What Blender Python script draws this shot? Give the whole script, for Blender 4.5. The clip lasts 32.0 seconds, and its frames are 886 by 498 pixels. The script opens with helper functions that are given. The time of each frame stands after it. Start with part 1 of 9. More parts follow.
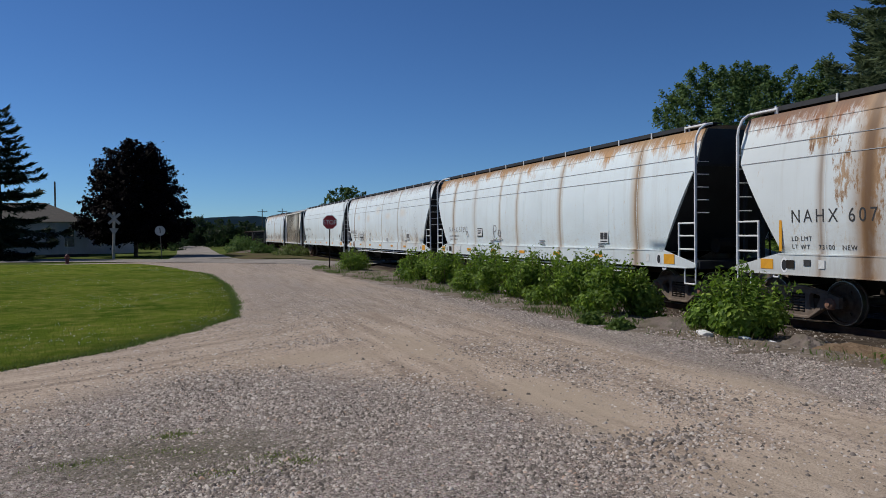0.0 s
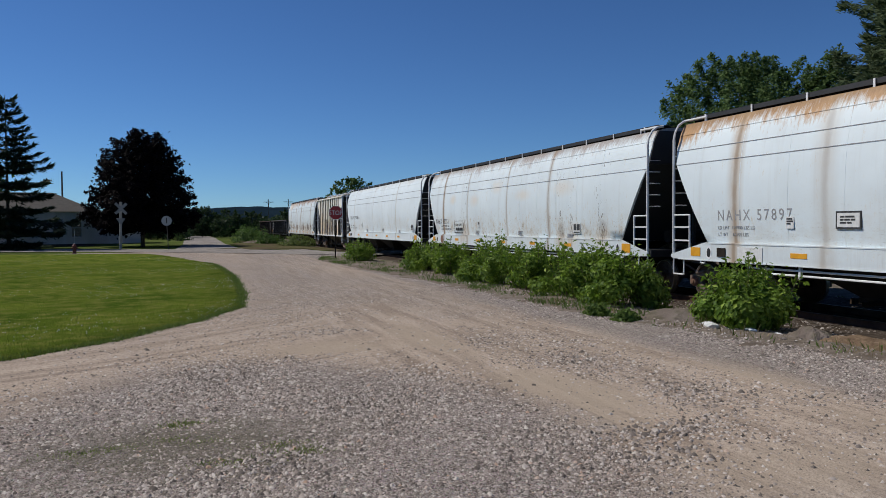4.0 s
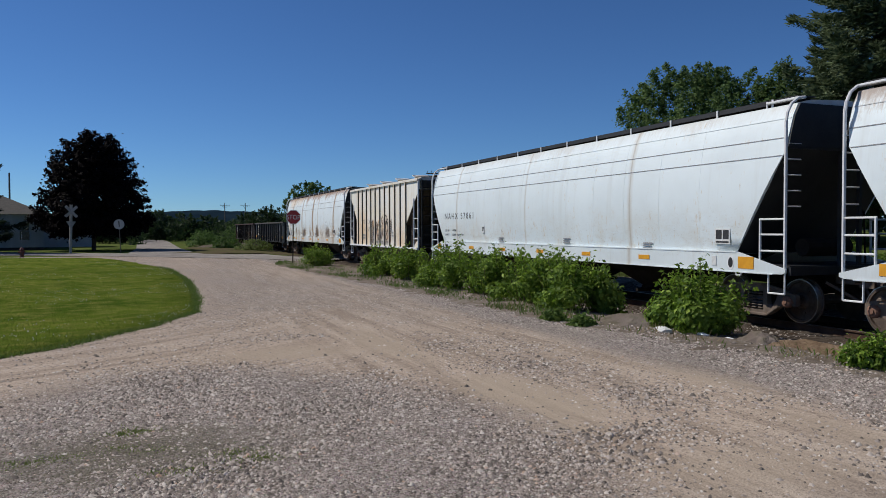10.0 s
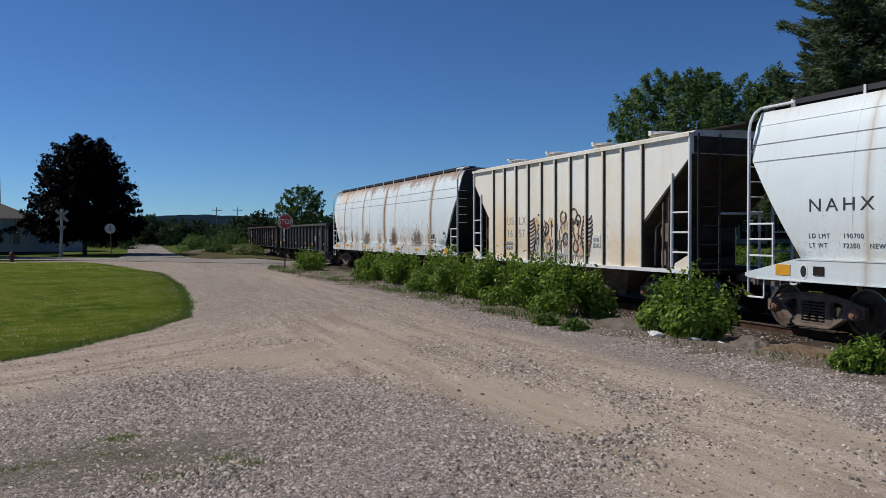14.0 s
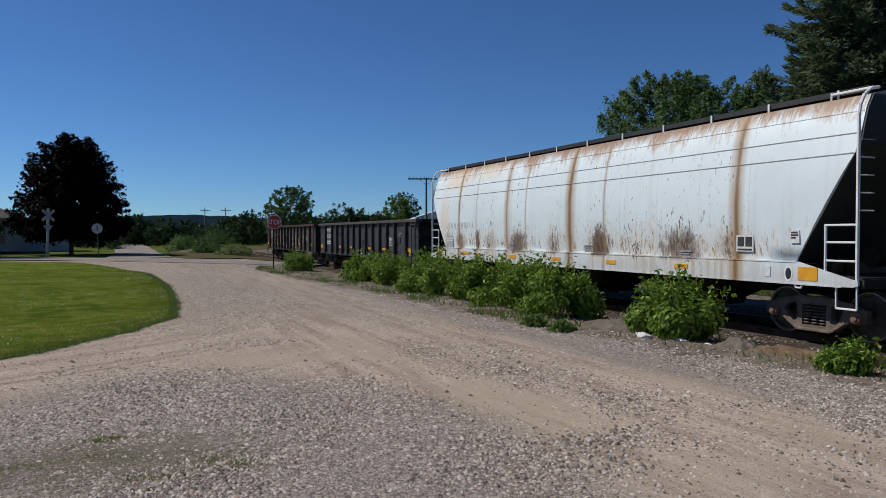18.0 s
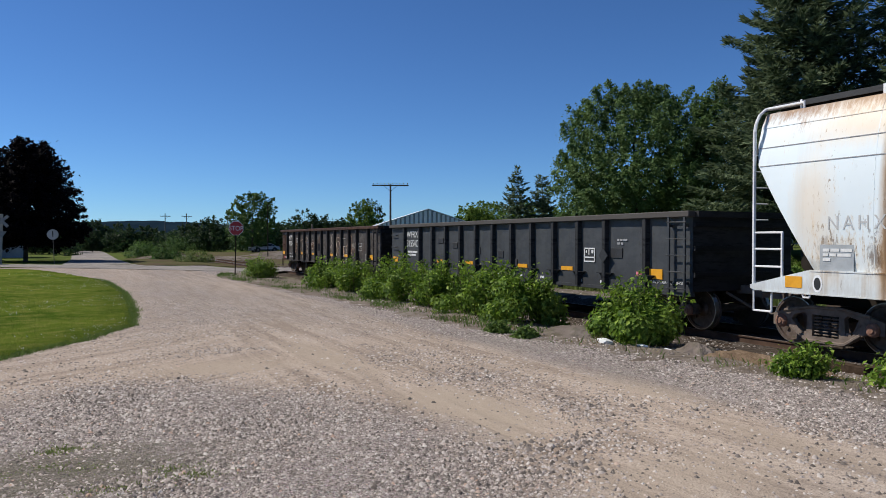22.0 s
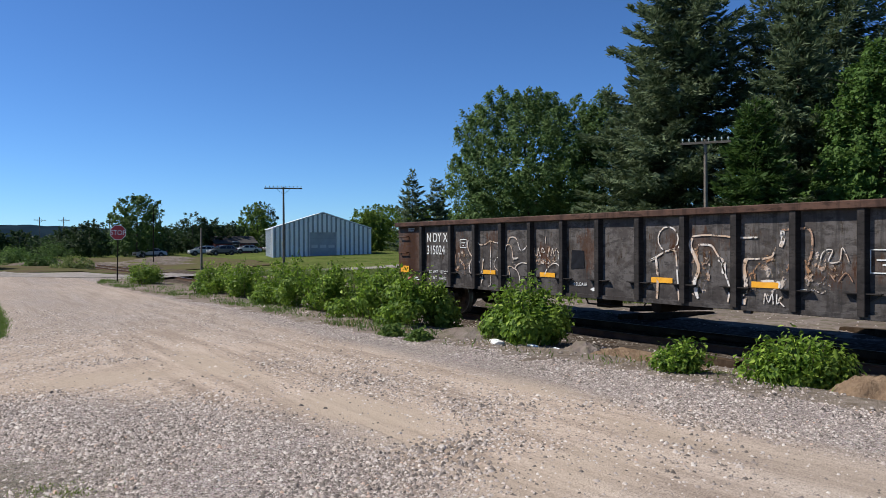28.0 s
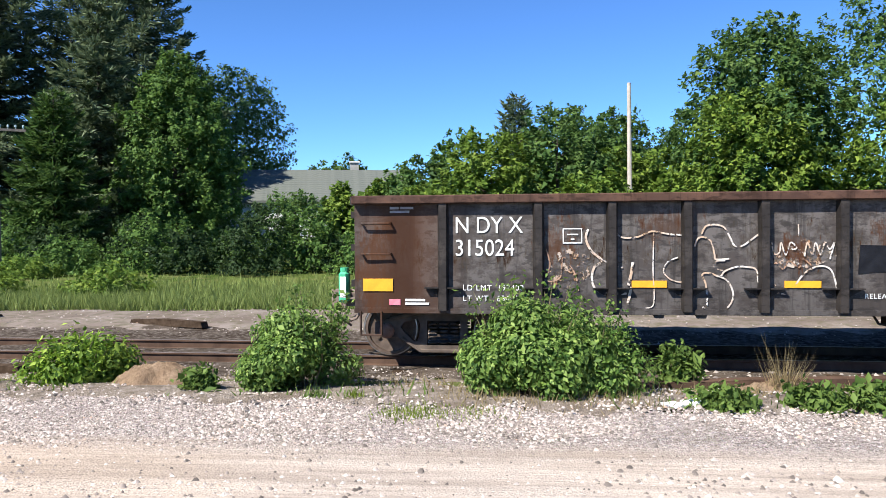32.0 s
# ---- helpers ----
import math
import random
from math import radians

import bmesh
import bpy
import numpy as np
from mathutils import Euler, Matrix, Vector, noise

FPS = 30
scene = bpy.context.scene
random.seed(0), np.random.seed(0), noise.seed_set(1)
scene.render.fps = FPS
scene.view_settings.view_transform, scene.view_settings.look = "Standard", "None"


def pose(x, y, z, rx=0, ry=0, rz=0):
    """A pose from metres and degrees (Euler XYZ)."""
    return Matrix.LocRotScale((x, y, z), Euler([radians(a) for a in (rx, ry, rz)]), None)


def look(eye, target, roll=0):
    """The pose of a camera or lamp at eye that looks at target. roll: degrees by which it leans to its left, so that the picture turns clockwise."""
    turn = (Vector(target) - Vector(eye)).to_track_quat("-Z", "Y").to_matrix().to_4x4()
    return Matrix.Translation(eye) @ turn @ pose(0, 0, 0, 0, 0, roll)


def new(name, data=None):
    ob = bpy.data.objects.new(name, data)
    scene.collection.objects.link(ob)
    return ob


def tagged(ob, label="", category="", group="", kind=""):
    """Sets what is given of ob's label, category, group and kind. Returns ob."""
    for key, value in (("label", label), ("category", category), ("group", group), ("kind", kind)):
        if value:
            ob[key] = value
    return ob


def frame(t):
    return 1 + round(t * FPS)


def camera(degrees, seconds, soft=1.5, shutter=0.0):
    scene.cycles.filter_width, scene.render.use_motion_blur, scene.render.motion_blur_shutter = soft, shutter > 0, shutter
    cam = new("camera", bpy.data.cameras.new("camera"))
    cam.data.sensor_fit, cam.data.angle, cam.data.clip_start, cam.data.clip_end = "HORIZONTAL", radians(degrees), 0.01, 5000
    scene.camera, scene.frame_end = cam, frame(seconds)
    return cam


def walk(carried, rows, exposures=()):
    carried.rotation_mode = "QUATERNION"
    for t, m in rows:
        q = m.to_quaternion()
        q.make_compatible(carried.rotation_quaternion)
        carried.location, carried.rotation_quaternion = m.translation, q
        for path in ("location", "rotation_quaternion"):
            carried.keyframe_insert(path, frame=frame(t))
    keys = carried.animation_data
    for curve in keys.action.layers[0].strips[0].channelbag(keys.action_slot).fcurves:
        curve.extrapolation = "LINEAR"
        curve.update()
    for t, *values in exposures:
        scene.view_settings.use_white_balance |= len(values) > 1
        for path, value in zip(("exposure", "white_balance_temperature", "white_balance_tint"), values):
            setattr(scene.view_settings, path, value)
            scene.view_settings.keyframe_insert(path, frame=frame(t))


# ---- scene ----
EXPOSURE = [(0.0, -0.35), (9.0, -0.3), (17.0, -0.3), (20.5, -0.22), (23.0, 0.25), (24.5, 0.27), (27.0, 0.28), (28.0, 0.42), (29.0, 0.72), (30.0, 1.0), (32.0, 1.25)]
cam = camera(60.90, 32.0, soft=0.6)
EYE, ARC = 1.87, 0.372


def stand(yaw, tilt, lean):
    """The camera swings on a short arm about one fixed point."""
    a = radians(yaw)
    return pose(-math.sin(a) * ARC, math.cos(a) * ARC, EYE, 90 + tilt, lean, yaw)


PATH = [
    (0.0, stand(-19.41, -0.95, 0.74)),
    (0.5, stand(-19.61, -1.20, 0.85)),
    (1.0, stand(-19.50, -1.38, 0.73)),
    (1.5, stand(-18.99, -1.51, 0.58)),
    (2.0, stand(-19.44, -1.75, 0.56)),
    (2.5, stand(-19.15, -1.87, 0.65)),
    (3.0, stand(-18.94, -2.06, 0.55)),
    (3.5, stand(-18.89, -1.96, 0.62)),
    (4.0, stand(-18.97, -1.64, 0.58)),
    (4.5, stand(-19.16, -1.37, 0.61)),
    (6.5, stand(-20.72, -0.80, 0.80)),
    (7.0, stand(-21.02, -0.85, 0.74)),
    (7.5, stand(-21.23, -1.02, 0.66)),
    (8.0, stand(-21.22, -1.02, 0.58)),
    (8.5, stand(-21.27, -1.04, 0.35)),
    (9.0, stand(-21.47, -1.12, 0.34)),
    (9.5, stand(-21.79, -1.27, 0.35)),
    (10.0, stand(-22.08, -1.27, 0.28)),
    (10.5, stand(-22.42, -1.22, 0.27)),
    (11.0, stand(-22.57, -1.32, 0.19)),
    (11.5, stand(-22.59, -1.28, 0.17)),
    (12.0, stand(-22.74, -1.30, 0.20)),
    (12.5, stand(-22.25, -1.19, 0.21)),
    (13.0, stand(-22.45, -1.04, 0.28)),
    (13.5, stand(-22.60, -0.90, 0.26)),
    (14.0, stand(-22.65, -0.93, 0.26)),
    (14.5, stand(-22.83, -0.97, 0.30)),
    (16.5, stand(-22.97, -0.64, 0.13)),
    (17.0, stand(-23.03, -0.64, 0.07)),
    (17.5, stand(-23.24, -0.76, 0.07)),
    (18.0, stand(-23.47, -0.85, 0.06)),
    (18.5, stand(-23.67, -0.91, 0.13)),
    (19.0, stand(-23.89, -0.98, 0.14)),
    (19.5, stand(-23.97, -1.04, 0.22)),
    (20.0, stand(-24.16, -0.88, 0.23)),
    (20.5, stand(-24.45, -0.68, 0.27)),
    (21.0, stand(-24.92, -0.61, 0.27)),
    (21.5, stand(-25.52, -0.45, 0.18)),
    (22.0, stand(-26.18, -0.35, 0.00)),
    (22.5, stand(-26.84, -0.33, 0.04)),
    (23.0, stand(-27.35, -0.36, -0.01)),
    (23.5, stand(-27.76, -0.38, 0.18)),
    (24.0, stand(-28.02, -0.29, 0.23)),
    (24.5, stand(-28.29, -0.30, 0.36)),
    (26.5, stand(-29.20, -0.41, 0.51)),
    (27.0, stand(-29.45, -0.30, 0.52)),
    (27.5, stand(-30.65, -0.22, 0.40)),
    (28.0, stand(-34.08, -0.12, 0.37)),
    (28.5, stand(-38.03, -0.16, 0.32)),
    (29.0, stand(-41.75, -0.16, 0.17)),
    (29.5, stand(-47.24, -0.23, 0.14)),
    (30.0, stand(-52.32, -0.14, 0.21)),
    (30.5, stand(-57.76, -0.15, 0.34)),
    (31.0, stand(-66.44, -0.24, 0.37)),
    (31.5, stand(-75.48, -0.43, 0.39)),
    (32.0, stand(-83.44, -0.84, 0.58)),
]
walk(cam, PATH, exposures=EXPOSURE)

# ---- light ----
SUN_TURN, SUN_HIGH = 50, 47          # degrees from +y towards -x, degrees above the horizon
world = bpy.data.worlds.new("sky")
scene.world = world
world.use_nodes = True
sky = world.node_tree.nodes.new("ShaderNodeTexSky")
sky.sky_type, sky.sun_disc = "NISHITA", False
sky.sun_elevation, sky.sun_rotation = radians(SUN_HIGH), radians(-SUN_TURN)
sky.altitude, sky.air_density, sky.dust_density, sky.ozone_density = 300, 0.8, 0.0, 5.0
deep = world.node_tree.nodes.new("ShaderNodeGamma")
deep.inputs[1].default_value = 1.1
world.node_tree.links.new(sky.outputs[0], deep.inputs[0])
tint = world.node_tree.nodes.new("ShaderNodeMix")
tint.data_type, tint.blend_type = "RGBA", "MULTIPLY"
tint.inputs[0].default_value, tint.inputs[7].default_value = 1.0, (0.70, 0.97, 1.23, 1.0)
world.node_tree.links.new(deep.outputs[0], tint.inputs[6])
world.node_tree.links.new(tint.outputs[2], world.node_tree.nodes["Background"].inputs[0])
world.node_tree.nodes["Background"].inputs[1].default_value = 0.066
sun = new("sun", bpy.data.lights.new("sun", "SUN"))
sun.data.energy, sun.data.angle, sun.data.color = 4.9, radians(0.53), (1.0, 0.94, 0.85)
sa, sh = radians(SUN_TURN), radians(SUN_HIGH)
sun.matrix_world = look((0, 0, 50), (math.sin(sa) * math.cos(sh), -math.cos(sa) * math.cos(sh), 50 - math.sin(sh)))


# ---- materials ----
def tree_of(name):
    m = bpy.data.materials.new(name)
    m.use_nodes = True
    return m, m.node_tree, m.node_tree.nodes["Principled BSDF"]


def node(nt, kind, ins=(), **attrs):
    n = nt.nodes.new("ShaderNode" + kind)
    for k, v in attrs.items():
        if k == "data_type":
            n.data_type = v
        elif k == "operation":
            n.operation = v
        elif k == "blend_type":
            n.blend_type = v
        elif k == "noise_dimensions":
            n.noise_dimensions = v
        elif k == "feature":
            n.feature = v
        elif k == "clamp" and kind == "Math":
            n.use_clamp = v
    for k, v in dict(ins).items():
        if isinstance(v, bpy.types.NodeSocket):
            nt.links.new(v, n.inputs[k])
        else:
            n.inputs[k].default_value = v
    return n


def col(c):
    return (c[0], c[1], c[2], 1.0)


def noise_of(nt, vec, scale, detail=4.0, rough=0.6):
    return node(nt, "TexNoise", {"Vector": vec, "Scale": scale, "Detail": detail, "Roughness": rough}).outputs["Fac"]


def ramp(nt, fac, stops):
    n = nt.nodes.new("ShaderNodeValToRGB")
    nt.links.new(fac, n.inputs[0])
    e = n.color_ramp.elements
    while len(e) < len(stops):
        e.new(0.5)
    for el, (p, c) in zip(e, stops):
        el.position, el.color = p, col(c) if len(c) == 3 else c
    return n.outputs[0]


def grey(nt, fac, lo, hi):
    return node(nt, "MapRange", {0: fac, 1: lo, 2: hi, 3: 0.0, 4: 1.0}, clamp=True).outputs[0]


def math_of(nt, op, a, b=0.0, clamp=False):
    return node(nt, "Math", {0: a, 1: b}, operation=op, clamp=clamp).outputs[0]


def mix(nt, fac, a, b, how="MIX"):
    n = node(nt, "Mix", {}, data_type="RGBA", blend_type=how)
    for k, v in ((0, fac), (6, a), (7, b)):
        if isinstance(v, bpy.types.NodeSocket):
            nt.links.new(v, n.inputs[k])
        else:
            n.inputs[k].default_value = v if k == 0 else col(v)
    return n.outputs[2]


def coords(nt, how="Object"):
    return nt.nodes.new("ShaderNodeTexCoord").outputs[how]


def stretched(nt, vec, sx, sy, sz, turn=0.0, shift=(0, 0, 0)):
    n = node(nt, "Mapping", {"Vector": vec, "Scale": (sx, sy, sz), "Rotation": (0, 0, radians(turn)), "Location": shift})
    return n.outputs[0]


def bumped(nt, bsdf, height, strength, distance):
    b = node(nt, "Bump", {"Height": height, "Strength": strength, "Distance": distance})
    nt.links.new(b.outputs[0], bsdf.inputs["Normal"])


def surface(name, dark, light, scale=3.0, fine=60.0, rough=0.7, metal=0.0, bump=0.3, dist=0.01, vary=0.0, spec=0.5):
    """A plain worn surface: broad patches, fine grain, a little relief."""
    m, nt, b = tree_of(name)
    p = coords(nt)
    broad, grain = noise_of(nt, p, scale), noise_of(nt, p, fine, 3.0)
    c = mix(nt, grey(nt, broad, 0.3, 0.7), dark, light)
    c = mix(nt, math_of(nt, "MULTIPLY", grain, 0.35), c, [v * 0.55 for v in dark])
    if vary:
        rnd = nt.nodes.new("ShaderNodeObjectInfo").outputs["Random"]
        c = mix(nt, math_of(nt, "MULTIPLY", rnd, vary), c, [v * 0.4 for v in dark])
    nt.links.new(c, b.inputs["Base Color"])
    nt.links.new(grey(nt, math_of(nt, "ADD", math_of(nt, "MULTIPLY", grain, 0.25), rough - 0.12), 0.0, 1.0), b.inputs["Roughness"])
    b.inputs["Metallic"].default_value = metal
    b.inputs["Specular IOR Level"].default_value = spec
    bumped(nt, b, grain, bump, dist)
    return m


def leaf_stuff(name, dark, light, fresh=None, through_it=0.35):
    """Leaves: each clump a shade of its own, some light passes through."""
    m, nt, b = tree_of(name)
    isl = nt.nodes.new("ShaderNodeNewGeometry").outputs["Random Per Island"]
    broad = noise_of(nt, coords(nt), 0.6, 3.0)
    c = mix(nt, isl, dark, light)
    if fresh:
        c = mix(nt, grey(nt, broad, 0.45, 0.65), c, mix_val(dark, fresh))
        c = mix(nt, grey(nt, isl, 0.8, 0.95), c, fresh)
    nt.links.new(c, b.inputs["Base Color"])
    b.inputs["Roughness"].default_value = 0.6
    b.inputs["Specular IOR Level"].default_value = (0.24 if name in ("leaf_bush", "leaf_pale") else 0.15) if max(light) > 0.02 else 0.03
    t = node(nt, "BsdfTranslucent", {})
    nt.links.new(mix(nt, 0.5, c, light), t.inputs[0])
    s = node(nt, "MixShader", {0: through_it})
    nt.links.new(b.outputs[0], s.inputs[1])
    nt.links.new(t.outputs[0], s.inputs[2])
    nt.links.new(s.outputs[0], nt.nodes["Material Output"].inputs[0])
    return m


def mix_val(a, b):
    return [(x + y) / 2 for x, y in zip(a, b)]


def car_paint(name, base, grime, rust, bands=(), top=0.5, low=0.3, blotch=0.3, tint=None, seed=0.0, rough=0.55, spots=(), mottle=None, vary=0.0, dust=0.0, smears=(), stains=(), scuffs=1.0):
    """Freight-car paint: chalked colour, grime that runs down, rust from the roof edge, rust patches low on the side
    (spots: place, half width, strength of the dark core), and brown runs at given places along the car (bands: place, half width, strength)."""
    m, nt, b = tree_of(name)
    p = coords(nt)
    xyz = node(nt, "SeparateXYZ", {0: p})
    y, z = xyz.outputs[1], xyz.outputs[2]
    broad = noise_of(nt, stretched(nt, p, 0.5, 0.5, 0.5, shift=(seed, seed, 0)), 1.0, 4)
    c = mix(nt, grey(nt, broad, 0.35, 0.7), base, tint or [v * 0.9 for v in base])
    if vary:
        rnd = nt.nodes.new("ShaderNodeObjectInfo").outputs["Random"]
        c = mix(nt, math_of(nt, "MULTIPLY", rnd, vary), c, [v * 0.35 for v in base])
    if mottle:
        mo = noise_of(nt, stretched(nt, p, 1.0, 1.3, 2.0, shift=(0, seed * 2, 0)), 1.4, 8, 0.72)
        c = mix(nt, grey(nt, mo, 0.45, 0.55), c, mottle)
        scuff = noise_of(nt, stretched(nt, p, 1.0, 2.5, 7.0, shift=(0, seed, 3)), 1.6, 6, 0.7)
        c = mix(nt, math_of(nt, "MULTIPLY", grey(nt, scuff, 0.53, 0.61), 0.8 * scuffs), c, [v * 0.3 for v in mottle])
    if mottle:
        streak = noise_of(nt, stretched(nt, p, 1.0, 7.0, 0.5, shift=(0, seed, 5)), 1.0, 7, 0.7)
        c = mix(nt, math_of(nt, "MULTIPLY", grey(nt, streak, 0.52, 0.62), 0.65 * scuffs), c, [v * 0.28 for v in mottle])
    runs = noise_of(nt, stretched(nt, p, 1.0, 3.2, 0.16, shift=(seed, seed * 3, 0)), 1.0, 5, 0.65)
    c = mix(nt, math_of(nt, "MULTIPLY", grey(nt, runs, 0.54, 0.80), 0.22), c, grime)
    fine = noise_of(nt, stretched(nt, p, 1.0, 17.0, 4.2, shift=(0, seed, 0)), 1.0, 7, 0.75)
    # rust that starts at the roof edge and thins out downwards
    fall = grey(nt, z, 3.0, 4.25)
    fr = noise_of(nt, stretched(nt, p, 1.0, 1.1, 0.5, shift=(0, seed * 5, seed)), 1.0, 6, 0.7)
    mask = grey(nt, math_of(nt, "ADD", math_of(nt, "ADD", math_of(nt, "MULTIPLY", fr, 0.7), math_of(nt, "MULTIPLY", fine, 0.3)), math_of(nt, "MULTIPLY", fall, 0.36)), 0.83 - 0.12 * top, 0.94 - 0.12 * top)
    mask = math_of(nt, "MULTIPLY", math_of(nt, "MULTIPLY", mask, min(1.0, top * 1.5)), grey(nt, fall, 0.0, 0.45))
    c = mix(nt, mask, c, rust)
    edge = math_of(nt, "MULTIPLY", grey(nt, math_of(nt, "ADD", z, math_of(nt, "MULTIPLY", fine, 0.5)), 4.26, 4.5), min(1.0, top * 1.4))
    c = mix(nt, edge, c, [v * 0.55 for v in rust])
    # patches low down with drips
    bl = noise_of(nt, stretched(nt, p, 1.0, 5.0, 2.3, shift=(0, seed * 7, 0)), 1.0, 9, 0.75)
    both = math_of(nt, "ADD", math_of(nt, "MULTIPLY", bl, 0.5), math_of(nt, "MULTIPLY", fine, 0.5))
    zone = math_of(nt, "MULTIPLY", grey(nt, z, 1.25, 1.55), grey(nt, math_of(nt, "ADD", z, math_of(nt, "MULTIPLY", fine, 0.6)), 2.95, 2.0))
    reach = math_of(nt, "MULTIPLY", zone, 0.11 * blotch)
    level = math_of(nt, "ADD", both, reach)
    c = mix(nt, math_of(nt, "MULTIPLY", grey(nt, level, 0.575, 0.66), 0.7), c, [k * max(base) for k in (0.70, 0.55, 0.36)])
    deep = [0.15 * v + 0.7 * g for v, g in zip(rust, [0.075 * max(base), 0.050 * max(base), 0.036 * max(base)])]
    pit = noise_of(nt, stretched(nt, p, 1.0, 16.0, 9.0, shift=(0, seed * 2, 4)), 1.0, 6, 0.75)
    c = mix(nt, math_of(nt, "MULTIPLY", grey(nt, level, 0.638, 0.675), 0.92), c, mix(nt, grey(nt, pit, 0.54, 0.72), deep, [0.42 * v + 0.03 * max(base) for v in rust]))
    c = mix(nt, math_of(nt, "MULTIPLY", grey(nt, pit, 0.57, 0.62), math_of(nt, "MULTIPLY", grey(nt, level, 0.62, 0.66), 0.4)), c, [k * max(base) for k in (0.8, 0.62, 0.4)])
    # rust patches: a tan haze, upright flecks, a dark core and drips over the sill
    if spots:
        fleck = noise_of(nt, stretched(nt, p, 1.0, 15.0, 5.0, shift=(0, seed * 3, 2)), 1.0, 5, 0.6)
        drip = noise_of(nt, stretched(nt, p, 1.0, 9.0, 0.25, shift=(0, seed, 7)), 1.0, 4, 0.6)
        ragged = math_of(nt, "SUBTRACT", math_of(nt, "ADD", math_of(nt, "MULTIPLY", bl, 0.7), math_of(nt, "MULTIPLY", fleck, 0.3)), 0.5)
        high_band = math_of(nt, "MULTIPLY", grey(nt, z, 1.28, 1.5), grey(nt, math_of(nt, "ADD", z, math_of(nt, "MULTIPLY", fr, 1.2)), 3.2, 2.2))
        for place, wide, core in spots:
            side = math_of(nt, "ABSOLUTE", math_of(nt, "SUBTRACT", y, place))
            near = grey(nt, math_of(nt, "ADD", side, math_of(nt, "MULTIPLY", ragged, wide * 1.6)), wide * 1.1, wide * 0.1)
            haze = math_of(nt, "MULTIPLY", math_of(nt, "MULTIPLY", near, grey(nt, z, 2.15, 1.45)), grey(nt, z, 1.05, 1.3))
            c = mix(nt, math_of(nt, "MULTIPLY", haze, 0.42), c, [k * max(base) for k in (0.80, 0.62, 0.43)])
            pour = math_of(nt, "MULTIPLY", math_of(nt, "MULTIPLY", near, grey(nt, z, 1.5, 1.3)), grey(nt, drip, 0.5, 0.62))
            c = mix(nt, math_of(nt, "MULTIPLY", pour, 0.6), c, [k * max(base) for k in (0.52, 0.36, 0.19)])
            marks = grey(nt, math_of(nt, "ADD", fleck, math_of(nt, "MULTIPLY", math_of(nt, "MULTIPLY", near, high_band), 0.13)), 0.638, 0.664)
            c = mix(nt, math_of(nt, "MULTIPLY", math_of(nt, "MULTIPLY", marks, near), 0.85), c, mix(nt, grey(nt, pit, 0.5, 0.65), deep, [0.32 * v for v in rust]))
            if core:
                v = math_of(nt, "DIVIDE", math_of(nt, "SUBTRACT", z, 1.62), 0.30 + 0.25 * core)
                u = math_of(nt, "DIVIDE", side, wide * 0.55)
                d = math_of(nt, "ADD", math_of(nt, "SQRT", math_of(nt, "ADD", math_of(nt, "MULTIPLY", u, u), math_of(nt, "MULTIPLY", v, v))), math_of(nt, "MULTIPLY", ragged, 4.5))
                dark = math_of(nt, "MULTIPLY", math_of(nt, "MULTIPLY", grey(nt, d, 0.95, 0.55), core), grey(nt, z, 1.3, 1.4))
                c = mix(nt, math_of(nt, "MULTIPLY", dark, 0.9), c, mix(nt, grey(nt, pit, 0.5, 0.66), deep, [0.38 * v for v in rust]))
    # grime at the sill
    sill = grey(nt, math_of(nt, "ADD", z, math_of(nt, "MULTIPLY", fine, 0.9)), 1.95, 1.35)
    c = mix(nt, math_of(nt, "MULTIPLY", sill, low), c, grime)
    if dust:
        # dirt thrown up on the lower half, with fine level scratches
        cloud = noise_of(nt, stretched(nt, p, 1.0, 0.8, 1.1, shift=(0, seed * 4, 1)), 1.0, 7, 0.7)
        scratch = noise_of(nt, stretched(nt, p, 1.0, 9.0, 26.0, shift=(0, seed, 2)), 1.0, 6, 0.8)
        lowz = math_of(nt, "MULTIPLY", grey(nt, z, 2.55, 1.55), grey(nt, z, 1.2, 1.42))
        f = math_of(nt, "MULTIPLY", lowz, grey(nt, math_of(nt, "ADD", math_of(nt, "MULTIPLY", cloud, 0.72), math_of(nt, "MULTIPLY", scratch, 0.28)), 0.44, 0.62))
        c = mix(nt, math_of(nt, "MULTIPLY", f, dust), c, [0.62 * v for v in (max(base), max(base) * 0.92, max(base) * 0.76)])
        nick = math_of(nt, "MULTIPLY", math_of(nt, "MULTIPLY", lowz, grey(nt, scratch, 0.60, 0.66)), min(1.0, dust * 1.3))
        c = mix(nt, nick, c, [0.3 * v for v in (max(base), max(base) * 0.85, max(base) * 0.66)])
    for place, high, wide, tall, force in smears:
        u = math_of(nt, "DIVIDE", math_of(nt, "SUBTRACT", y, place), wide)
        v = math_of(nt, "DIVIDE", math_of(nt, "SUBTRACT", z, high), tall)
        d = math_of(nt, "SQRT", math_of(nt, "ADD", math_of(nt, "MULTIPLY", u, u), math_of(nt, "MULTIPLY", v, v)))
        n = math_of(nt, "SUBTRACT", math_of(nt, "ADD", math_of(nt, "MULTIPLY", bl, 0.7), math_of(nt, "MULTIPLY", fine, 0.5)), 0.6)
        f = grey(nt, math_of(nt, "SUBTRACT", d, math_of(nt, "MULTIPLY", n, 6.5)), 0.80, 0.35)
        c = mix(nt, math_of(nt, "MULTIPLY", f, force), c, [0.5 * v_ + 0.5 * g for v_, g in zip(rust, [k * max(base) for k in (0.62, 0.40, 0.15)])])
        f = math_of(nt, "MULTIPLY", f, grey(nt, both, 0.52, 0.60))
        c = mix(nt, math_of(nt, "MULTIPLY", f, force), c, [0.5 * v_ for v_ in rust])
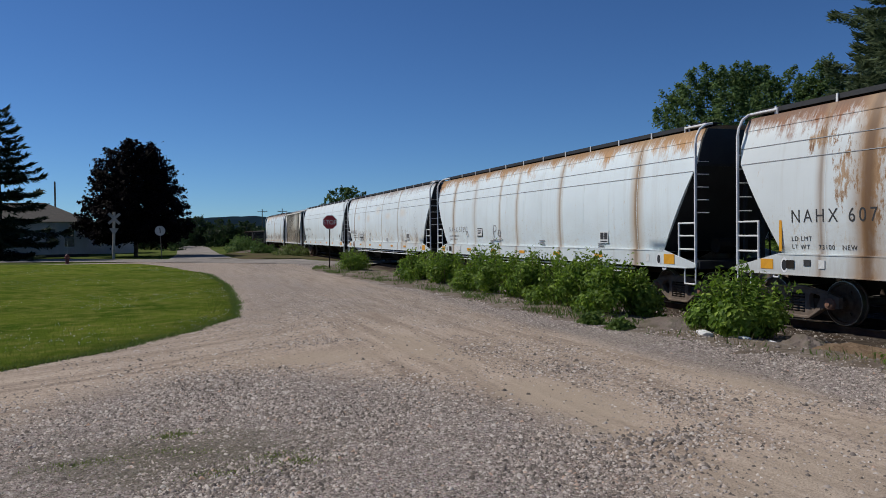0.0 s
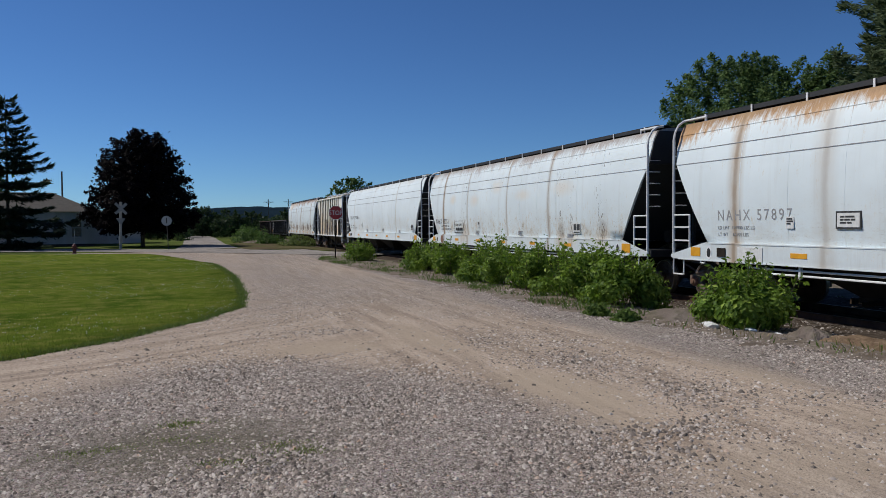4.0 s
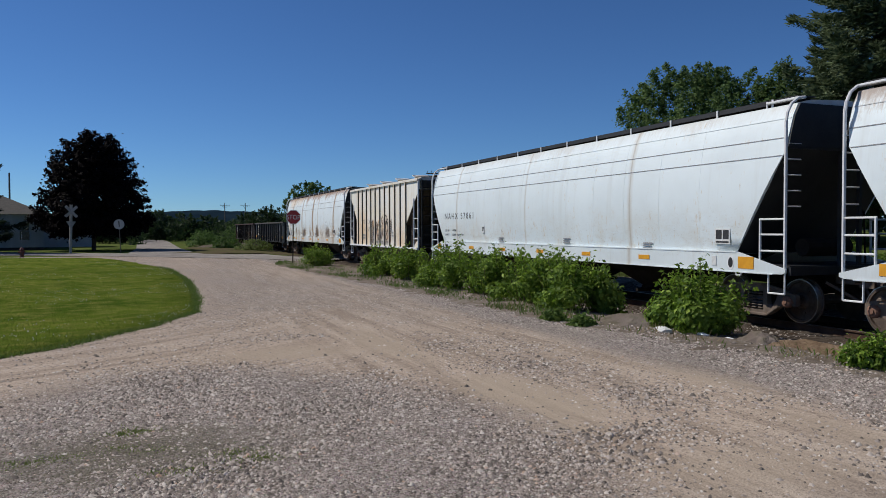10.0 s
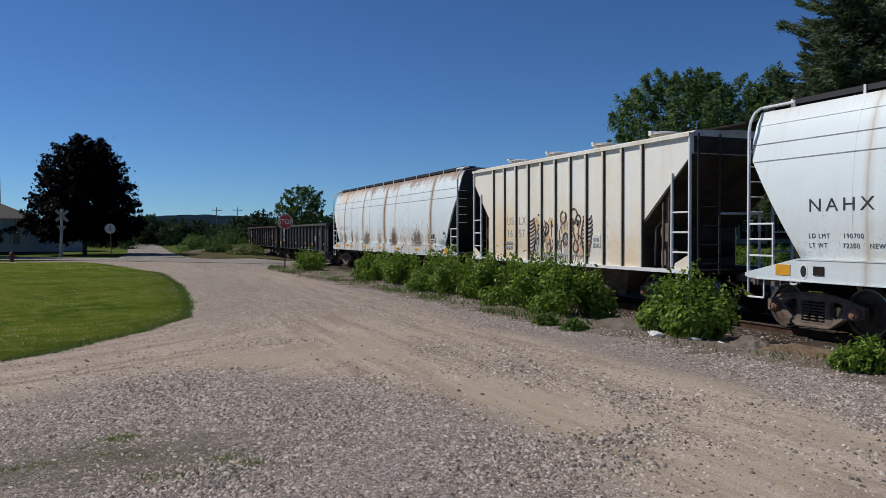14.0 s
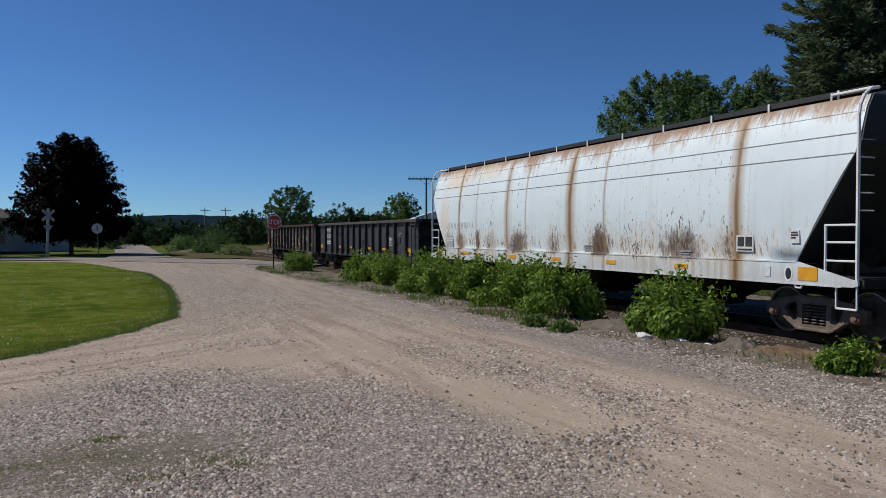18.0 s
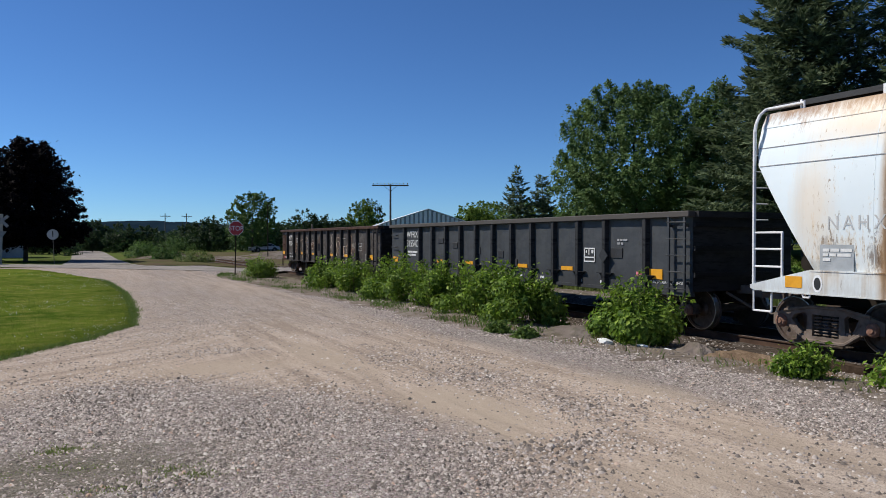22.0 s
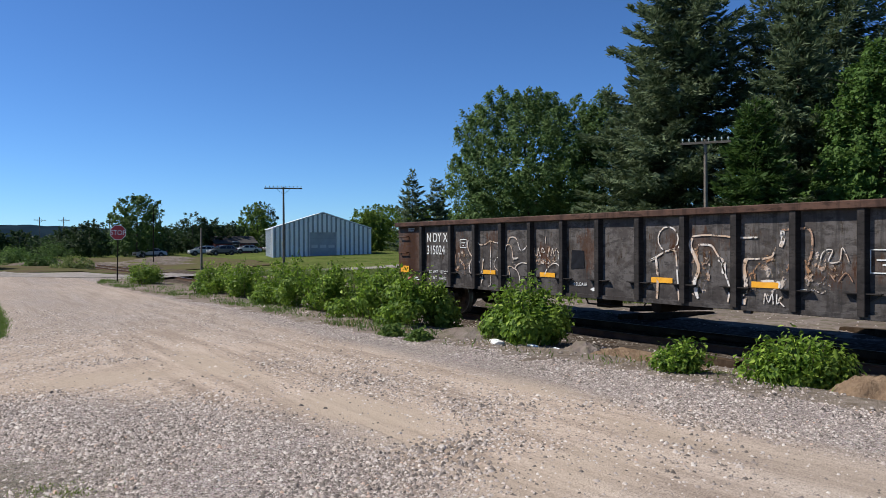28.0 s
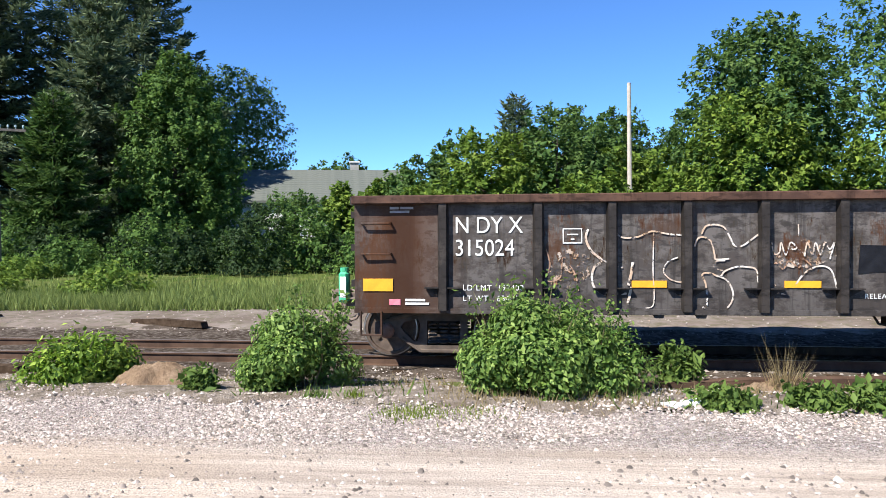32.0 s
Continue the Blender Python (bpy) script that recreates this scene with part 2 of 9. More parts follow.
    for place, high, wide, tall, force in stains:
        u = math_of(nt, "DIVIDE", math_of(nt, "SUBTRACT", y, place), wide)
        v = math_of(nt, "DIVIDE", math_of(nt, "SUBTRACT", z, high), tall)
        d = math_of(nt, "SQRT", math_of(nt, "ADD", math_of(nt, "MULTIPLY", u, u), math_of(nt, "MULTIPLY", v, v)))
        d = math_of(nt, "ADD", d, math_of(nt, "MULTIPLY", math_of(nt, "SUBTRACT", math_of(nt, "ADD", math_of(nt, "MULTIPLY", fr, 0.6), math_of(nt, "MULTIPLY", fine, 0.4)), 0.5), 1.6))
        c = mix(nt, math_of(nt, "MULTIPLY", grey(nt, d, 1.05, 0.25), force), c, [k * max(base) for k in (0.90, 0.62, 0.32)])
    for place, wide, force in bands:
        d = math_of(nt, "ABSOLUTE", math_of(nt, "SUBTRACT", math_of(nt, "ADD", y, math_of(nt, "MULTIPLY", runs, 0.16)), place + 0.08))
        f = math_of(nt, "MULTIPLY", grey(nt, d, wide * 1.15, wide * 0.2), force)
        f = math_of(nt, "MULTIPLY", f, grey(nt, fr, 0.15, 0.5))
        c = mix(nt, f, c, [0.45 * v + 0.55 * g for v, g in zip(rust, [k * max(base) for k in (0.44, 0.32, 0.17)])])
        core = math_of(nt, "MULTIPLY", grey(nt, math_of(nt, "ADD", d, math_of(nt, "MULTIPLY", fine, 0.06)), wide * 0.34 + 0.03, wide * 0.12 + 0.02), force * 0.75)
        c = mix(nt, core, c, [0.2 * v + 0.8 * g for v, g in zip(rust, [k * max(base) for k in (0.125, 0.078, 0.042)])])
    nt.links.new(c, b.inputs["Base Color"])
    b.inputs["Roughness"].default_value = rough
    b.inputs["Specular IOR Level"].default_value = 0.35 if max(base) > 0.2 or rough < 0.5 else 0.12
    dent = noise_of(nt, stretched(nt, p, 1.0, 0.6, 0.8), 1.6, 2)
    bumped(nt, b, math_of(nt, "ADD", math_of(nt, "MULTIPLY", dent, 1.0), math_of(nt, "MULTIPLY", fr, 0.06)), 0.25, 0.05)
    return m


def plain(name, c, rough=0.6, metal=0.0):
    return surface(name, [v * 0.85 for v in c], c, 2.0, 40.0, rough, metal, 0.12, 0.004)


RUST = (0.30, 0.13, 0.045)
GRIME = (0.26, 0.20, 0.14)
MAT = {
    "steel_dark": surface("dark underframe steel", (0.016, 0.0125, 0.010), (0.035, 0.028, 0.022), 4, 50, 0.85, spec=0.15),
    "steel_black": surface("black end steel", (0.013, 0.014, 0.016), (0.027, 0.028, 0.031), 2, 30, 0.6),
    # Tan with shade mixed in, for the ribbed car's ends and rib flanks.
    "shaded_tan": surface("dark tan paint with shade in its colour", (0.035, 0.028, 0.021), (0.095, 0.077, 0.058), 1.5, 30, 0.8, spec=0.2),
    "truck": surface("dusty truck casting", (0.12, 0.094, 0.077), (0.25, 0.20, 0.165), 5, 40, 0.9, spec=0.2),
    "truck_dark": surface("oily dark truck casting", (0.055, 0.043, 0.036), (0.145, 0.115, 0.095), 5, 40, 0.85, spec=0.2),
    "bearing": surface("rusty bearing cap", (0.17, 0.085, 0.055), (0.30, 0.16, 0.11), 12, 60, 0.8),
    "wheel": surface("rolled wheel steel", (0.07, 0.05, 0.04), (0.16, 0.12, 0.095), 8, 60, 0.6, 0.4),
    "tread": surface("bright wheel tread", (0.32, 0.30, 0.28), (0.5, 0.48, 0.46), 8, 60, 0.35, 0.9),
    "white_iron": surface("white painted iron", (0.70, 0.72, 0.73), (0.86, 0.87, 0.88), 3, 40, 0.55),
    "yellow": surface("yellow reflective sheet", (0.68, 0.30, 0.012), (0.82, 0.40, 0.02), 5, 70, 0.5, 0, 0.1, 0.003),
    "white_mark": surface("white stencil paint", (0.6, 0.61, 0.6), (0.8, 0.81, 0.8), 9, 90, 0.6, 0, 0.1, 0.002),
    "black_mark": surface("black stencil paint", (0.02, 0.02, 0.022), (0.05, 0.05, 0.052), 9, 90, 0.6, 0, 0.1, 0.002),
    "grey_mark": surface("faded grey stencil paint", (0.22, 0.22, 0.23), (0.4, 0.41, 0.42), 9, 90, 0.7, 0, 0.1, 0.002),
    "faint_mark": surface("almost worn-off stencil paint", (0.40, 0.41, 0.41), (0.60, 0.61, 0.61), 6, 60, 0.7, 0, 0.1, 0.002),
    "pink_mark": surface("pink reflective tag", (0.6, 0.14, 0.2), (0.75, 0.25, 0.3), 9, 90, 0.6, 0, 0.1, 0.002),
    "rail_side": surface("rusty rail", (0.055, 0.036, 0.027), (0.12, 0.076, 0.055), 3, 60, 0.9, spec=0.04),
    "rail_top": surface("worn rail head", (0.16, 0.12, 0.1), (0.3, 0.25, 0.22), 4, 60, 0.4, 0.6),
    "tie": surface("weathered timber tie", (0.030, 0.020, 0.013), (0.095, 0.068, 0.048), 6, 40, 0.95, 0, 0.6, 0.02, 0.5, spec=0.02),
    "wood_pole": surface("grey weathered pole", (0.10, 0.085, 0.07), (0.22, 0.19, 0.16), 4, 50, 0.9, 0, 0.5, 0.02),
    "wood_pale": surface("pale new pole", (0.33, 0.30, 0.26), (0.48, 0.44, 0.39), 4, 50, 0.85, 0, 0.4, 0.02),
    "bark": surface("tree bark", (0.035, 0.027, 0.02), (0.10, 0.08, 0.06), 4, 30, 0.95, 0, 0.8, 0.04),
    "stem": surface("green woody stem", (0.08, 0.07, 0.03), (0.16, 0.14, 0.07), 8, 50, 0.8),
    "glass_insulator": surface("pale glass insulator", (0.4, 0.5, 0.48), (0.55, 0.65, 0.62), 8, 50, 0.2),
}
for key, dark, light, fresh in (
    ("leaf_bush", (0.024, 0.064, 0.006), (0.18, 0.30, 0.030), (0.32, 0.43, 0.07)),
    ("leaf_pale", (0.030, 0.078, 0.012), (0.17, 0.27, 0.055), (0.27, 0.37, 0.10)),
    ("leaf_tree", (0.026, 0.068, 0.018), (0.10, 0.175, 0.044), (0.115, 0.18, 0.045)),
    ("leaf_silver", (0.034, 0.074, 0.022), (0.150, 0.235, 0.080), (0.160, 0.235, 0.080)),
    ("leaf_far", (0.012, 0.030, 0.011), (0.036, 0.068, 0.022), (0.05, 0.085, 0.028)),
    ("leaf_light", (0.055, 0.11, 0.016), (0.13, 0.205, 0.032), (0.20, 0.27, 0.045)),
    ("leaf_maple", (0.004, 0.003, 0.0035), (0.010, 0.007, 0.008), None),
    ("needle", (0.021, 0.047, 0.023), (0.172, 0.22, 0.120), None),
    ("needle_fresh", (0.018, 0.045, 0.012), (0.075, 0.135, 0.032), None),
    # Darker copy of the needle colours that carries the shade of a backlit tree.
    ("needle_backlit", (0.008, 0.018, 0.011), (0.035, 0.055, 0.032), None),
    ("leaf_deep", (0.028, 0.070, 0.017), (0.115, 0.205, 0.046), (0.135, 0.225, 0.05)),
    ("grass", (0.085, 0.135, 0.016), (0.19, 0.245, 0.04), None),
    ("grass_tall", (0.085, 0.13, 0.030), (0.22, 0.27, 0.085), None),
    ("grass_dry", (0.19, 0.15, 0.075), (0.31, 0.25, 0.14), None),
    ("clover", (0.40, 0.42, 0.34), (0.6, 0.61, 0.54), None),
    ("weed", (0.06, 0.11, 0.025), (0.14, 0.21, 0.05), None),
):
    MAT[key] = leaf_stuff(key, dark, light, fresh, 0.15 if key == "leaf_maple" else 0.28 if key.startswith("needle") else 0.35)


# ---- mesh helpers ----
def part(name, bm, material, parent=None, label="", loc=None, kind=""):
    """Links a bmesh as one mesh object under a thing or a part."""
    me = bpy.data.meshes.new(name)
    bmesh.ops.recalc_face_normals(bm, faces=bm.faces)
    bm.to_mesh(me)
    bm.free()
    return mesh_part(name, me, material, parent, label, loc, kind)


def mesh_part(name, me, material, parent=None, label="", loc=None, kind=""):
    ob = new(name, me)
    if not me.materials:
        me.materials.append(material)
    if me.materials[0] is not material:
        ob.material_slots[0].link = "OBJECT"
        ob.material_slots[0].material = material
    if parent:
        ob.parent = parent
    if loc is not None:
        ob.matrix_basis = loc if isinstance(loc, Matrix) else Matrix.Translation(loc)
    return tagged(ob, label, kind=kind)


STORE = {}


def stored(name, key, maker, material, parent=None, label="", loc=None):
    """A part whose mesh is made once and shared by all that look alike."""
    if key not in STORE:
        bm = bmesh.new()
        maker(bm)
        bmesh.ops.recalc_face_normals(bm, faces=bm.faces)
        me = bpy.data.meshes.new(name)
        bm.to_mesh(me)
        bm.free()
        STORE[key] = me
    return mesh_part(name, STORE[key], material, parent, label, loc)


def thing(name, label, category, loc=(0, 0, 0), group=""):
    ob = new(name)
    ob.empty_display_size = 0.2
    ob.matrix_basis = loc if isinstance(loc, Matrix) else Matrix.Translation(loc)
    return tagged(ob, label, category, group)


def bx(bm, x0, y0, z0, x1, y1, z1, bevel=0.0):
    m = Matrix.LocRotScale(((x0 + x1) / 2, (y0 + y1) / 2, (z0 + z1) / 2), None, (abs(x1 - x0), abs(y1 - y0), abs(z1 - z0)))
    vs = bmesh.ops.create_cube(bm, size=1, matrix=m)["verts"]
    if bevel:
        bmesh.ops.bevel(bm, geom=list({e for v in vs for e in v.link_edges}), offset=bevel, segments=1, affect="EDGES")


def tube(bm, a, b, r, n=6, r2=None):
    a, b = Vector(a), Vector(b)
    d = b - a
    m = Matrix.Translation((a + b) / 2) @ d.to_track_quat("Z", "Y").to_matrix().to_4x4()
    bmesh.ops.create_cone(bm, cap_ends=True, segments=n, radius1=r, radius2=r if r2 is None else r2, depth=d.length, matrix=m)


def pipe(bm, pts, r, n=6):
    for a, b in zip(pts, pts[1:]):
        tube(bm, a, b, r, n)


def slab(bm, pts, by):
    """A flat outline, pushed out along a vector."""
    v = [bm.verts.new(p) for p in pts]
    w = [bm.verts.new(Vector(p) + Vector(by)) for p in pts]
    bm.faces.new(v)
    bm.faces.new(w[::-1])
    for i in range(len(v)):
        j = (i + 1) % len(v)
        bm.faces.new((v[j], v[i], w[i], w[j]))


def lathe(bm, prof, axis="X", n=24, at=(0, 0, 0)):
    """Rings of (place along the axis, radius)."""
    rings = []
    for u, r in prof:
        ring = []
        for k in range(n):
            a = 2 * math.pi * k / n
            p = {"X": (u, r * math.cos(a), r * math.sin(a)), "Y": (r * math.cos(a), u, r * math.sin(a)), "Z": (r * math.cos(a), r * math.sin(a), u)}[axis]
            ring.append(bm.verts.new(Vector(p) + Vector(at)))
        rings.append(ring)
    for a, b in zip(rings, rings[1:]):
        for k in range(n):
            bm.faces.new((a[k], a[(k + 1) % n], b[(k + 1) % n], b[k]))
    bm.faces.new(rings[0])
    bm.faces.new(rings[-1][::-1])


def raw_mesh(name, verts, faces_flat, per_face):
    """A mesh from arrays; all faces have the same number of corners."""
    me = bpy.data.meshes.new(name)
    n = len(faces_flat) // per_face
    me.vertices.add(len(verts))
    me.vertices.foreach_set("co", np.asarray(verts, np.float32).ravel())
    me.loops.add(len(faces_flat))
    me.loops.foreach_set("vertex_index", np.asarray(faces_flat, np.int32))
    me.polygons.add(n)
    me.polygons.foreach_set("loop_start", np.arange(0, n * per_face, per_face, dtype=np.int32))
    me.update(calc_edges=True)
    return me


def smooth(me):
    me.polygons.foreach_set("use_smooth", np.ones(len(me.polygons), bool))


# ---- the lie of the land ----
TRACK_X = 13.1


def track_z(y):
    return 0.005 * (y - 5)


def land(x, y):
    """Height of the ground, metres."""
    z = 0.006 * min(max(y - 10, 0), 100) + 0.008 * min(max(x - 22, 0), 70) + 0.022 * min(max(x - 30, 0), 30)
    d = abs(x - TRACK_X)
    if d < 4:
        s = min(max((4 - d) / 2.0, 0), 1)
        s = s * s * (3 - 2 * s)
        z = z * (1 - s) + (track_z(y) - 0.20) * s
    return z


def land_np(x, y):
    return np.array([land(a, b) for a, b in zip(np.ravel(x), np.ravel(y))]).reshape(np.shape(x))


def strip(name, rows, lift, material, step=1.0, cols=12, ragged=0.0, seed=0, rough=0.0, label="", kind="structure", skirt=False, feather=False):
    """A sheet on the land between two edges that are given row by row: (y, x0, x1)."""
    rng = np.random.default_rng(seed)
    ys = np.array([r[0] for r in rows], float)
    yy = np.arange(ys[0], ys[-1] + step * 0.5, step)
    x0 = np.interp(yy, ys, [r[1] for r in rows])
    x1 = np.interp(yy, ys, [r[2] for r in rows])
    if ragged:
        x0 = x0 + rng.normal(0, ragged, len(yy))
        x1 = x1 + rng.normal(0, ragged, len(yy))
    u = np.linspace(0, 1, cols)
    if skirt:
        u = np.append(np.linspace(0.0, 0.9988, cols - 1), 1.0)
    X = x0[:, None] * (1 - u) + x1[:, None] * u
    Y = np.repeat(yy[:, None], cols, 1)
    Z = land_np(X, Y) + lift
    if rough:
        for i in range(len(yy)):
            for j in range(cols):
                u_ = min(1.0, 3.0 * min(j, cols - 1 - j) / (cols - 1)) if feather else 1.0
                Z[i, j] += u_ * rough * noise.fractal(Vector((X[i, j] * 0.9, Y[i, j] * 0.9, seed)), 1.0, 2.0, 3)
    if feather:
        Z[:, 0] -= lift - 0.004
        Z[:, -1] -= lift - 0.004
    if skirt:
        Z[:, 0] -= lift + 0.01
        Z[:, -1] -= lift + 0.01
        Z[0, :] -= lift + 0.01
        Z[-1, :] -= lift + 0.01
    V = np.stack([X, Y, Z], -1).reshape(-1, 3)
    i, j = np.meshgrid(np.arange(len(yy) - 1), np.arange(cols - 1), indexing="ij")
    a = (i * cols + j).ravel()
    F = np.stack([a, a + 1, a + cols + 1, a + cols], 1).ravel()
    me = raw_mesh(name, V, F, 4)
    smooth(me)
    ob = mesh_part(name, me, material, None, label)
    return tagged(ob, label, kind=kind)


# ---- ground materials ----
def gravel_material():
    """Packed tan sand with wheel tracks; loose grey stone lies along the track side and in one wide patch."""
    m, nt, b = tree_of("driven gravel and sand")
    p = coords(nt)
    xyz = node(nt, "SeparateXYZ", {0: p})
    x, y = xyz.outputs[0], xyz.outputs[1]
    wide = noise_of(nt, stretched(nt, p, 0.28, 0.12, 1, -8), 1.0, 5, 0.6)
    pebble = noise_of(nt, p, 90.0, 3.0, 0.7)
    lumps = noise_of(nt, p, 26.0, 4.0, 0.7)
    spots = node(nt, "TexVoronoi", {"Vector": p, "Scale": 46.0})
    both = math_of(nt, "ADD", math_of(nt, "MULTIPLY", pebble, 0.55), math_of(nt, "MULTIPLY", lumps, 0.45))
    # Darkest stops put the shade of the gaps between stones into the colour.
    stone = ramp(nt, both, [(0.39, (0.035, 0.029, 0.025)), (0.47, (0.17, 0.146, 0.131)), (0.55, (0.37, 0.325, 0.30)), (0.64, (0.53, 0.48, 0.45))])
    stone = mix(nt, grey(nt, spots.outputs["Distance"], 0.0, 0.55), mix(nt, 0.5, stone, spots.outputs["Color"], "SOFT_LIGHT"), stone)
    # tracks that bend round the lawn and others that run along the road
    away = node(nt, "VectorMath", {0: p, 1: (-9.5, 27.0, 0.0)}, operation="DISTANCE").outputs["Value"]
    ring = node(nt, "CombineXYZ", {0: math_of(nt, "MULTIPLY", away, 3.6), 1: math_of(nt, "MULTIPLY", x, 0.10), 2: math_of(nt, "MULTIPLY", y, 0.06)}).outputs[0]
    bend = noise_of(nt, ring, 1.0, 6, 0.65)
    along = noise_of(nt, stretched(nt, p, 3.6, 0.22, 1, 10), 1.0, 6, 0.65)
    tracks = mix(nt, grey(nt, x, 1.0, 4.0), bend, along)
    sand = mix(nt, grey(nt, tracks, 0.40, 0.58), (0.276, 0.218, 0.167), (0.450, 0.365, 0.287))
    warm = noise_of(nt, stretched(nt, p, 0.22, 0.3, 1, 20, (5, 2, 0)), 1.0, 4, 0.6)
    sand = mix(nt, math_of(nt, "MULTIPLY", grey(nt, warm, 0.5, 0.66), 0.38), sand, (0.385, 0.305, 0.225))
    sand = mix(nt, grey(nt, both, 0.49, 0.39), sand, (0.13, 0.094, 0.075))
    sand = mix(nt, math_of(nt, "MULTIPLY", grey(nt, both, 0.56, 0.66), 0.6), sand, (0.54, 0.47, 0.41))
    pale = mix(nt, grey(nt, tracks, 0.40, 0.58), (0.262, 0.228, 0.198), (0.385, 0.345, 0.305))
    sand = mix(nt, math_of(nt, "MULTIPLY", grey(nt, y, 6.0, 1.5), math_of(nt, "ADD", math_of(nt, "MULTIPLY", wide, 0.5), 0.35)), sand, pale)
    wob = math_of(nt, "MULTIPLY", math_of(nt, "SUBTRACT", noise_of(nt, p, 2.6, 6, 0.75), 0.5), 2.0)
    for px, py, wx, wy, force in ((4.2, 7.9, 0.62, 1.5, 0.9), (3.8, 6.5, 0.5, 0.5, 0.7), (6.85, 8.0, 0.35, 1.2, 0.75), (2.6, 6.3, 0.4, 1.2, 0.5), (4.5, 4.9, 1.1, 0.6, 0.55), (2.2, 11.9, 1.0, 0.6, 0.75), (3.9, 12.4, 0.45, 2.0, 0.75), (6.15, 5.4, 0.25, 1.0, 0.5), (6.4, 3.6, 0.9, 1.0, 0.25), (7.3, 0.8, 0.7, 2.0, 0.2)):
        away = node(nt, "VectorMath", {0: stretched(nt, p, 1 / wx, 1 / wy, 0.0, 0, (-px / wx, -py / wy, 0))}, operation="LENGTH").outputs["Value"]
        f = math_of(nt, "MULTIPLY", grey(nt, math_of(nt, "ADD", away, wob), 1.25, 0.55), force)
        sand = mix(nt, f, sand, mix(nt, grey(nt, pebble, 0.3, 0.7), (0.295, 0.236, 0.174), (0.43, 0.352, 0.272)))
    for px, py, wx, wy, force in ((2.9, 5.5, 0.55, 0.8, 0.75), (3.3, 7.9, 0.25, 1.3, 0.6), (4.2, 6.0, 0.9, 0.3, 0.5), (3.0, 9.6, 0.25, 0.9, 0.5), (5.0, 3.0, 0.4, 1.5, 0.35)):
        away = node(nt, "VectorMath", {0: stretched(nt, p, 1 / wx, 1 / wy, 0.0, 0, (-px / wx, -py / wy, 0))}, operation="LENGTH").outputs["Value"]
        f = math_of(nt, "MULTIPLY", grey(nt, math_of(nt, "ADD", away, wob), 1.3, 0.4), force)
        sand = mix(nt, f, sand, mix(nt, grey(nt, pebble, 0.35, 0.65), (0.13, 0.094, 0.066), (0.29, 0.22, 0.162)))
    patch = node(nt, "VectorMath", {0: stretched(nt, p, 0.38, 0.25, 0.0, 0, (-0.23, -1.62, 0))}, operation="LENGTH").outputs["Value"]
    zone = grey(nt, patch, 1.35, 0.75)
    zone = math_of(nt, "MAXIMUM", zone, math_of(nt, "MULTIPLY", grey(nt, x, 6.4, 7.4), 0.9))
    zone = math_of(nt, "MAXIMUM", zone, math_of(nt, "MULTIPLY", grey(nt, y, 11.0, 20.0), 0.42))
    f = grey(nt, math_of(nt, "ADD", zone, math_of(nt, "MULTIPLY", math_of(nt, "SUBTRACT", math_of(nt, "ADD", math_of(nt, "MULTIPLY", wide, 0.5), math_of(nt, "MULTIPLY", tracks, 0.5)), 0.5), 2.0)), 0.15, 0.75)
    c = mix(nt, math_of(nt, "ADD", math_of(nt, "MULTIPLY", f, 0.8), 0.04), sand, stone)
    moss = node(nt, "VectorMath", {0: stretched(nt, p, 0.62, 0.9, 0.0, 0, (-0.1, -6.5, 0))}, operation="LENGTH").outputs["Value"]
    moss = grey(nt, math_of(nt, "ADD", moss, math_of(nt, "MULTIPLY", wob, 1.3)), 1.1, 0.3)
    c = mix(nt, math_of(nt, "MULTIPLY", moss, 0.6), c, (0.088, 0.080, 0.046))
    nt.links.new(c, b.inputs["Base Color"])
    b.inputs["Roughness"].default_value = 0.95
    b.inputs["Specular IOR Level"].default_value = 0.2
    h = math_of(nt, "ADD", math_of(nt, "MULTIPLY", pebble, 0.5), math_of(nt, "MULTIPLY", spots.outputs["Distance"], 0.8))
    h = math_of(nt, "ADD", math_of(nt, "MULTIPLY", h, math_of(nt, "ADD", math_of(nt, "MULTIPLY", f, 0.7), 0.3)), math_of(nt, "MULTIPLY", tracks, 1.6))
    bumped(nt, b, h, 0.8, 0.025)
    return m


def soil_material(name, a, b_, c_, scale, grain=30.0):
    m, nt, b = tree_of(name)
    p = coords(nt)
    n1, n2, n3 = noise_of(nt, p, scale, 5), noise_of(nt, p, scale * 6, 4), noise_of(nt, p, grain, 3)
    c = mix(nt, grey(nt, n1, 0.38, 0.62), a, b_)
    c = mix(nt, grey(nt, n2, 0.45, 0.7), c, c_)
    c = mix(nt, math_of(nt, "MULTIPLY", n3, 0.4), c, [v * 0.4 for v in a])
    nt.links.new(c, b.inputs["Base Color"])
    b.inputs["Roughness"].default_value = 0.95
    b.inputs["Specular IOR Level"].default_value = 0.0
    bumped(nt, b, math_of(nt, "ADD", n2, n3), 0.8, 0.05)
    return m


MAT["gravel"] = gravel_material()
MAT["lawn"] = soil_material("mown lawn", (0.066, 0.115, 0.014), (0.14, 0.185, 0.026), (0.235, 0.235, 0.06), 0.4, 60)
MAT["field"] = soil_material("rough meadow", (0.055, 0.09, 0.02), (0.115, 0.15, 0.042), (0.155, 0.15, 0.065), 0.22, 25)
MAT["verge"] = soil_material("weedy verge soil", (0.19, 0.155, 0.126), (0.31, 0.27, 0.233), (0.15, 0.123, 0.09), 0.9, 40)
MAT["ballast"] = soil_material("dirty ballast", (0.060, 0.048, 0.038), (0.11, 0.088, 0.07), (0.16, 0.135, 0.115), 0.9, 45)
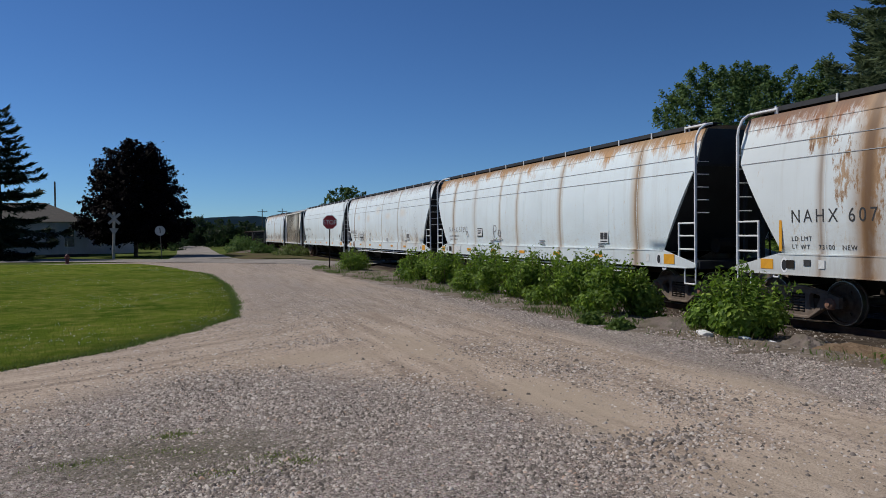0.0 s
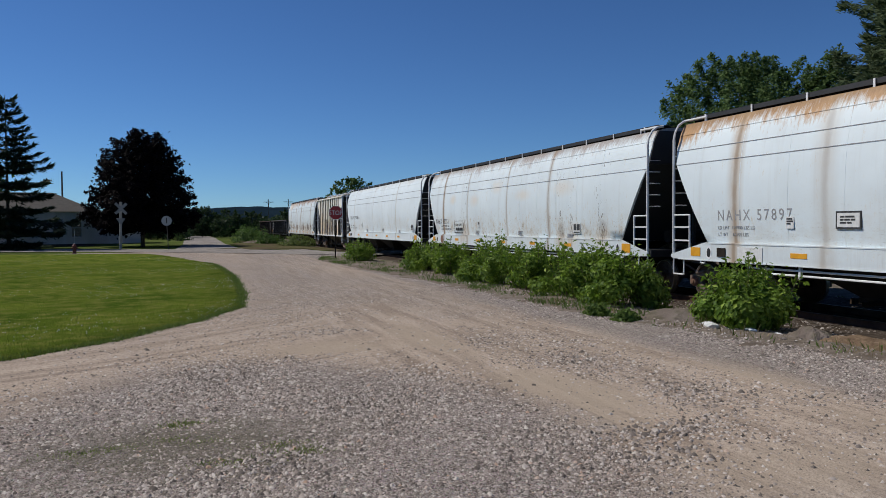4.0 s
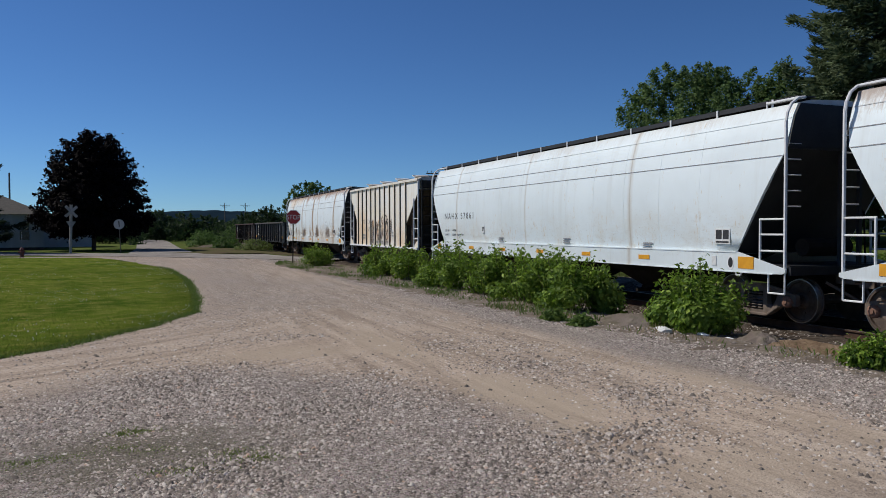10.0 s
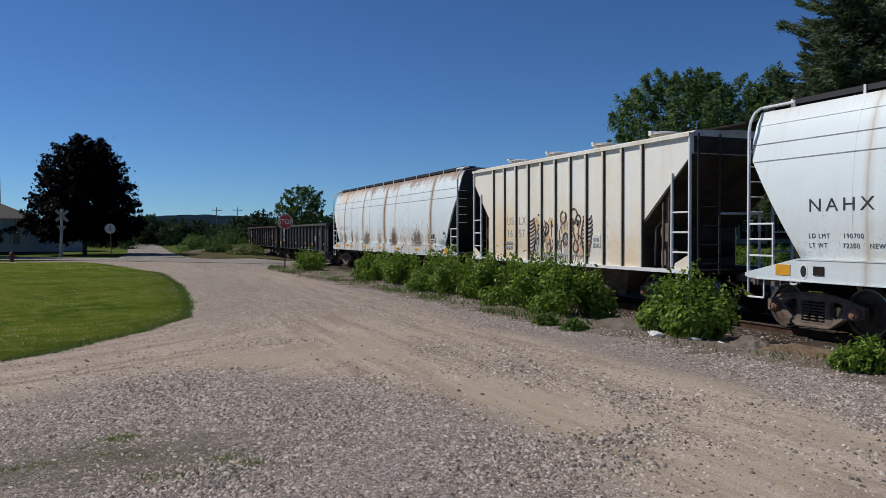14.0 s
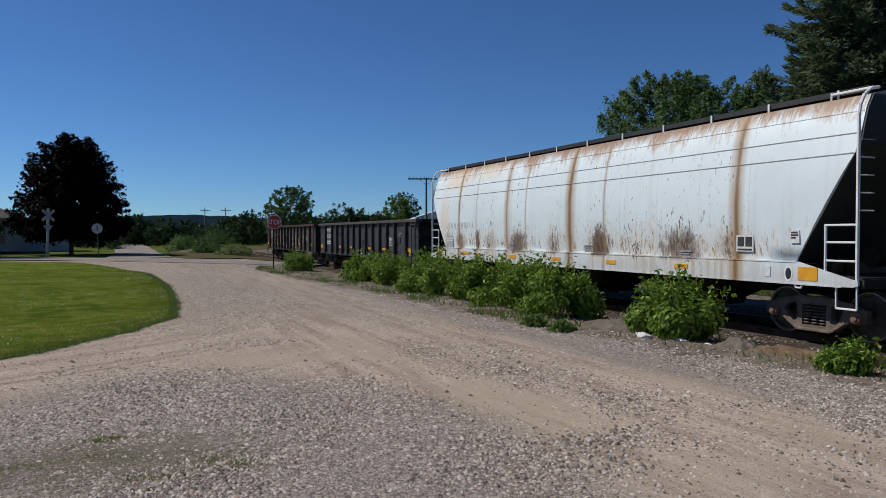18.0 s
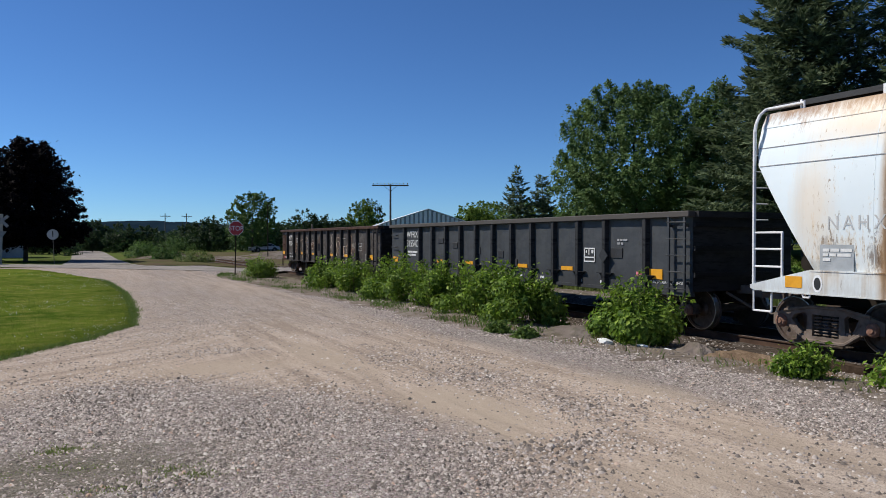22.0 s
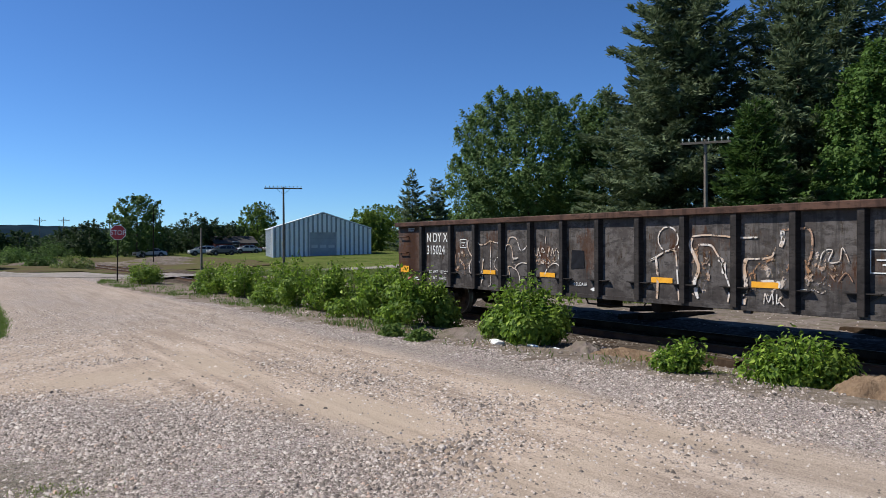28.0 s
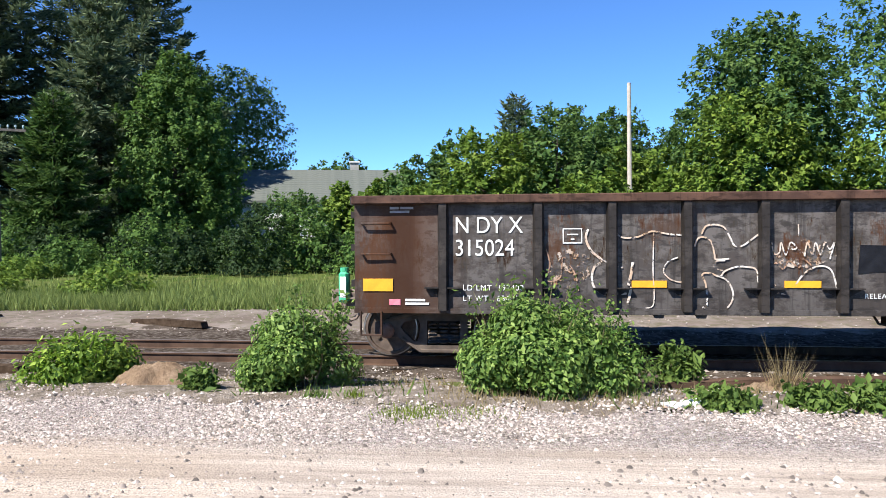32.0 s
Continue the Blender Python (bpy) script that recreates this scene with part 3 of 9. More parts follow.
MAT["dirt"] = soil_material("bare brown dirt", (0.17, 0.138, 0.118), (0.27, 0.232, 0.205), (0.13, 0.12, 0.075), 0.6, 30)
MAT["lot"] = soil_material("weedy dirt lot", (0.115, 0.088, 0.062), (0.12, 0.115, 0.055), (0.09, 0.105, 0.04), 0.2, 20)
MAT["sand"] = soil_material("sandy soil heap", (0.24, 0.165, 0.108), (0.34, 0.25, 0.172), (0.17, 0.12, 0.08), 3.0, 60)
MAT["concrete"] = soil_material("worn pale road", (0.29, 0.265, 0.245), (0.38, 0.35, 0.325), (0.24, 0.225, 0.205), 0.5, 40)
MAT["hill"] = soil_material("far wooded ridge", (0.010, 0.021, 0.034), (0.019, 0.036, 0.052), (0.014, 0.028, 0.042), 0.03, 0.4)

# ---- ground ----
def far_ground():
    """One sheet to the horizon, finer near the camera."""
    def steps(lo, hi):
        out, v, s = [0.0], 0.0, 1.5
        while v < hi:
            v += s
            s = min(s * 1.12, 220)
            out.append(v)
        neg, v, s = [], 0.0, 1.5
        while v < lo:
            v += s
            s = min(s * 1.12, 220)
            neg.append(-v)
        return np.array(neg[::-1] + out)
    xs, ys = steps(1500, 1500) + TRACK_X, steps(600, 2600) + 10
    X, Y = np.meshgrid(xs, ys)
    Z = land_np(X, Y) - 0.015
    V = np.stack([X, Y, Z], -1).reshape(-1, 3)
    n = len(xs)
    i, j = np.meshgrid(np.arange(len(ys) - 1), np.arange(n - 1), indexing="ij")
    a = (i * n + j).ravel()
    me = raw_mesh("ground", V, np.stack([a, a + 1, a + n + 1, a + n], 1).ravel(), 4)
    smooth(me)
    tagged(mesh_part("ground", me, MAT["field"]), "rough green meadow that reaches to the wooded ridge", kind="structure")


far_ground()
ROAD_EDGE = [(-40, 9.2), (-8, 8.7), (-1, 8.5), (3, 8.9), (8, 8.9), (12, 8.3), (15, 7.9), (19, 7.9), (24, 7.8), (30, 7.4), (37, 7.0), (41, 6.9), (44, 7.6), (46, 10.2)]
LAWN_EDGE = [(3, -34), (6, -20), (9, -10.5), (11, -5.6), (12.5, -2.4), (14, -1.0), (16.1, 0.3), (18.4, 1.3), (22.1, 1.6), (29.4, 1.8), (37.9, 1.5), (45, 0.3), (49.4, -0.7), (53, -1.7), (55.3, -2.6), (56.3, -6.2), (57.7, -10.6), (59.5, -16), (61, -22)]
strip("gravel_road", [(y, -60, x) for y, x in ROAD_EDGE] + [(58.5, -60 + 54, 9)], 0.012, MAT["gravel"], 0.5, 60, 0.10, 1, 0.012, "pale gravel yard road with sandy wheel tracks")
strip("lawn", [(y, -60, x) for y, x in LAWN_EDGE], 0.04, MAT["lawn"], 0.35, 60, 0.07, 2, 0.0, "mown green lawn with white clover, ragged edge", skirt=True)
strip("verge", [(y, x - 0.15, 11.4) for y, x in ROAD_EDGE if y < 46], 0.03, MAT["verge"], 0.3, 16, 0.22, 3, 0.06, "stony verge soil with dead weeds beside the track", feather=True)
strip("track_bed", [(-40, 11.0, 16.2), (170, 11.0, 16.2)], 0.03, MAT["ballast"], 0.5, 18, 0.2, 4, 0.05, "dirty grey ballast and cinders round the track")
# Extra strip that puts part of the train's shade into the bed colour.
MAT["cinders"] = soil_material("brown-grey stone of the shade strip", (0.045, 0.034, 0.026), (0.10, 0.082, 0.067), (0.20, 0.175, 0.155), 1.6, 45)
strip("cinder_bed", [(-40, 11.95, 16.2), (170, 11.95, 16.2)], 0.055, MAT["cinders"], 0.5, 12, 0.12, 8, 0.04, "brown-grey stone strip between and beside the rails, added to deepen the train's shade", feather=True)
strip("dirt_field", [(-30, 15.8, 20.4), (4, 15.8, 20.2), (12, 16, 20.0), (20, 15.9, 18.4), (30, 15.9, 17.4), (47, 15.9, 16.8)], 0.026, MAT["dirt"], 0.5, 8, 0.25, 5, 0.05, "bare brown dirt behind the track")
strip("dirt_field", [(60, 3.5, 20), (66, 4, 26), (80, 5, 30), (100, 7, 32), (125, 9, 30)], 0.03, MAT["lot"], 1.5, 14, 0.5, 6, 0.08, "weedy dirt lot behind the crossing")
CROSS = [(-60, 68.5, 78), (-13, 64.4, 73.5), (-7, 62, 68.5), (-2, 58, 64.5), (4, 52, 60), (8, 47.5, 57), (13.1, 47.2, 53.2), (18, 47.0, 52.0), (23, 48.5, 52.2), (30, 50.8, 54.2), (60, 61, 65)]


def cross_road():
    xs = np.arange(-60, 60.1, 1.0)
    lo = np.interp(xs, [c[0] for c in CROSS], [c[1] for c in CROSS])
    hi = np.interp(xs, [c[0] for c in CROSS], [c[2] for c in CROSS])
    u = np.linspace(0, 1, 8)
    X = np.repeat(xs[:, None], 8, 1)
    Y = lo[:, None] * (1 - u) + hi[:, None] * u
    Z = land_np(X, Y) + 0.034
    near = np.exp(-((X - TRACK_X) / 2.2) ** 2)
    Z = Z * (1 - near) + (track_z(Y) + 0.012) * near
    i, j = np.meshgrid(np.arange(len(xs) - 1), np.arange(7), indexing="ij")
    a = (i * 8 + j).ravel()
    me = raw_mesh("crossing_road", np.stack([X, Y, Z], -1).reshape(-1, 3), np.stack([a, a + 8, a + 9, a + 1], 1).ravel(), 4)
    tagged(mesh_part("crossing_road", me, MAT["concrete"]), "worn pale road that crosses the track", kind="structure")


cross_road()
strip("far_road", [(57, -0.8, 5.0), (64, -0.5, 4.3), (78, 0, 4.0), (90, 0.1, 4.1), (143, 0.6, 4.8), (260, 2.5, 7)], 0.04, MAT["concrete"], 2.0, 6, 0.05, 7, 0, "pale lane that runs on beside the track")


# ---- track ----
def rail_profile():
    return [(-0.07, -0.17), (0.07, -0.17), (0.07, -0.155), (0.012, -0.14), (0.012, -0.04), (0.036, -0.03), (0.036, -0.004), (-0.036, -0.004), (-0.036, -0.03), (-0.012, -0.04), (-0.012, -0.14), (-0.07, -0.155)]


track = thing("railway_track", "rusty single railway track on dark timber ties", "railway track")
tagged(track, kind="structure")
for sx in (-0.754, 0.754):
    bm = bmesh.new()
    slab(bm, [(TRACK_X + sx + x, -40, track_z(-40) + z) for x, z in rail_profile()], (0, 210, 210 * 0.005))
    part("rail", bm, MAT["rail_side"], track)
    bm = bmesh.new()
    slab(bm, [(TRACK_X + sx + x, -40, track_z(-40) + z) for x, z in ((-0.033, -0.0035), (0.033, -0.0035), (0.028, 0), (-0.028, 0))], (0, 210, 210 * 0.005))
    part("rail_head", bm, MAT["rail_top"], track, "worn shiny running surface")
rng = random.Random(5)


def tie_mesh(bm):
    bx(bm, -1.3, -0.115, -0.17, 1.3, 0.115, 0.0, 0.012)


y = -12.0
while y < 60:
    m = pose(TRACK_X + rng.uniform(-0.08, 0.08), y, track_z(y) - 0.165 - rng.uniform(0, 0.012), 0, 0, rng.uniform(-2.5, 2.5))
    stored("tie", "tie", tie_mesh, MAT["tie"], track, loc=m)
    y += 0.54 + rng.uniform(-0.04, 0.04)
bm = bmesh.new()
while y < 168:
    bx(bm, TRACK_X - 1.3, y - 0.115, track_z(y) - 0.33, TRACK_X + 1.3, y + 0.115, track_z(y) - 0.165)
    y += 0.54
part("tie_rows", bm, MAT["tie"], track, "rows of far timber ties", kind="stuff")


# ---- loose stones ----
def stones(name, n, xr, yr, size, keep, material, seed, label, lift=0.0):
    r = np.random.default_rng(seed)
    x, y = r.uniform(*xr, n), r.uniform(*yr, n)
    ok = keep(x, y, r)
    x, y = x[ok], y[ok]
    n = len(x)
    s = size * np.exp(np.clip(r.normal(0, 0.36, n), -0.8, 0.85))
    # a broken block: four corners on the ground and a short tilted ridge on top
    base = np.array([(1, 0.7, -0.35), (-0.8, 1, -0.35), (-1, -0.7, -0.35), (0.8, -1, -0.35), (0.42, 0.1, 0.75), (-0.42, -0.1, 0.6)], float)
    V = base[None] * (0.65 + 0.7 * r.random((n, 6, 3)))
    a = r.uniform(0, 6.283, n)
    c, d = np.cos(a)[:, None], np.sin(a)[:, None]
    X, Y, Z = V[..., 0] * c - V[..., 1] * d, V[..., 0] * d + V[..., 1] * c, V[..., 2] * 0.9
    z0 = land_np(x, y) + lift
    P = np.stack([X * s[:, None] + x[:, None], Y * s[:, None] + y[:, None], Z * s[:, None] + (z0 + s * 0.12)[:, None]], -1).reshape(-1, 3)
    tri = np.array([(0, 1, 5), (0, 5, 4), (1, 2, 5), (2, 3, 4), (2, 4, 5), (3, 0, 4)])
    F = (tri[None] + (np.arange(n) * 6)[:, None, None]).ravel()
    ob = mesh_part(name, raw_mesh(name, P, F, 3), material)
    return tagged(ob, label, kind="stuff")


def stone_material(name="mixed crushed stone", tone=1.0):
    m, nt, b = tree_of(name)
    isl = nt.nodes.new("ShaderNodeNewGeometry").outputs["Random Per Island"]
    c = ramp(nt, isl, [(p_, [v * tone * k for v, k in zip(c_, (1.02, 1.0, 0.95))]) for p_, c_ in [(0.0, (0.05, 0.042, 0.038)), (0.28, (0.17, 0.146, 0.136)), (0.52, (0.34, 0.298, 0.282)), (0.74, (0.48, 0.43, 0.41)), (0.88, (0.60, 0.555, 0.535)), (0.95, (0.66, 0.63, 0.61)), (1.0, (0.46, 0.30, 0.22))]])
    c = mix(nt, math_of(nt, "MULTIPLY", noise_of(nt, coords(nt), 120.0, 2), 0.4), c, (0.2, 0.17, 0.15))
    nt.links.new(c, b.inputs["Base Color"])
    b.inputs["Roughness"].default_value = 0.9
    return m


MAT["stones"] = stone_material(tone=0.96)
MAT["dull_stones"] = stone_material("dusty broken stone", 0.62)
MAT["pebbles"] = stone_material("brownish pebbles", 0.8)


def on_road(x, y, r):
    lawn = np.interp(y, [e[0] for e in LAWN_EDGE], [e[1] for e in LAWN_EDGE])
    edge = np.interp(y, [e[0] for e in ROAD_EDGE], [e[1] for e in ROAD_EDGE])
    d = np.hypot(x, y)
    band = np.array([noise.fractal(Vector((a * 0.42, b * 0.14, 3.0)), 1.0, 2.0, 3) for a, b in zip(x, y)])
    patch = np.hypot((x - 0.6) / 2.6, (y - 6.5) / 4.0)
    near_edge = np.interp(y, [-7, 0, 2, 5.5, 7.3, 9, 26], [7.7, 7.4, 7.2, 6.75, 7.3, 7.9, 7.2])
    zone = np.maximum(np.clip((1.5 - patch) / 0.6, 0, 1), np.clip((x - near_edge + 0.35) / 0.7, 0, 1))
    zone = np.maximum(zone, 0.55 * np.clip(1.5 - np.hypot((x - 5.3) / 1.2, (y - 9.4) / 3.2), 0, 1))
    zone = np.maximum(zone, 0.4 * np.clip((y - 11) / 9, 0, 1))
    thin = np.clip(0.03 + 1.0 * zone + 0.7 * band * (0.2 + zone), 0.022, 1.0)
    for px, py, wx, wy in ((4.2, 7.9, 0.7, 1.6), (3.9, 12.2, 0.5, 1.8), (6.85, 8.0, 0.35, 1.2), (2.2, 11.9, 0.9, 0.5)):
        thin = thin * np.clip(np.hypot((x - px) / wx, (y - py) / wy) - 0.35, 0.08, 1.0)
    for px, py, wx, wy in ((4.2, 6.1, 0.9, 0.45), (3.4, 5.4, 0.5, 0.4), (3.0, 7.6, 0.3, 1.6), (2.4, 13.8, 0.7, 0.5), (5.2, 7.0, 0.5, 0.6), (4.9, 5.7, 0.7, 0.3)):
        thin = np.maximum(thin, 0.6 * np.clip(1.3 - np.hypot((x - px) / wx, (y - py) / wy), 0, 1))
    return (x > lawn + 0.1) & (x < edge + 0.4) & (d > 2.5) & (r.random(len(x)) < thin * np.clip(10.5 / d, 0.10, 1.0) ** 1.5)


stones("gravel", 590000, (-8, 9.2), (-7, 26), 0.0112, on_road, MAT["stones"], 11, "loose grey crushed gravel on the yard road", 0.012)
def pebble_places(x, y, r):
    thin = np.full(len(x), 0.035)
    for px, py, wx, wy, f in ((4.3, 6.2, 0.75, 0.22, 0.8), (3.85, 5.5, 0.3, 0.35, 0.7), (3.3, 5.35, 0.3, 0.3, 0.5), (5.4, 6.9, 0.6, 0.3, 0.5), (6.45, 6.8, 0.35, 0.4, 0.4), (5.15, 10.2, 0.5, 0.6, 0.4), (4.85, 6.05, 0.4, 0.4, 0.5), (5.9, 4.5, 0.5, 0.5, 0.5), (5.45, 4.1, 0.4, 0.4, 0.5), (2.2, 13.6, 0.9, 0.4, 0.4), (3.0, 8.2, 0.4, 1.2, 0.45), (5.2, 1.5, 0.7, 1.2, 0.3), (6.0, -1.5, 0.6, 1.5, 0.3), (1.2, 7.5, 1.6, 2.6, 0.09)):
        thin = np.maximum(thin, f * np.clip(1.5 - np.hypot((x - px) / wx, (y - py) / wy), 0, 1))
    return (r.random(len(x)) < thin) & (x < 8.2)


stones("pebbles", 62000, (-1.5, 8.2), (-4, 14.5), 0.0155, pebble_places, MAT["pebbles"], 14, "larger brownish pebbles lying on the packed sand", 0.012)
stones("ballast_stones", 42000, (8.2, 19.5), (-9, 30), 0.016, lambda x, y, r: (r.random(len(x)) < np.where(x < 10.2, 0.16, np.where((x > 12.2) & (x < 14.0), 0.16, np.where(x < 16.2, 0.5, 0.10)))), MAT["dull_stones"], 12, "pale broken stones between the verge and the rails", 0.04)
stones("verge_stones", 24000, (8.4, 11.9), (-9, 24), 0.013, lambda x, y, r: (r.random(len(x)) < np.clip(0.42 + 1.3 * np.array([noise.noise(Vector((a * 0.8, b * 0.5, 4))) for a, b in zip(x, y)]) - 0.3 * np.clip(x - 9.3, 0, 1), 0.03, 1.0)), MAT["stones"], 13, "pale crushed stone scattered over the verge", 0.035)


# ---- lettering ----
def text_mesh(s, size, squeeze=1.0, spacing=1.0):
    key = ("text", s, size, squeeze, spacing)
    if key not in STORE:
        cu = bpy.data.curves.new("lettering", "FONT")
        cu.body, cu.size, cu.space_character = s, size, spacing
        cu.extrude = 0.001
        ob = bpy.data.objects.new("lettering", cu)
        me = bpy.data.meshes.new_from_object(ob)
        bpy.data.objects.remove(ob)
        for v in me.vertices:
            v.co.x *= squeeze
        STORE[key] = me
    return STORE[key]


def facing(x, y, z, lean=0.0):
    """A pose on the near side of a car: writing runs towards -y and faces -x."""
    m = Matrix(((0, 0, -1, x), (-1, 0, 0, y), (0, 1, 0, z), (0, 0, 0, 1)))
    return m @ pose(0, 0, 0, lean, 0, 0)


def letter(s, size, at, material, parent, label="", squeeze=1.0, spacing=1.0, lean=0.0, name="lettering"):
    return mesh_part(name, text_mesh(s, size, squeeze, spacing), material, parent, label, facing(*at, lean))


def shell_letter(s, size, y, z, material, parent, label="", squeeze=0.9, spacing=1.2):
    """Writing that lies on the curved side of a rounded hopper."""
    lean = math.degrees(math.atan2(shell_x(z + size * 0.7) - shell_x(z), size * 0.7))
    return letter(s, size, (-shell_x(z) - 0.0045, y, z), material, parent, label, squeeze, spacing, lean)


def tag(name, parent, material, x, y, z, w, h, label="", t=0.006):
    """A flat plate on the near side."""
    return stored(name, (name, round(w, 3), round(h, 3)), lambda bm: bx(bm, -t, -w / 2, -h / 2, 0.004, w / 2, h / 2), material, parent, label, (x, y, z))


def bars(parent, x, y, z, rows, size, material, name="small_print"):
    """Writing too small to read: plain bars. rows: lists of widths."""
    def make(bm):
        for i, row in enumerate(rows):
            u = 0.0
            for w in row:
                bx(bm, -0.004, -u - w, -i * size * 1.6 - size, 0.002, -u, -i * size * 1.6)
                u += w + size * 0.5
    return stored(name, (name, str(rows), size), make, material, parent, "", (x, y, z))


# ---- running gear ----
WHEEL_R = 0.44


def wheel_mesh(bm):
    for s in (-1, 1):
        c = s * 0.75
        lathe(bm, [(c - s * 0.07, 0.10), (c - s * 0.07, 0.36), (c - s * 0.085, WHEEL_R + 0.026), (c - s * 0.055, WHEEL_R + 0.026), (c - s * 0.045, WHEEL_R), (c + s * 0.06, WHEEL_R - 0.006), (c + s * 0.06, WHEEL_R - 0.065), (c + s * 0.02, WHEEL_R - 0.075), (c + s * 0.0, 0.17), (c + s * 0.05, 0.13), (c + s * 0.05, 0.09)], "X", 28)
    lathe(bm, [(-1.05, 0.08), (1.05, 0.08)], "X", 10)
    for s in (-1, 1):
        for k in range(3):
            a = 2.1 * k
            tube(bm, (s * 0.75, 0.25 * math.cos(a), 0.25 * math.sin(a)), (s * 0.79, 0.25 * math.cos(a), 0.25 * math.sin(a)), 0.035, 6)


def side_frame_mesh(bm):
    """Cast side frame: one plate with two rounded triangular windows and the spring opening, seen flat in the y-z plane."""
    t = -0.11
    outline = [(-1.08, 0.36), (-1.08, 0.57), (-0.84, 0.64), (-0.55, 0.70), (-0.30, 0.74), (0.30, 0.74), (0.55, 0.70), (0.84, 0.64), (1.08, 0.57), (1.08, 0.36),
               (0.72, 0.34), (0.52, 0.20), (0.36, 0.12), (-0.36, 0.12), (-0.52, 0.20), (-0.72, 0.34)]
    holes = [[(s * 0.38 + s * 0.0, 0.30), (s * 0.36, 0.57), (s * 0.42, 0.63), (s * 0.62, 0.58), (s * 0.68, 0.50), (s * 0.62, 0.42), (s * 0.46, 0.27)] for s in (-1, 1)]
    holes.append([(-0.26, 0.22), (-0.26, 0.60), (0.26, 0.60), (0.26, 0.22)])
    edges = []
    for ring in [outline] + holes:
        v = [bm.verts.new((0, a, b)) for a, b in ring]
        edges += [bm.edges.new((v[i], v[(i + 1) % len(v)])) for i in range(len(v))]
    made = bmesh.ops.triangle_fill(bm, use_beauty=True, use_dissolve=False, edges=edges)
    faces = [g for g in made["geom"] if isinstance(g, bmesh.types.BMFace)]
    out = bmesh.ops.extrude_face_region(bm, geom=faces)
    bmesh.ops.translate(bm, verts=[g for g in out["geom"] if isinstance(g, bmesh.types.BMVert)], vec=(t, 0, 0))
    # raised lips on the top and bottom members
    for pts in ([(-0.84, 0.64), (-0.30, 0.735), (0.30, 0.735), (0.84, 0.64)], [(-0.66, 0.33), (-0.36, 0.13), (0.36, 0.13), (0.66, 0.33)]):
        pipe(bm, [(t, a, b) for a, b in pts], 0.032, 6)


def spring_mesh(bm):
    for k in range(6):
        z = 0.245 + k * 0.058
        lathe(bm, [(z, 0.062), (z + 0.014, 0.075), (z + 0.028, 0.062)], "Z", 8)


def bearing_mesh(bm):
    lathe(bm, [(0.0, 0.12), (-0.09, 0.12), (-0.12, 0.09), (-0.13, 0.05)], "X", 12)
    lathe(bm, [(-0.12, 0.05), (-0.145, 0.05)], "X", 8)


ROLLING = []


def truck(car, y0, iron="truck"):
    """Two axles, two side frames, springs and a bolster, at y0 along the car."""
    for dy in (-0.89, 0.89):
        w = stored("wheelset", "wheelset", wheel_mesh, MAT["wheel"], car, "brown steel wheels on an axle", (0, y0 + dy, WHEEL_R))
        for sx in (-1, 1):
            stored("tread", ("tread", sx), lambda bm: lathe(bm, [(sx * 0.70, WHEEL_R + 0.003), (sx * 0.812, WHEEL_R - 0.003), (sx * 0.814, WHEEL_R - 0.02), (sx * 0.72, WHEEL_R - 0.03)], "X", 28), MAT["tread"], w, "bright worn wheel tread")
        ROLLING.append((w, (0, y0 + dy, WHEEL_R), WHEEL_R))
    for s in (-1, 1):
        turn = Matrix.Translation((s * 1.02, y0, 0)) @ (Matrix.Identity(4) if s < 0 else Matrix.Rotation(math.pi, 4, "Z"))
        f = stored("side_frame", ("side_frame", iron), side_frame_mesh, MAT[iron], car, "dusty cast truck side frame", turn)
        for k in (-0.17, 0.0, 0.17):
            stored("spring", ("spring", iron), spring_mesh, MAT[iron], f, loc=(-0.06, k, 0))
        for k in (-0.89, 0.89):
            stored("bearing_cap", "bearing_cap", bearing_mesh, MAT["bearing"], f, "rust-red bearing cap", (-0.06, k, WHEEL_R))
        stored("brake_beam", ("brake_beam", iron), lambda bm: (tube(bm, (-0.02, -0.62, 0.55), (0.02, -0.44, 0.22), 0.05, 8), bx(bm, -0.1, -0.48, 0.18, 0.02, -0.36, 0.34)), MAT[iron], f, "pale brake rod")
    stored("bolster", "bolster", lambda bm: bx(bm, -1.08, -0.2, 0.48, 1.08, 0.2, 0.72, 0.03), MAT["steel_dark"], car, loc=(0, y0, 0))


def coupler_mesh(bm):
    bx(bm, -0.09, 0, 0.78, 0.09, 0.62, 0.96, 0.015)
    slab(bm, [(-0.16, 0.58, 0.74), (0.14, 0.58, 0.74), (0.18, 0.80, 0.74), (0.02, 0.92, 0.74), (-0.05, 0.80, 0.74), (-0.18, 0.84, 0.74)], (0, 0, 0.27))
    tube(bm, (0.45, 0.1, 0.82), (0.1, 0.62, 0.45), 0.028, 6)
    pipe(bm, [(-0.42, 0.16, 0.9), (-0.36, 0.4, 0.55), (-0.22, 0.62, 0.48), (-0.1, 0.74, 0.55)], 0.026, 6)
    pipe(bm, [(-1.3, 0.08, 0.92), (-0.6, 0.14, 0.92), (-0.22, 0.5, 1.02)], 0.016, 6)


def couplers(car, half):
    for s in (-1, 1):
        m = Matrix.Translation((0, s * (half - 0.16), 0)) @ (Matrix.Identity(4) if s > 0 else Matrix.Rotation(math.pi, 4, "Z"))
        stored("coupler", "coupler", coupler_mesh, MAT["truck"], car, "dusty knuckle coupler with air hose", m)


# ---- covered hopper with a rounded body ----
HOP = 18.6
SHELL = [(1.505, 1.36), (1.535, 1.70), (1.560, 2.10), (1.565, 2.50), (1.55, 2.90), (1.51, 3.30), (1.44, 3.70), (1.34, 4.05), (1.22, 4.28)]
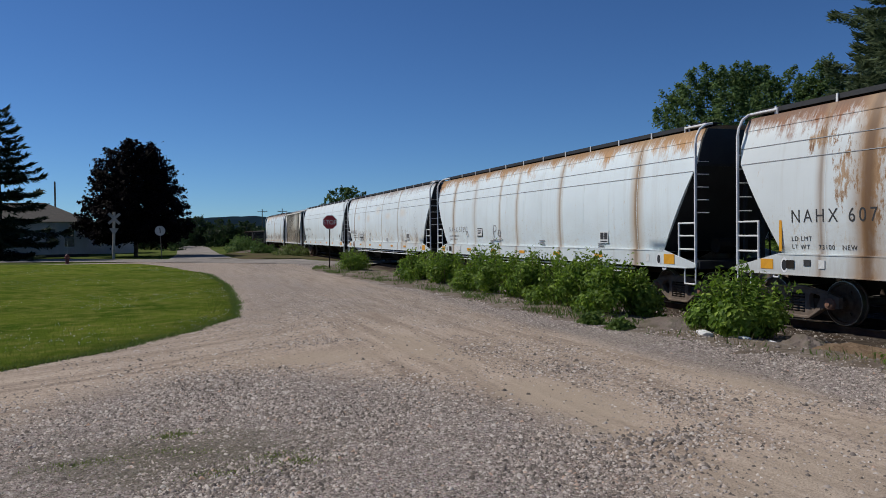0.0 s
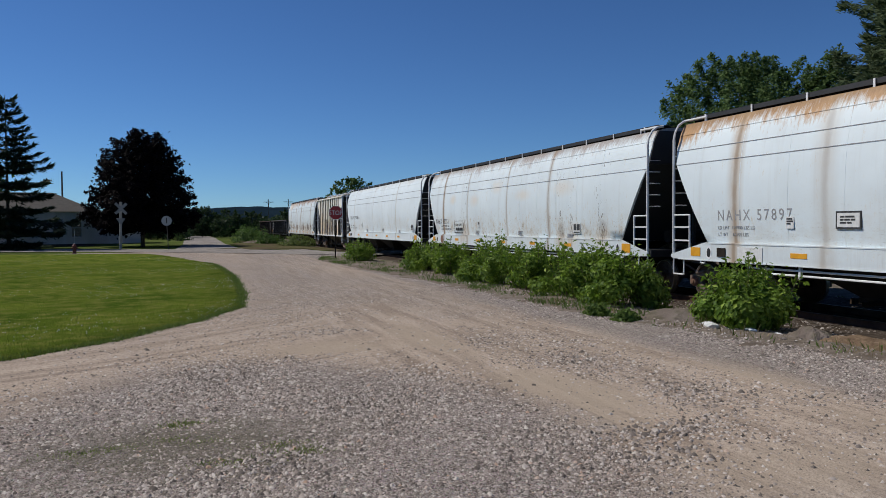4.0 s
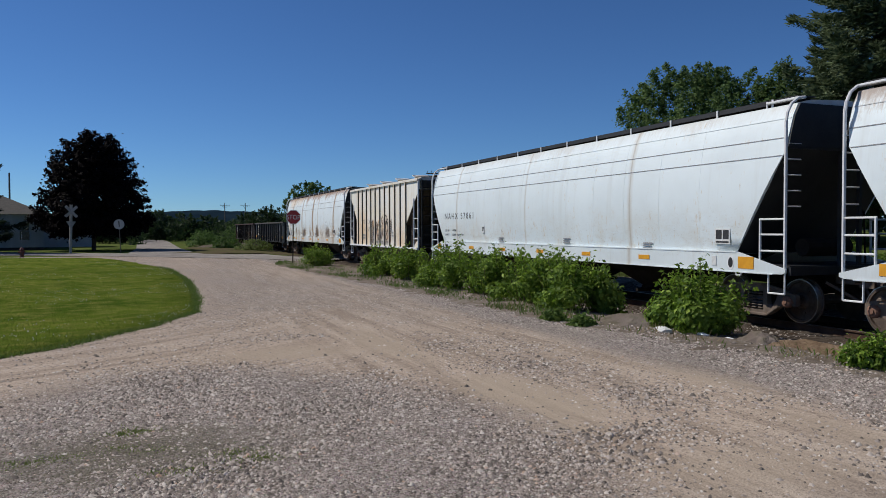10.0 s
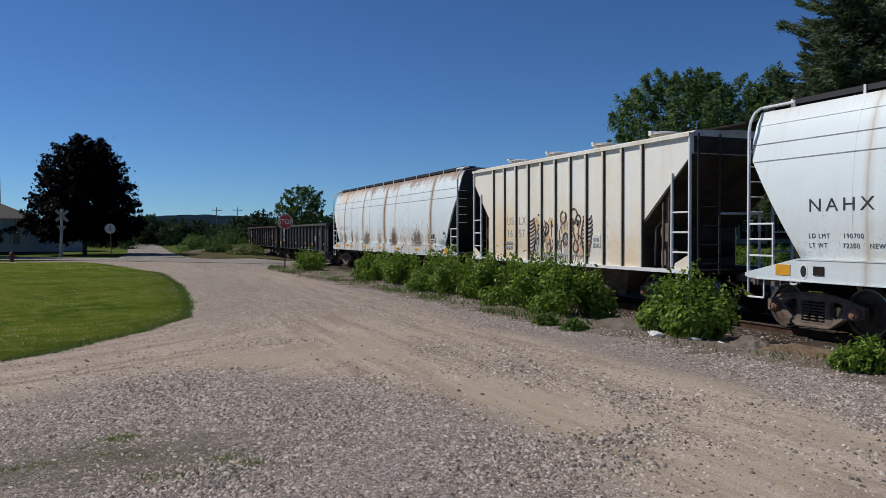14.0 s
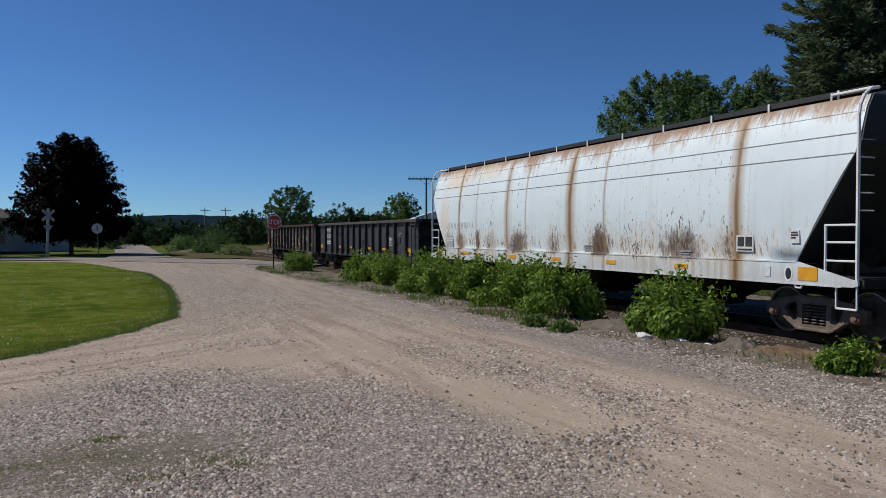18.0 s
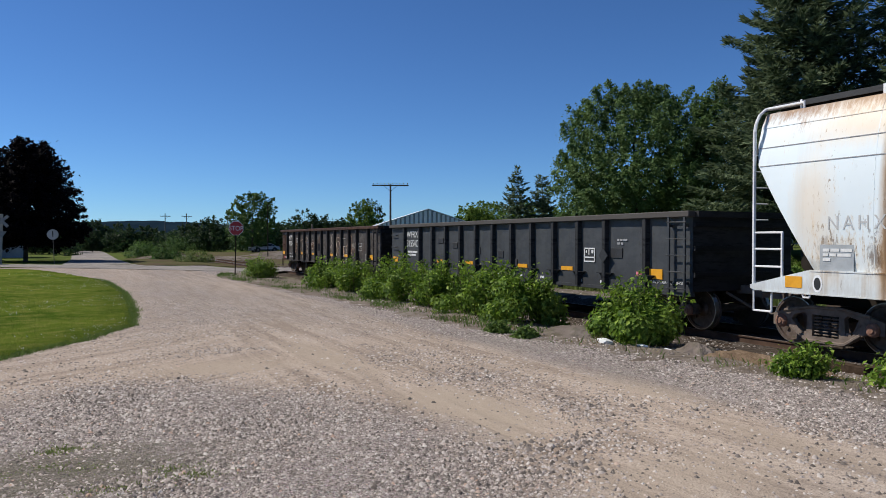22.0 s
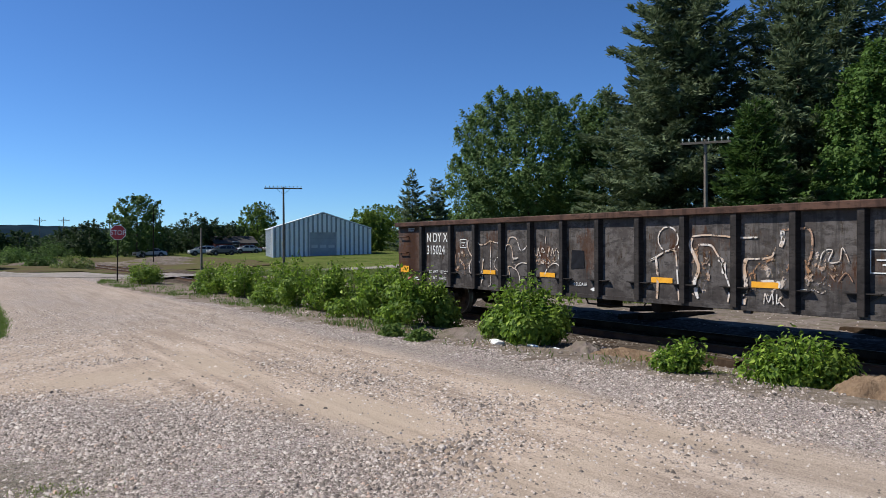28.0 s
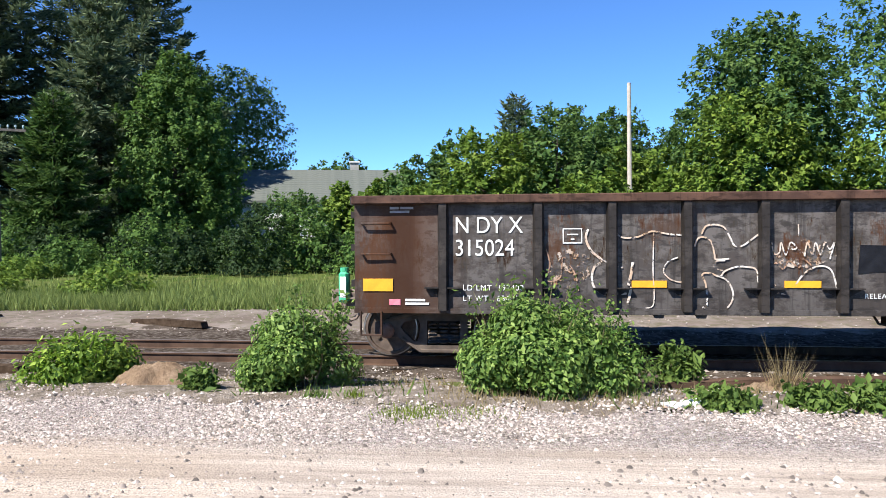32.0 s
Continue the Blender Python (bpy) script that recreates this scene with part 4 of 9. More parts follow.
ROOF = [(1.22, 4.28), (0.9, 4.36), (0.0, 4.40)]


def shell_x(z):
    return float(np.interp(z, [p[1] for p in SHELL], [p[0] for p in SHELL]))


def shell_end(z):
    """Where the body stops: the end sheet slopes in below the shoulder."""
    return HOP / 2 - 0.06 - min(max((3.4 - z) / 2.04, 0), 1) * 1.27


def shell_mesh(bm):
    st = [-1.0, -0.9, -0.75, -0.5, -0.25, 0, 0.25, 0.5, 0.75, 0.9, 1.0]
    for prof in ([(-x, z) for x, z in SHELL], [(-x, z) for x, z in ROOF] + [(x, z) for x, z in ROOF[1::-1]], [(x, z) for x, z in SHELL[::-1]]):
        grid = [[bm.verts.new((x, s * shell_end(z), z)) for x, z in prof] for s in st]
        for a, b in zip(grid, grid[1:]):
            for k in range(len(prof) - 1):
                bm.faces.new((a[k], a[k + 1], b[k + 1], b[k])).smooth = True
    prof = [(-x, z) for x, z in SHELL + ROOF[1:]] + [(x, z) for x, z in (SHELL + ROOF[1:])[::-1][1:]]
    grid = [[bm.verts.new((x, s * shell_end(z), z)) for x, z in prof] for s in (-1, 1)]
    for ring in (grid[0], grid[-1]):
        row = [bm.verts.new(v.co) for v in ring]
        n = len(row)
        for k in range(n // 2):
            q = [row[k], row[k + 1], row[n - 2 - k], row[n - 1 - k]]
            q = list(dict.fromkeys(q))
            if len(q) > 2:
                bm.faces.new(q)
    bm.faces.new([bm.verts.new((sx * SHELL[0][0], sy * shell_end(1.36), 1.36)) for sx, sy in ((-1, -1), (1, -1), (1, 1), (-1, 1))])
    bmesh.ops.remove_doubles(bm, verts=[v for v in bm.verts if v.co.z < 1.365], dist=1e-4)


def sill_mesh(bm):
    """The flat band along the foot of the side, tapered to the corners of the car."""
    h = HOP / 2
    slab(bm, [(-1.575, -h, 1.03), (-1.575, -h + 0.1, 1.0), (-1.575, h - 0.1, 1.0), (-1.575, h, 1.03), (-1.575, h, 1.1), (-1.575, h - 1.22, 1.40), (-1.575, -h + 1.22, 1.40), (-1.575, -h, 1.1)], (0.045, 0, 0))
    bx(bm, -1.585, -h + 1.27, 1.385, -1.50, h - 1.27, 1.41)
    bx(bm, -1.60, -h + 0.3, 0.985, -1.30, h - 0.3, 1.005)


def seam_mesh(z):
    def make(bm):
        y = shell_end(z) - 0.02
        x = shell_x(z)
        slab(bm, [(-x - 0.010, -y, z - 0.007), (-x - 0.008, -y, z + 0.007), (-x + 0.02, -y, z + 0.007), (-x + 0.02, -y, z - 0.007)], (0, 2 * y, 0))
    return make


def weld_mesh(bm):
    """One upright weld that follows the curve of the side."""
    edge = [(-x - 0.002, z) for x, z in SHELL] + [(-x + 0.02, z) for x, z in SHELL[::-1]]
    slab(bm, [(x, -0.007, z) for x, z in edge], (0, 0.014, 0))


def end_ladder_mesh(bm):
    """Corner ladder of the near side: two stiles, low rungs, and the rail that bends in over the roof."""
    tube(bm, (-1.53, 0, 1.02), (-1.53, 0, 3.92), 0.034, 6)
    pipe(bm, [(-1.53, 0, 3.92), (-1.50, 0, 4.08), (-1.40, 0, 4.26), (-1.24, 0, 4.37), (-1.05, 0, 4.40)], 0.030, 6)
    tube(bm, (-1.2, 0, 4.385), (-1.2, -0.8, 4.385), 0.026, 6)
    tube(bm, (-1.2, -0.8, 4.42), (-1.2, -0.8, 4.26), 0.02, 6)
    tube(bm, (-1.53, -0.62, 1.02), (-1.53, -0.62, 2.06), 0.026, 6)
    for z in (1.10, 1.44, 1.76, 2.06):
        tube(bm, (-1.53, 0.02, z), (-1.53, -0.64, z), 0.02, 6)
    for z in (2.3, 2.6, 2.9, 3.2, 3.5):
        tube(bm, (-1.53, 0.01, z), (-1.16, 0.01, z), 0.014, 5)
    pipe(bm, [(-1.53, 0.0, 1.02), (-1.53, 0.0, 0.62), (-1.53, -0.4, 0.62), (-1.53, -0.4, 1.02)], 0.02, 6)


def side_pose(sx, sy, y):
    """Carries what is drawn for the near rear corner to any corner of the car."""
    return Matrix.Translation((0, y, 0)) @ Matrix.Diagonal((-sx, sy, 1, 1))


def bay_mesh(bm):
    t, b = 1.35, 0.36
    top = [bm.verts.new(p) for p in ((-1.42, -2.2, t), (1.42, -2.2, t), (1.42, 2.2, t), (-1.42, 2.2, t))]
    bot = [bm.verts.new(p) for p in ((-0.55, -0.42, b), (0.55, -0.42, b), (0.55, 0.42, b), (-0.55, 0.42, b))]
    for k in range(4):
        bm.faces.new((top[k], top[(k + 1) % 4], bot[(k + 1) % 4], bot[k]))
    bm.faces.new(bot)
    bm.faces.new(top[::-1])
    bx(bm, -0.62, -0.5, 0.28, 0.62, 0.5, 0.40)
    tube(bm, (-1.15, 0, 0.33), (1.15, 0, 0.33), 0.05, 8)


def hopper(label, paint, mark, number, number_y, number_size, extra=None, rails=False, marks_dark="black_mark", plate_y=-4.7, box_y=4.2, number_z=1.88, small=True, squeeze=0.9):
    h = HOP / 2
    car = thing("covered_hopper", label, "hopper car", group="cars of the train")
    body = stored("body", "shell", shell_mesh, paint, car)
    for s in (-1, 1):
        m = side_pose(-s, 1, 0)
        stored("side_sill", ("sill", s), lambda bm: (sill_mesh(bm), bmesh.ops.transform(bm, matrix=m, verts=bm.verts)), paint, car)
    for z in (3.28, 3.62, 4.0):
        stored("seam", ("seam", z), seam_mesh(z), MAT["grey_mark"] if z < 3.9 else paint, body, "raised lap seam" if z < 3.9 else "")
    for k in range(-5, 6):
        stored("weld", "weld", weld_mesh, paint, body, loc=(0, k * 1.38, 0))
    # roof
    for s in (-1, 1):
        stored("running_board", ("board", s), lambda bm: bx(bm, s * 0.72, -h + 0.1, 4.42, s * 1.12, h - 0.1, 4.44), MAT["steel_black"], car, "dark roof walkway grating")
        stored("roof_rail", ("roofrail", s), lambda bm: bx(bm, s * 1.12, -h + 0.15, 4.35, s * 1.14, h - 0.15, 4.45), MAT["steel_black"], car)
    for k in range(12):
        for s in (-1, 1):
            stored("stanchion", ("stanchion", s), lambda bm: bx(bm, s * 1.145, -0.022, 4.28, s * 1.165, 0.022, 4.455), MAT["white_iron"], car, loc=(0, -h + 0.75 + k * (HOP - 1.5) / 11, 0))
    # The dark trough box carries the shade below the roof walkway.
    stored("hatch_trough", "trough", lambda bm: (bx(bm, -1.05, -h + 0.2, 4.2, 1.05, h - 0.2, 4.41, 0.03), bx(bm, -0.5, -h + 0.9, 4.40, 0.5, h - 0.9, 4.45)), MAT["steel_dark"], car, "long hatch cover and trough, dark with the shade under the walkway")
    # ends
    for sy in (-1, 1):
        for sx in (-1, 1):
            m = side_pose(sx, sy, sy * (h - 0.05))
            stored("corner_ladder", ("ladder", sx, sy), lambda bm: (end_ladder_mesh(bm), bmesh.ops.transform(bm, matrix=Matrix.Diagonal((-sx, sy, 1, 1)), verts=bm.verts)), MAT["white_iron"], car, "white painted corner ladder", (0, sy * (h - 0.05), 0))
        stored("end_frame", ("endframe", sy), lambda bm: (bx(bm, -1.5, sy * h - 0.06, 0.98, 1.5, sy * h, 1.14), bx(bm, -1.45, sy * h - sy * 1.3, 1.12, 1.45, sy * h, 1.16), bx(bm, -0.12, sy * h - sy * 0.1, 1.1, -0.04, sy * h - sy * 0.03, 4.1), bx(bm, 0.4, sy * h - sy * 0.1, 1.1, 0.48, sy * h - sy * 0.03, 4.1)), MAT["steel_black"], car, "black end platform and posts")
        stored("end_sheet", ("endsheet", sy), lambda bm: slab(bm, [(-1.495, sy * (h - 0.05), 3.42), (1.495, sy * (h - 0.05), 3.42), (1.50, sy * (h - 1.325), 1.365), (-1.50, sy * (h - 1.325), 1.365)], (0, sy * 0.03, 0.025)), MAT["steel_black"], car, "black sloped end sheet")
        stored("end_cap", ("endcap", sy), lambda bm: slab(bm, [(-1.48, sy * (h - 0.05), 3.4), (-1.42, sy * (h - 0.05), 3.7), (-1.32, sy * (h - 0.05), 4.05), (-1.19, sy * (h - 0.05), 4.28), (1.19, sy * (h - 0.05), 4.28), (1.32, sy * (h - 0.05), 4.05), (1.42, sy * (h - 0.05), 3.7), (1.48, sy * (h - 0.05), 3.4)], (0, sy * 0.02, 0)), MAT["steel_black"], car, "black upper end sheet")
        stored("brake_gear", ("brakegear", sy), lambda bm: (tube(bm, (-0.6, sy * (h - 0.5), 1.5), (0.6, sy * (h - 0.5), 1.5), 0.18, 12), pipe(bm, [(0.8, sy * (h - 0.2), 1.15), (0.8, sy * (h - 0.25), 2.2), (0.6, sy * (h - 0.25), 2.3)], 0.02)), MAT["steel_dark"], car, "dark brake cylinder and pipe")
        stored("jacking_eye", "eye", lambda bm: (lathe(bm, [(-1.584, 0.085), (-1.57, 0.085)], "X", 16), bmesh.ops.scale(bm, vec=(1, 0.75, 1.25), verts=bm.verts)), MAT["steel_black"], car, "dark oval lifting hole", (0, sy * (h - 1.42), 1.18))
        stored("eye_ring", "eyering", lambda bm: (lathe(bm, [(-1.580, 0.125), (-1.574, 0.125)], "X", 16), bmesh.ops.scale(bm, vec=(1, 0.75, 1.2), verts=bm.verts)), MAT["white_iron"], car, "pale rim round the lifting hole", (0, sy * (h - 1.42), 1.18))
        stored("tow_loop", "towloop", lambda bm: pipe(bm, [(-1.57, -0.08, 1.0), (-1.57, -0.06, 0.93), (-1.57, 0.06, 0.93), (-1.57, 0.08, 1.0)], 0.018), MAT["white_iron"], car, loc=(0, sy * (h - 1.2), 0))
    # underneath
    stored("center_sill", "centersill", lambda bm: bx(bm, -0.3, -h + 0.2, 0.72, 0.3, h - 0.2, 1.05), MAT["steel_dark"], car)
    for k in (-4.15, 0, 4.15):
        stored("discharge_bay", "bay", bay_mesh, MAT["steel_dark"], car, "dark discharge hopper", (0, k, 0))
    if rails:
        stored("side_pipe", "sidepipe", lambda bm: (tube(bm, (-1.5, -h + 2.6, 0.9), (-1.5, h - 2.6, 0.9), 0.022), tube(bm, (-1.5, -h + 2.9, 0.8), (-1.5, h - 2.9, 0.8), 0.022), [bx(bm, -1.53, y, 0.74, -1.47, y + 0.05, 1.0) for y in (-5.2, -2.6, 0, 2.6, 5.2)]), MAT["white_iron"], car, "pale pipes under the side sill")
    truck(car, -h + 1.24)
    truck(car, h - 1.24)
    couplers(car, h)
    # marks
    X = -1.578
    tag("reflector", car, MAT["yellow"], X, -h + 1.0, 1.19, 0.42, 0.24, "large yellow reflective panel")
    tag("reflector", car, MAT["yellow"], X, h - 0.95, 1.19, 0.34, 0.2, "large yellow reflective panel")
    for k in range(5):
        tag("reflector", car, MAT["yellow"], X, -h + 4.3 + k * 2.55, 1.20, 0.42, 0.10, "small yellow reflective strip")
    tag("placard", car, MAT["white_mark"], X, -h + 1.9, 1.2, 0.13, 0.2)
    tag("consolidated_plate", car, MAT["white_mark"], -shell_x(1.72) - 0.012, plate_y, 1.72, 0.44, 0.32, "white test-date panel with black fields")
    for k in (-0.11, 0.11):
        tag("plate_field", car, MAT["black_mark"], -shell_x(1.72) - 0.015, plate_y + k * 0.92, 1.755, 0.17, 0.19)
    tag("plate_field", car, MAT["black_mark"], -shell_x(1.72) - 0.015, plate_y, 1.60, 0.37, 0.035)
    m = MAT[mark]
    if number:
        shell_letter(number, number_size, number_y, number_z, m, car, "stencilled reporting mark and number", squeeze, 1.4)
        tag("small_plate", car, MAT["white_mark"], -shell_x(1.85) - 0.012, box_y, 1.86, 0.2, 0.24, "small white data panel")
        bars(car, -shell_x(1.85) - 0.02, box_y + 0.08, 1.95, [[0.14], [0.16], [0.1]], 0.03, MAT["black_mark"])
        if small:
            bars(car, -shell_x(1.7) - 0.012, number_y, number_z - 0.16, [[0.28, 0.3, 0.2], [0.24, 0.34]], 0.055, MAT[marks_dark])
    for yy, zz in ((-1.2, 1.62), (-4.9, 1.55), (3.0, 1.6)):
        bars(car, -shell_x(zz) - 0.012, yy, zz, [[0.2, 0.16], [0.3], [0.24, 0.1]], 0.035, MAT["grey_mark"])
    if extra:
        extra(car)
    return car


# ---- ribbed covered hopper ----
RIB = 11.3


def ribbed_hopper():
    h = RIB / 2
    car = thing("covered_hopper", "tan-stained white ribbed covered hopper car with round roof hatches", "hopper car", group="cars of the train")
    paint = car_paint("tan stained white paint", (0.80, 0.815, 0.785), (0.36, 0.25, 0.14), (0.40, 0.22, 0.085), [], 0.2, 0.34, 0.5, (0.76, 0.67, 0.50), 3.3, dust=0.65, stains=((3.3, 1.75, 1.7, 1.3, 0.6), (1.2, 1.6, 1.3, 1.0, 0.4), (-1.0, 1.8, 0.9, 0.8, 0.4), (-3.4, 1.35, 1.3, 0.8, 0.5), (3.9, 3.2, 0.8, 0.9, 0.25)))
    x, lo, hi = -1.50, 1.02, 4.08
    ends = [(-h, hi), (-h, hi - 0.45), (-h + 1.8, lo + 1.05), (-h + 1.8, lo), (h - 1.2, lo), (h - 1.2, lo + 1.38), (h, hi - 0.42), (h, hi)]
    bm = bmesh.new()
    slab(bm, [(x, y, z) for y, z in ends], (-2 * x, 0, 0))
    body = part("body", bm, paint, car)
    bm = bmesh.new()
    slab(bm, [(x - 0.02, -h, hi), (x + 0.12, -h, hi + 0.08), (0, -h, hi + 0.14), (-x - 0.12, -h, hi + 0.08), (-x + 0.02, -h, hi)], (0, RIB, 0))
    part("roof", bm, paint, car)
    ribs = [4.07 - 0.8 * k for k in range(11)]
    for y in ribs:
        stored("rib", "rib", lambda bm: (bx(bm, -0.065, -0.04, lo, 0.01, 0.04, hi - 0.04, 0.01)), paint, body, loc=(x, y, 0))
        # Dark strip paints the shadow on the sunless flank of each rib.
        stored("rib_seam", "ribshadow", lambda bm: bx(bm, -0.050, -0.052, lo, 0.0, -0.038, hi - 0.06), MAT["shaded_tan"], body, "dark strip that carries the rib's shaded flank", (x, y, 0))
    for s in (-1, 1):
        stored("side_sill", ("ribsill", s), lambda bm: bx(bm, s * 1.44, -h, 0.98, s * 1.6, h, 1.06), MAT["white_iron"], car)
        stored("top_chord", ("ribchord", s), lambda bm: bx(bm, s * 1.46, -h, hi - 0.06, s * 1.58, h, hi + 0.02), paint, car)
    for k in range(4):
        hatch = stored("roof_hatch", "hatch", lambda bm: lathe(bm, [(hi + 0.04, 0.33), (hi + 0.22, 0.33), (hi + 0.24, 0.30)], "Z", 20), paint, car, loc=(-0.62, -h + 2.0 + k * 2.5, 0))
        stored("hatch_lid", "hatchlid", lambda bm: (lathe(bm, [(hi + 0.24, 0.39), (hi + 0.28, 0.39), (hi + 0.31, 0.22)], "Z", 20), bx(bm, -0.46, -0.05, hi + 0.27, 0.46, 0.05, hi + 0.32)), MAT["white_iron"], hatch, "pale hatch lid")
    stored("running_board", "ribboard", lambda bm: bx(bm, -0.05, -h - 0.1, hi + 0.28, 0.5, h + 0.1, hi + 0.32), MAT["steel_dark"], car)
    for sy in (-1, 1):
        run, rise = (1.77, 1.03) if sy < 0 else (1.17, 1.36)
        # Dark sheets over the pale body put the end's shade into colour.
        stored("end_sheet", ("ribend", sy), lambda bm: bx(bm, -1.44, sy * (h - 0.03), hi - 0.42, 1.44, sy * (h + 0.02), hi - 0.05), MAT["shaded_tan"], car, "tan upper end sheet darkened with its shade")
        stored("slope_sheet", ("ribslope", sy), lambda bm: slab(bm, [(-1.49, sy * (h + 0.005), hi - 0.44), (1.49, sy * (h + 0.005), hi - 0.44), (1.49, sy * (h - run), lo + rise), (-1.49, sy * (h - run), lo + rise)], (0, sy * 0.02, -0.03)), MAT["shaded_tan"], car, "tan sloped end sheet darkened with its shade")
        stored("lower_sheet", ("riblow", sy), lambda bm: bx(bm, -1.44, sy * (h - run - 0.03), lo, 1.44, sy * (h - run + 0.01), lo + rise + 0.03), MAT["shaded_tan"], car, "tan lower end sheet darkened with its shade")
        stored("end_ladder", ("ribendladder", sy), lambda bm: [tube(bm, (u, sy * (h + 0.10), 0.95), (u, sy * (h + 0.10), hi), 0.03, 6) for u in (-1.40, -0.80)] + [tube(bm, (-1.40, sy * (h + 0.10), 1.2 + 0.42 * k), (-0.80, sy * (h + 0.10), 1.2 + 0.42 * k), 0.016, 6) for k in range(7)], MAT["steel_black"], car, "black ladder on the car end")
        stored("end_rail", ("ribendrail", sy), lambda bm: pipe(bm, [(-0.80, sy * (h + 0.12), 2.32), (0.35, sy * (h + 0.12), 2.32), (0.35, sy * (h + 0.12), 0.95)], 0.03), MAT["white_iron"], car, "white handrail across the car end")
        stored("end_platform", ("ribplat", sy), lambda bm: (bx(bm, -1.5, sy * h - sy * 2.0, 0.95, 1.5, sy * h, 1.05), tube(bm, (-0.7, sy * (h - 0.8), 1.5), (0.3, sy * (h - 0.8), 1.5), 0.2, 12)), MAT["steel_dark"], car, "dark end platform with air reservoir")
        for sx in (-1, 1):
            def ladder(bm):
                tube(bm, (sx * 1.52, sy * (h - 0.03), 0.95), (sx * 1.52, sy * (h - 0.03), hi), 0.04, 6)
                tube(bm, (sx * 1.52, sy * (h - 0.62), 1.0), (sx * 1.52, sy * (h - 0.62), 3.25), 0.035, 6)
                for z in (1.45, 1.9, 2.35):
                    tube(bm, (sx * 1.52, sy * (h - 0.02), z), (sx * 1.52, sy * (h - 0.64), z), 0.02, 6)
                pipe(bm, [(sx * 1.52, sy * (h - 0.05), 0.95), (sx * 1.52, sy * (h - 0.05), 0.55), (sx * 1.52, sy * (h - 0.45), 0.55), (sx * 1.52, sy * (h - 0.45), 0.95)], 0.022)
            stored("corner_ladder", ("ribladder", sx, sy), ladder, MAT["white_iron"], car, "white corner ladder and step")
        stored("corner_gusset", ("gusset", sy), lambda bm: slab(bm, [(-1.53, sy * (h - 0.02), 1.06), (-1.53, sy * (h - 0.55), 1.06), (-1.53, sy * (h - 0.5), 1.2), (-1.53, sy * (h - 0.02), 1.42)], (0.02, 0, 0)), paint, car)
        stored("hand_brake_pipe", ("hbp", sy), lambda bm: (tube(bm, (-1.42, sy * (h - 0.85), 1.05), (-1.42, sy * (h - 0.85), 2.9), 0.02), tube(bm, (-1.42, sy * (h - 1.05), 1.05), (-1.42, sy * (h - 1.05), 2.6), 0.03), lathe(bm, [(-1.40, 0.22), (-1.36, 0.22)], "X", 14, (0, sy * (h - 0.95), 1.9))), MAT["truck"], car, "dusty pipes and brake wheel")
        stored("air_valve", ("valve", sy), lambda bm: (bx(bm, -1.3, sy * (h - 1.3), 1.1, -1.0, sy * (h - 1.0), 1.5, 0.03), pipe(bm, [(-1.3, sy * (h - 1.5), 1.1), (-1.3, sy * (h - 1.45), 2.0), (-1.3, sy * (h - 1.2), 2.2), (-1.3, sy * (h - 1.15), 1.5)], 0.025), tube(bm, (-1.35, sy * (h - 1.0), 1.05), (-1.35, sy * (h - 1.0), 3.2), 0.025)), MAT["truck"], car, "dusty brake valve and pipes")
    stored("center_sill", "ribsillc", lambda bm: bx(bm, -0.3, -h + 0.2, 0.7, 0.3, h - 0.2, 1.0), MAT["steel_dark"], car)
    for k in (-1.7, 1.7):
        stored("discharge_bay", "bay2", lambda bm: (bay_mesh(bm), bmesh.ops.scale(bm, vec=(1, 0.75, 1), verts=bm.verts)), MAT["truck"], car, "dusty brown discharge hopper", (0, k, -0.05))
    truck(car, -h + 1.2)
    truck(car, h - 1.2)
    couplers(car, h)
    letter("US", 0.36, (x - 0.004, 3.11, 2.16), MAT["grey_mark"], car, "faded stencilled letters", 1.0, 1.2)
    letter("16", 0.36, (x - 0.004, 3.11, 1.76), MAT["grey_mark"], car, "faded stencilled number", 1.0, 1.2)
    letter("LX", 0.36, (x - 0.004, 2.31, 2.16), MAT["grey_mark"], car, "faded stencilled letters", 1.0, 1.2)
    letter("57", 0.36, (x - 0.004, 2.31, 1.76), MAT["grey_mark"], car, "faded stencilled number", 1.0, 1.2)
    bars(car, x - 0.014, 3.2, 1.62, [[0.16, 0.3], [0.16, 0.26]], 0.09, MAT["grey_mark"])
    winged_scrawl(car, x - 0.004)
    tag("placard", car, MAT["white_mark"], x - 0.006, -2.0, 1.68, 0.36, 0.34, "white painted data box")
    bars(car, x - 0.014, -1.87, 1.76, [[0.1, 0.1], [0.1, 0.12]], 0.09, MAT["grey_mark"])
    return car


def ribbon(bm, pts, w):
    """A painted line on the near side, one joined strip: points of (y, z)."""
    pts = [Vector((0, a, b)) for a, b in pts]
    rows = []
    for k, q in enumerate(pts):
        d = (pts[min(k + 1, len(pts) - 1)] - pts[max(k - 1, 0)])
        if d.length < 1e-6:
            d = pts[min(k + 1, len(pts) - 1)] - q
        d.normalize()
        n = Vector((0, -d.z, d.y)) * w / 2 * (1.25 if 0 < k < len(pts) - 1 else 1.0)
        out = Vector((-0.003, 0, 0))
        rows.append([bm.verts.new(q + n), bm.verts.new(q - n), bm.verts.new(q - n + out), bm.verts.new(q + n + out)])
    for a, b in zip(rows, rows[1:]):
        for k in range(4):
            bm.faces.new((a[k], a[(k + 1) % 4], b[(k + 1) % 4], b[k]))
    bm.faces.new(rows[0])
    bm.faces.new(rows[-1][::-1])


def arc(cy, cz, ry, rz, a0, a1, n=12):
    return [(cy + ry * math.cos(radians(a0 + (a1 - a0) * k / n)), cz + rz * math.sin(radians(a0 + (a1 - a0) * k / n))) for k in range(n + 1)]


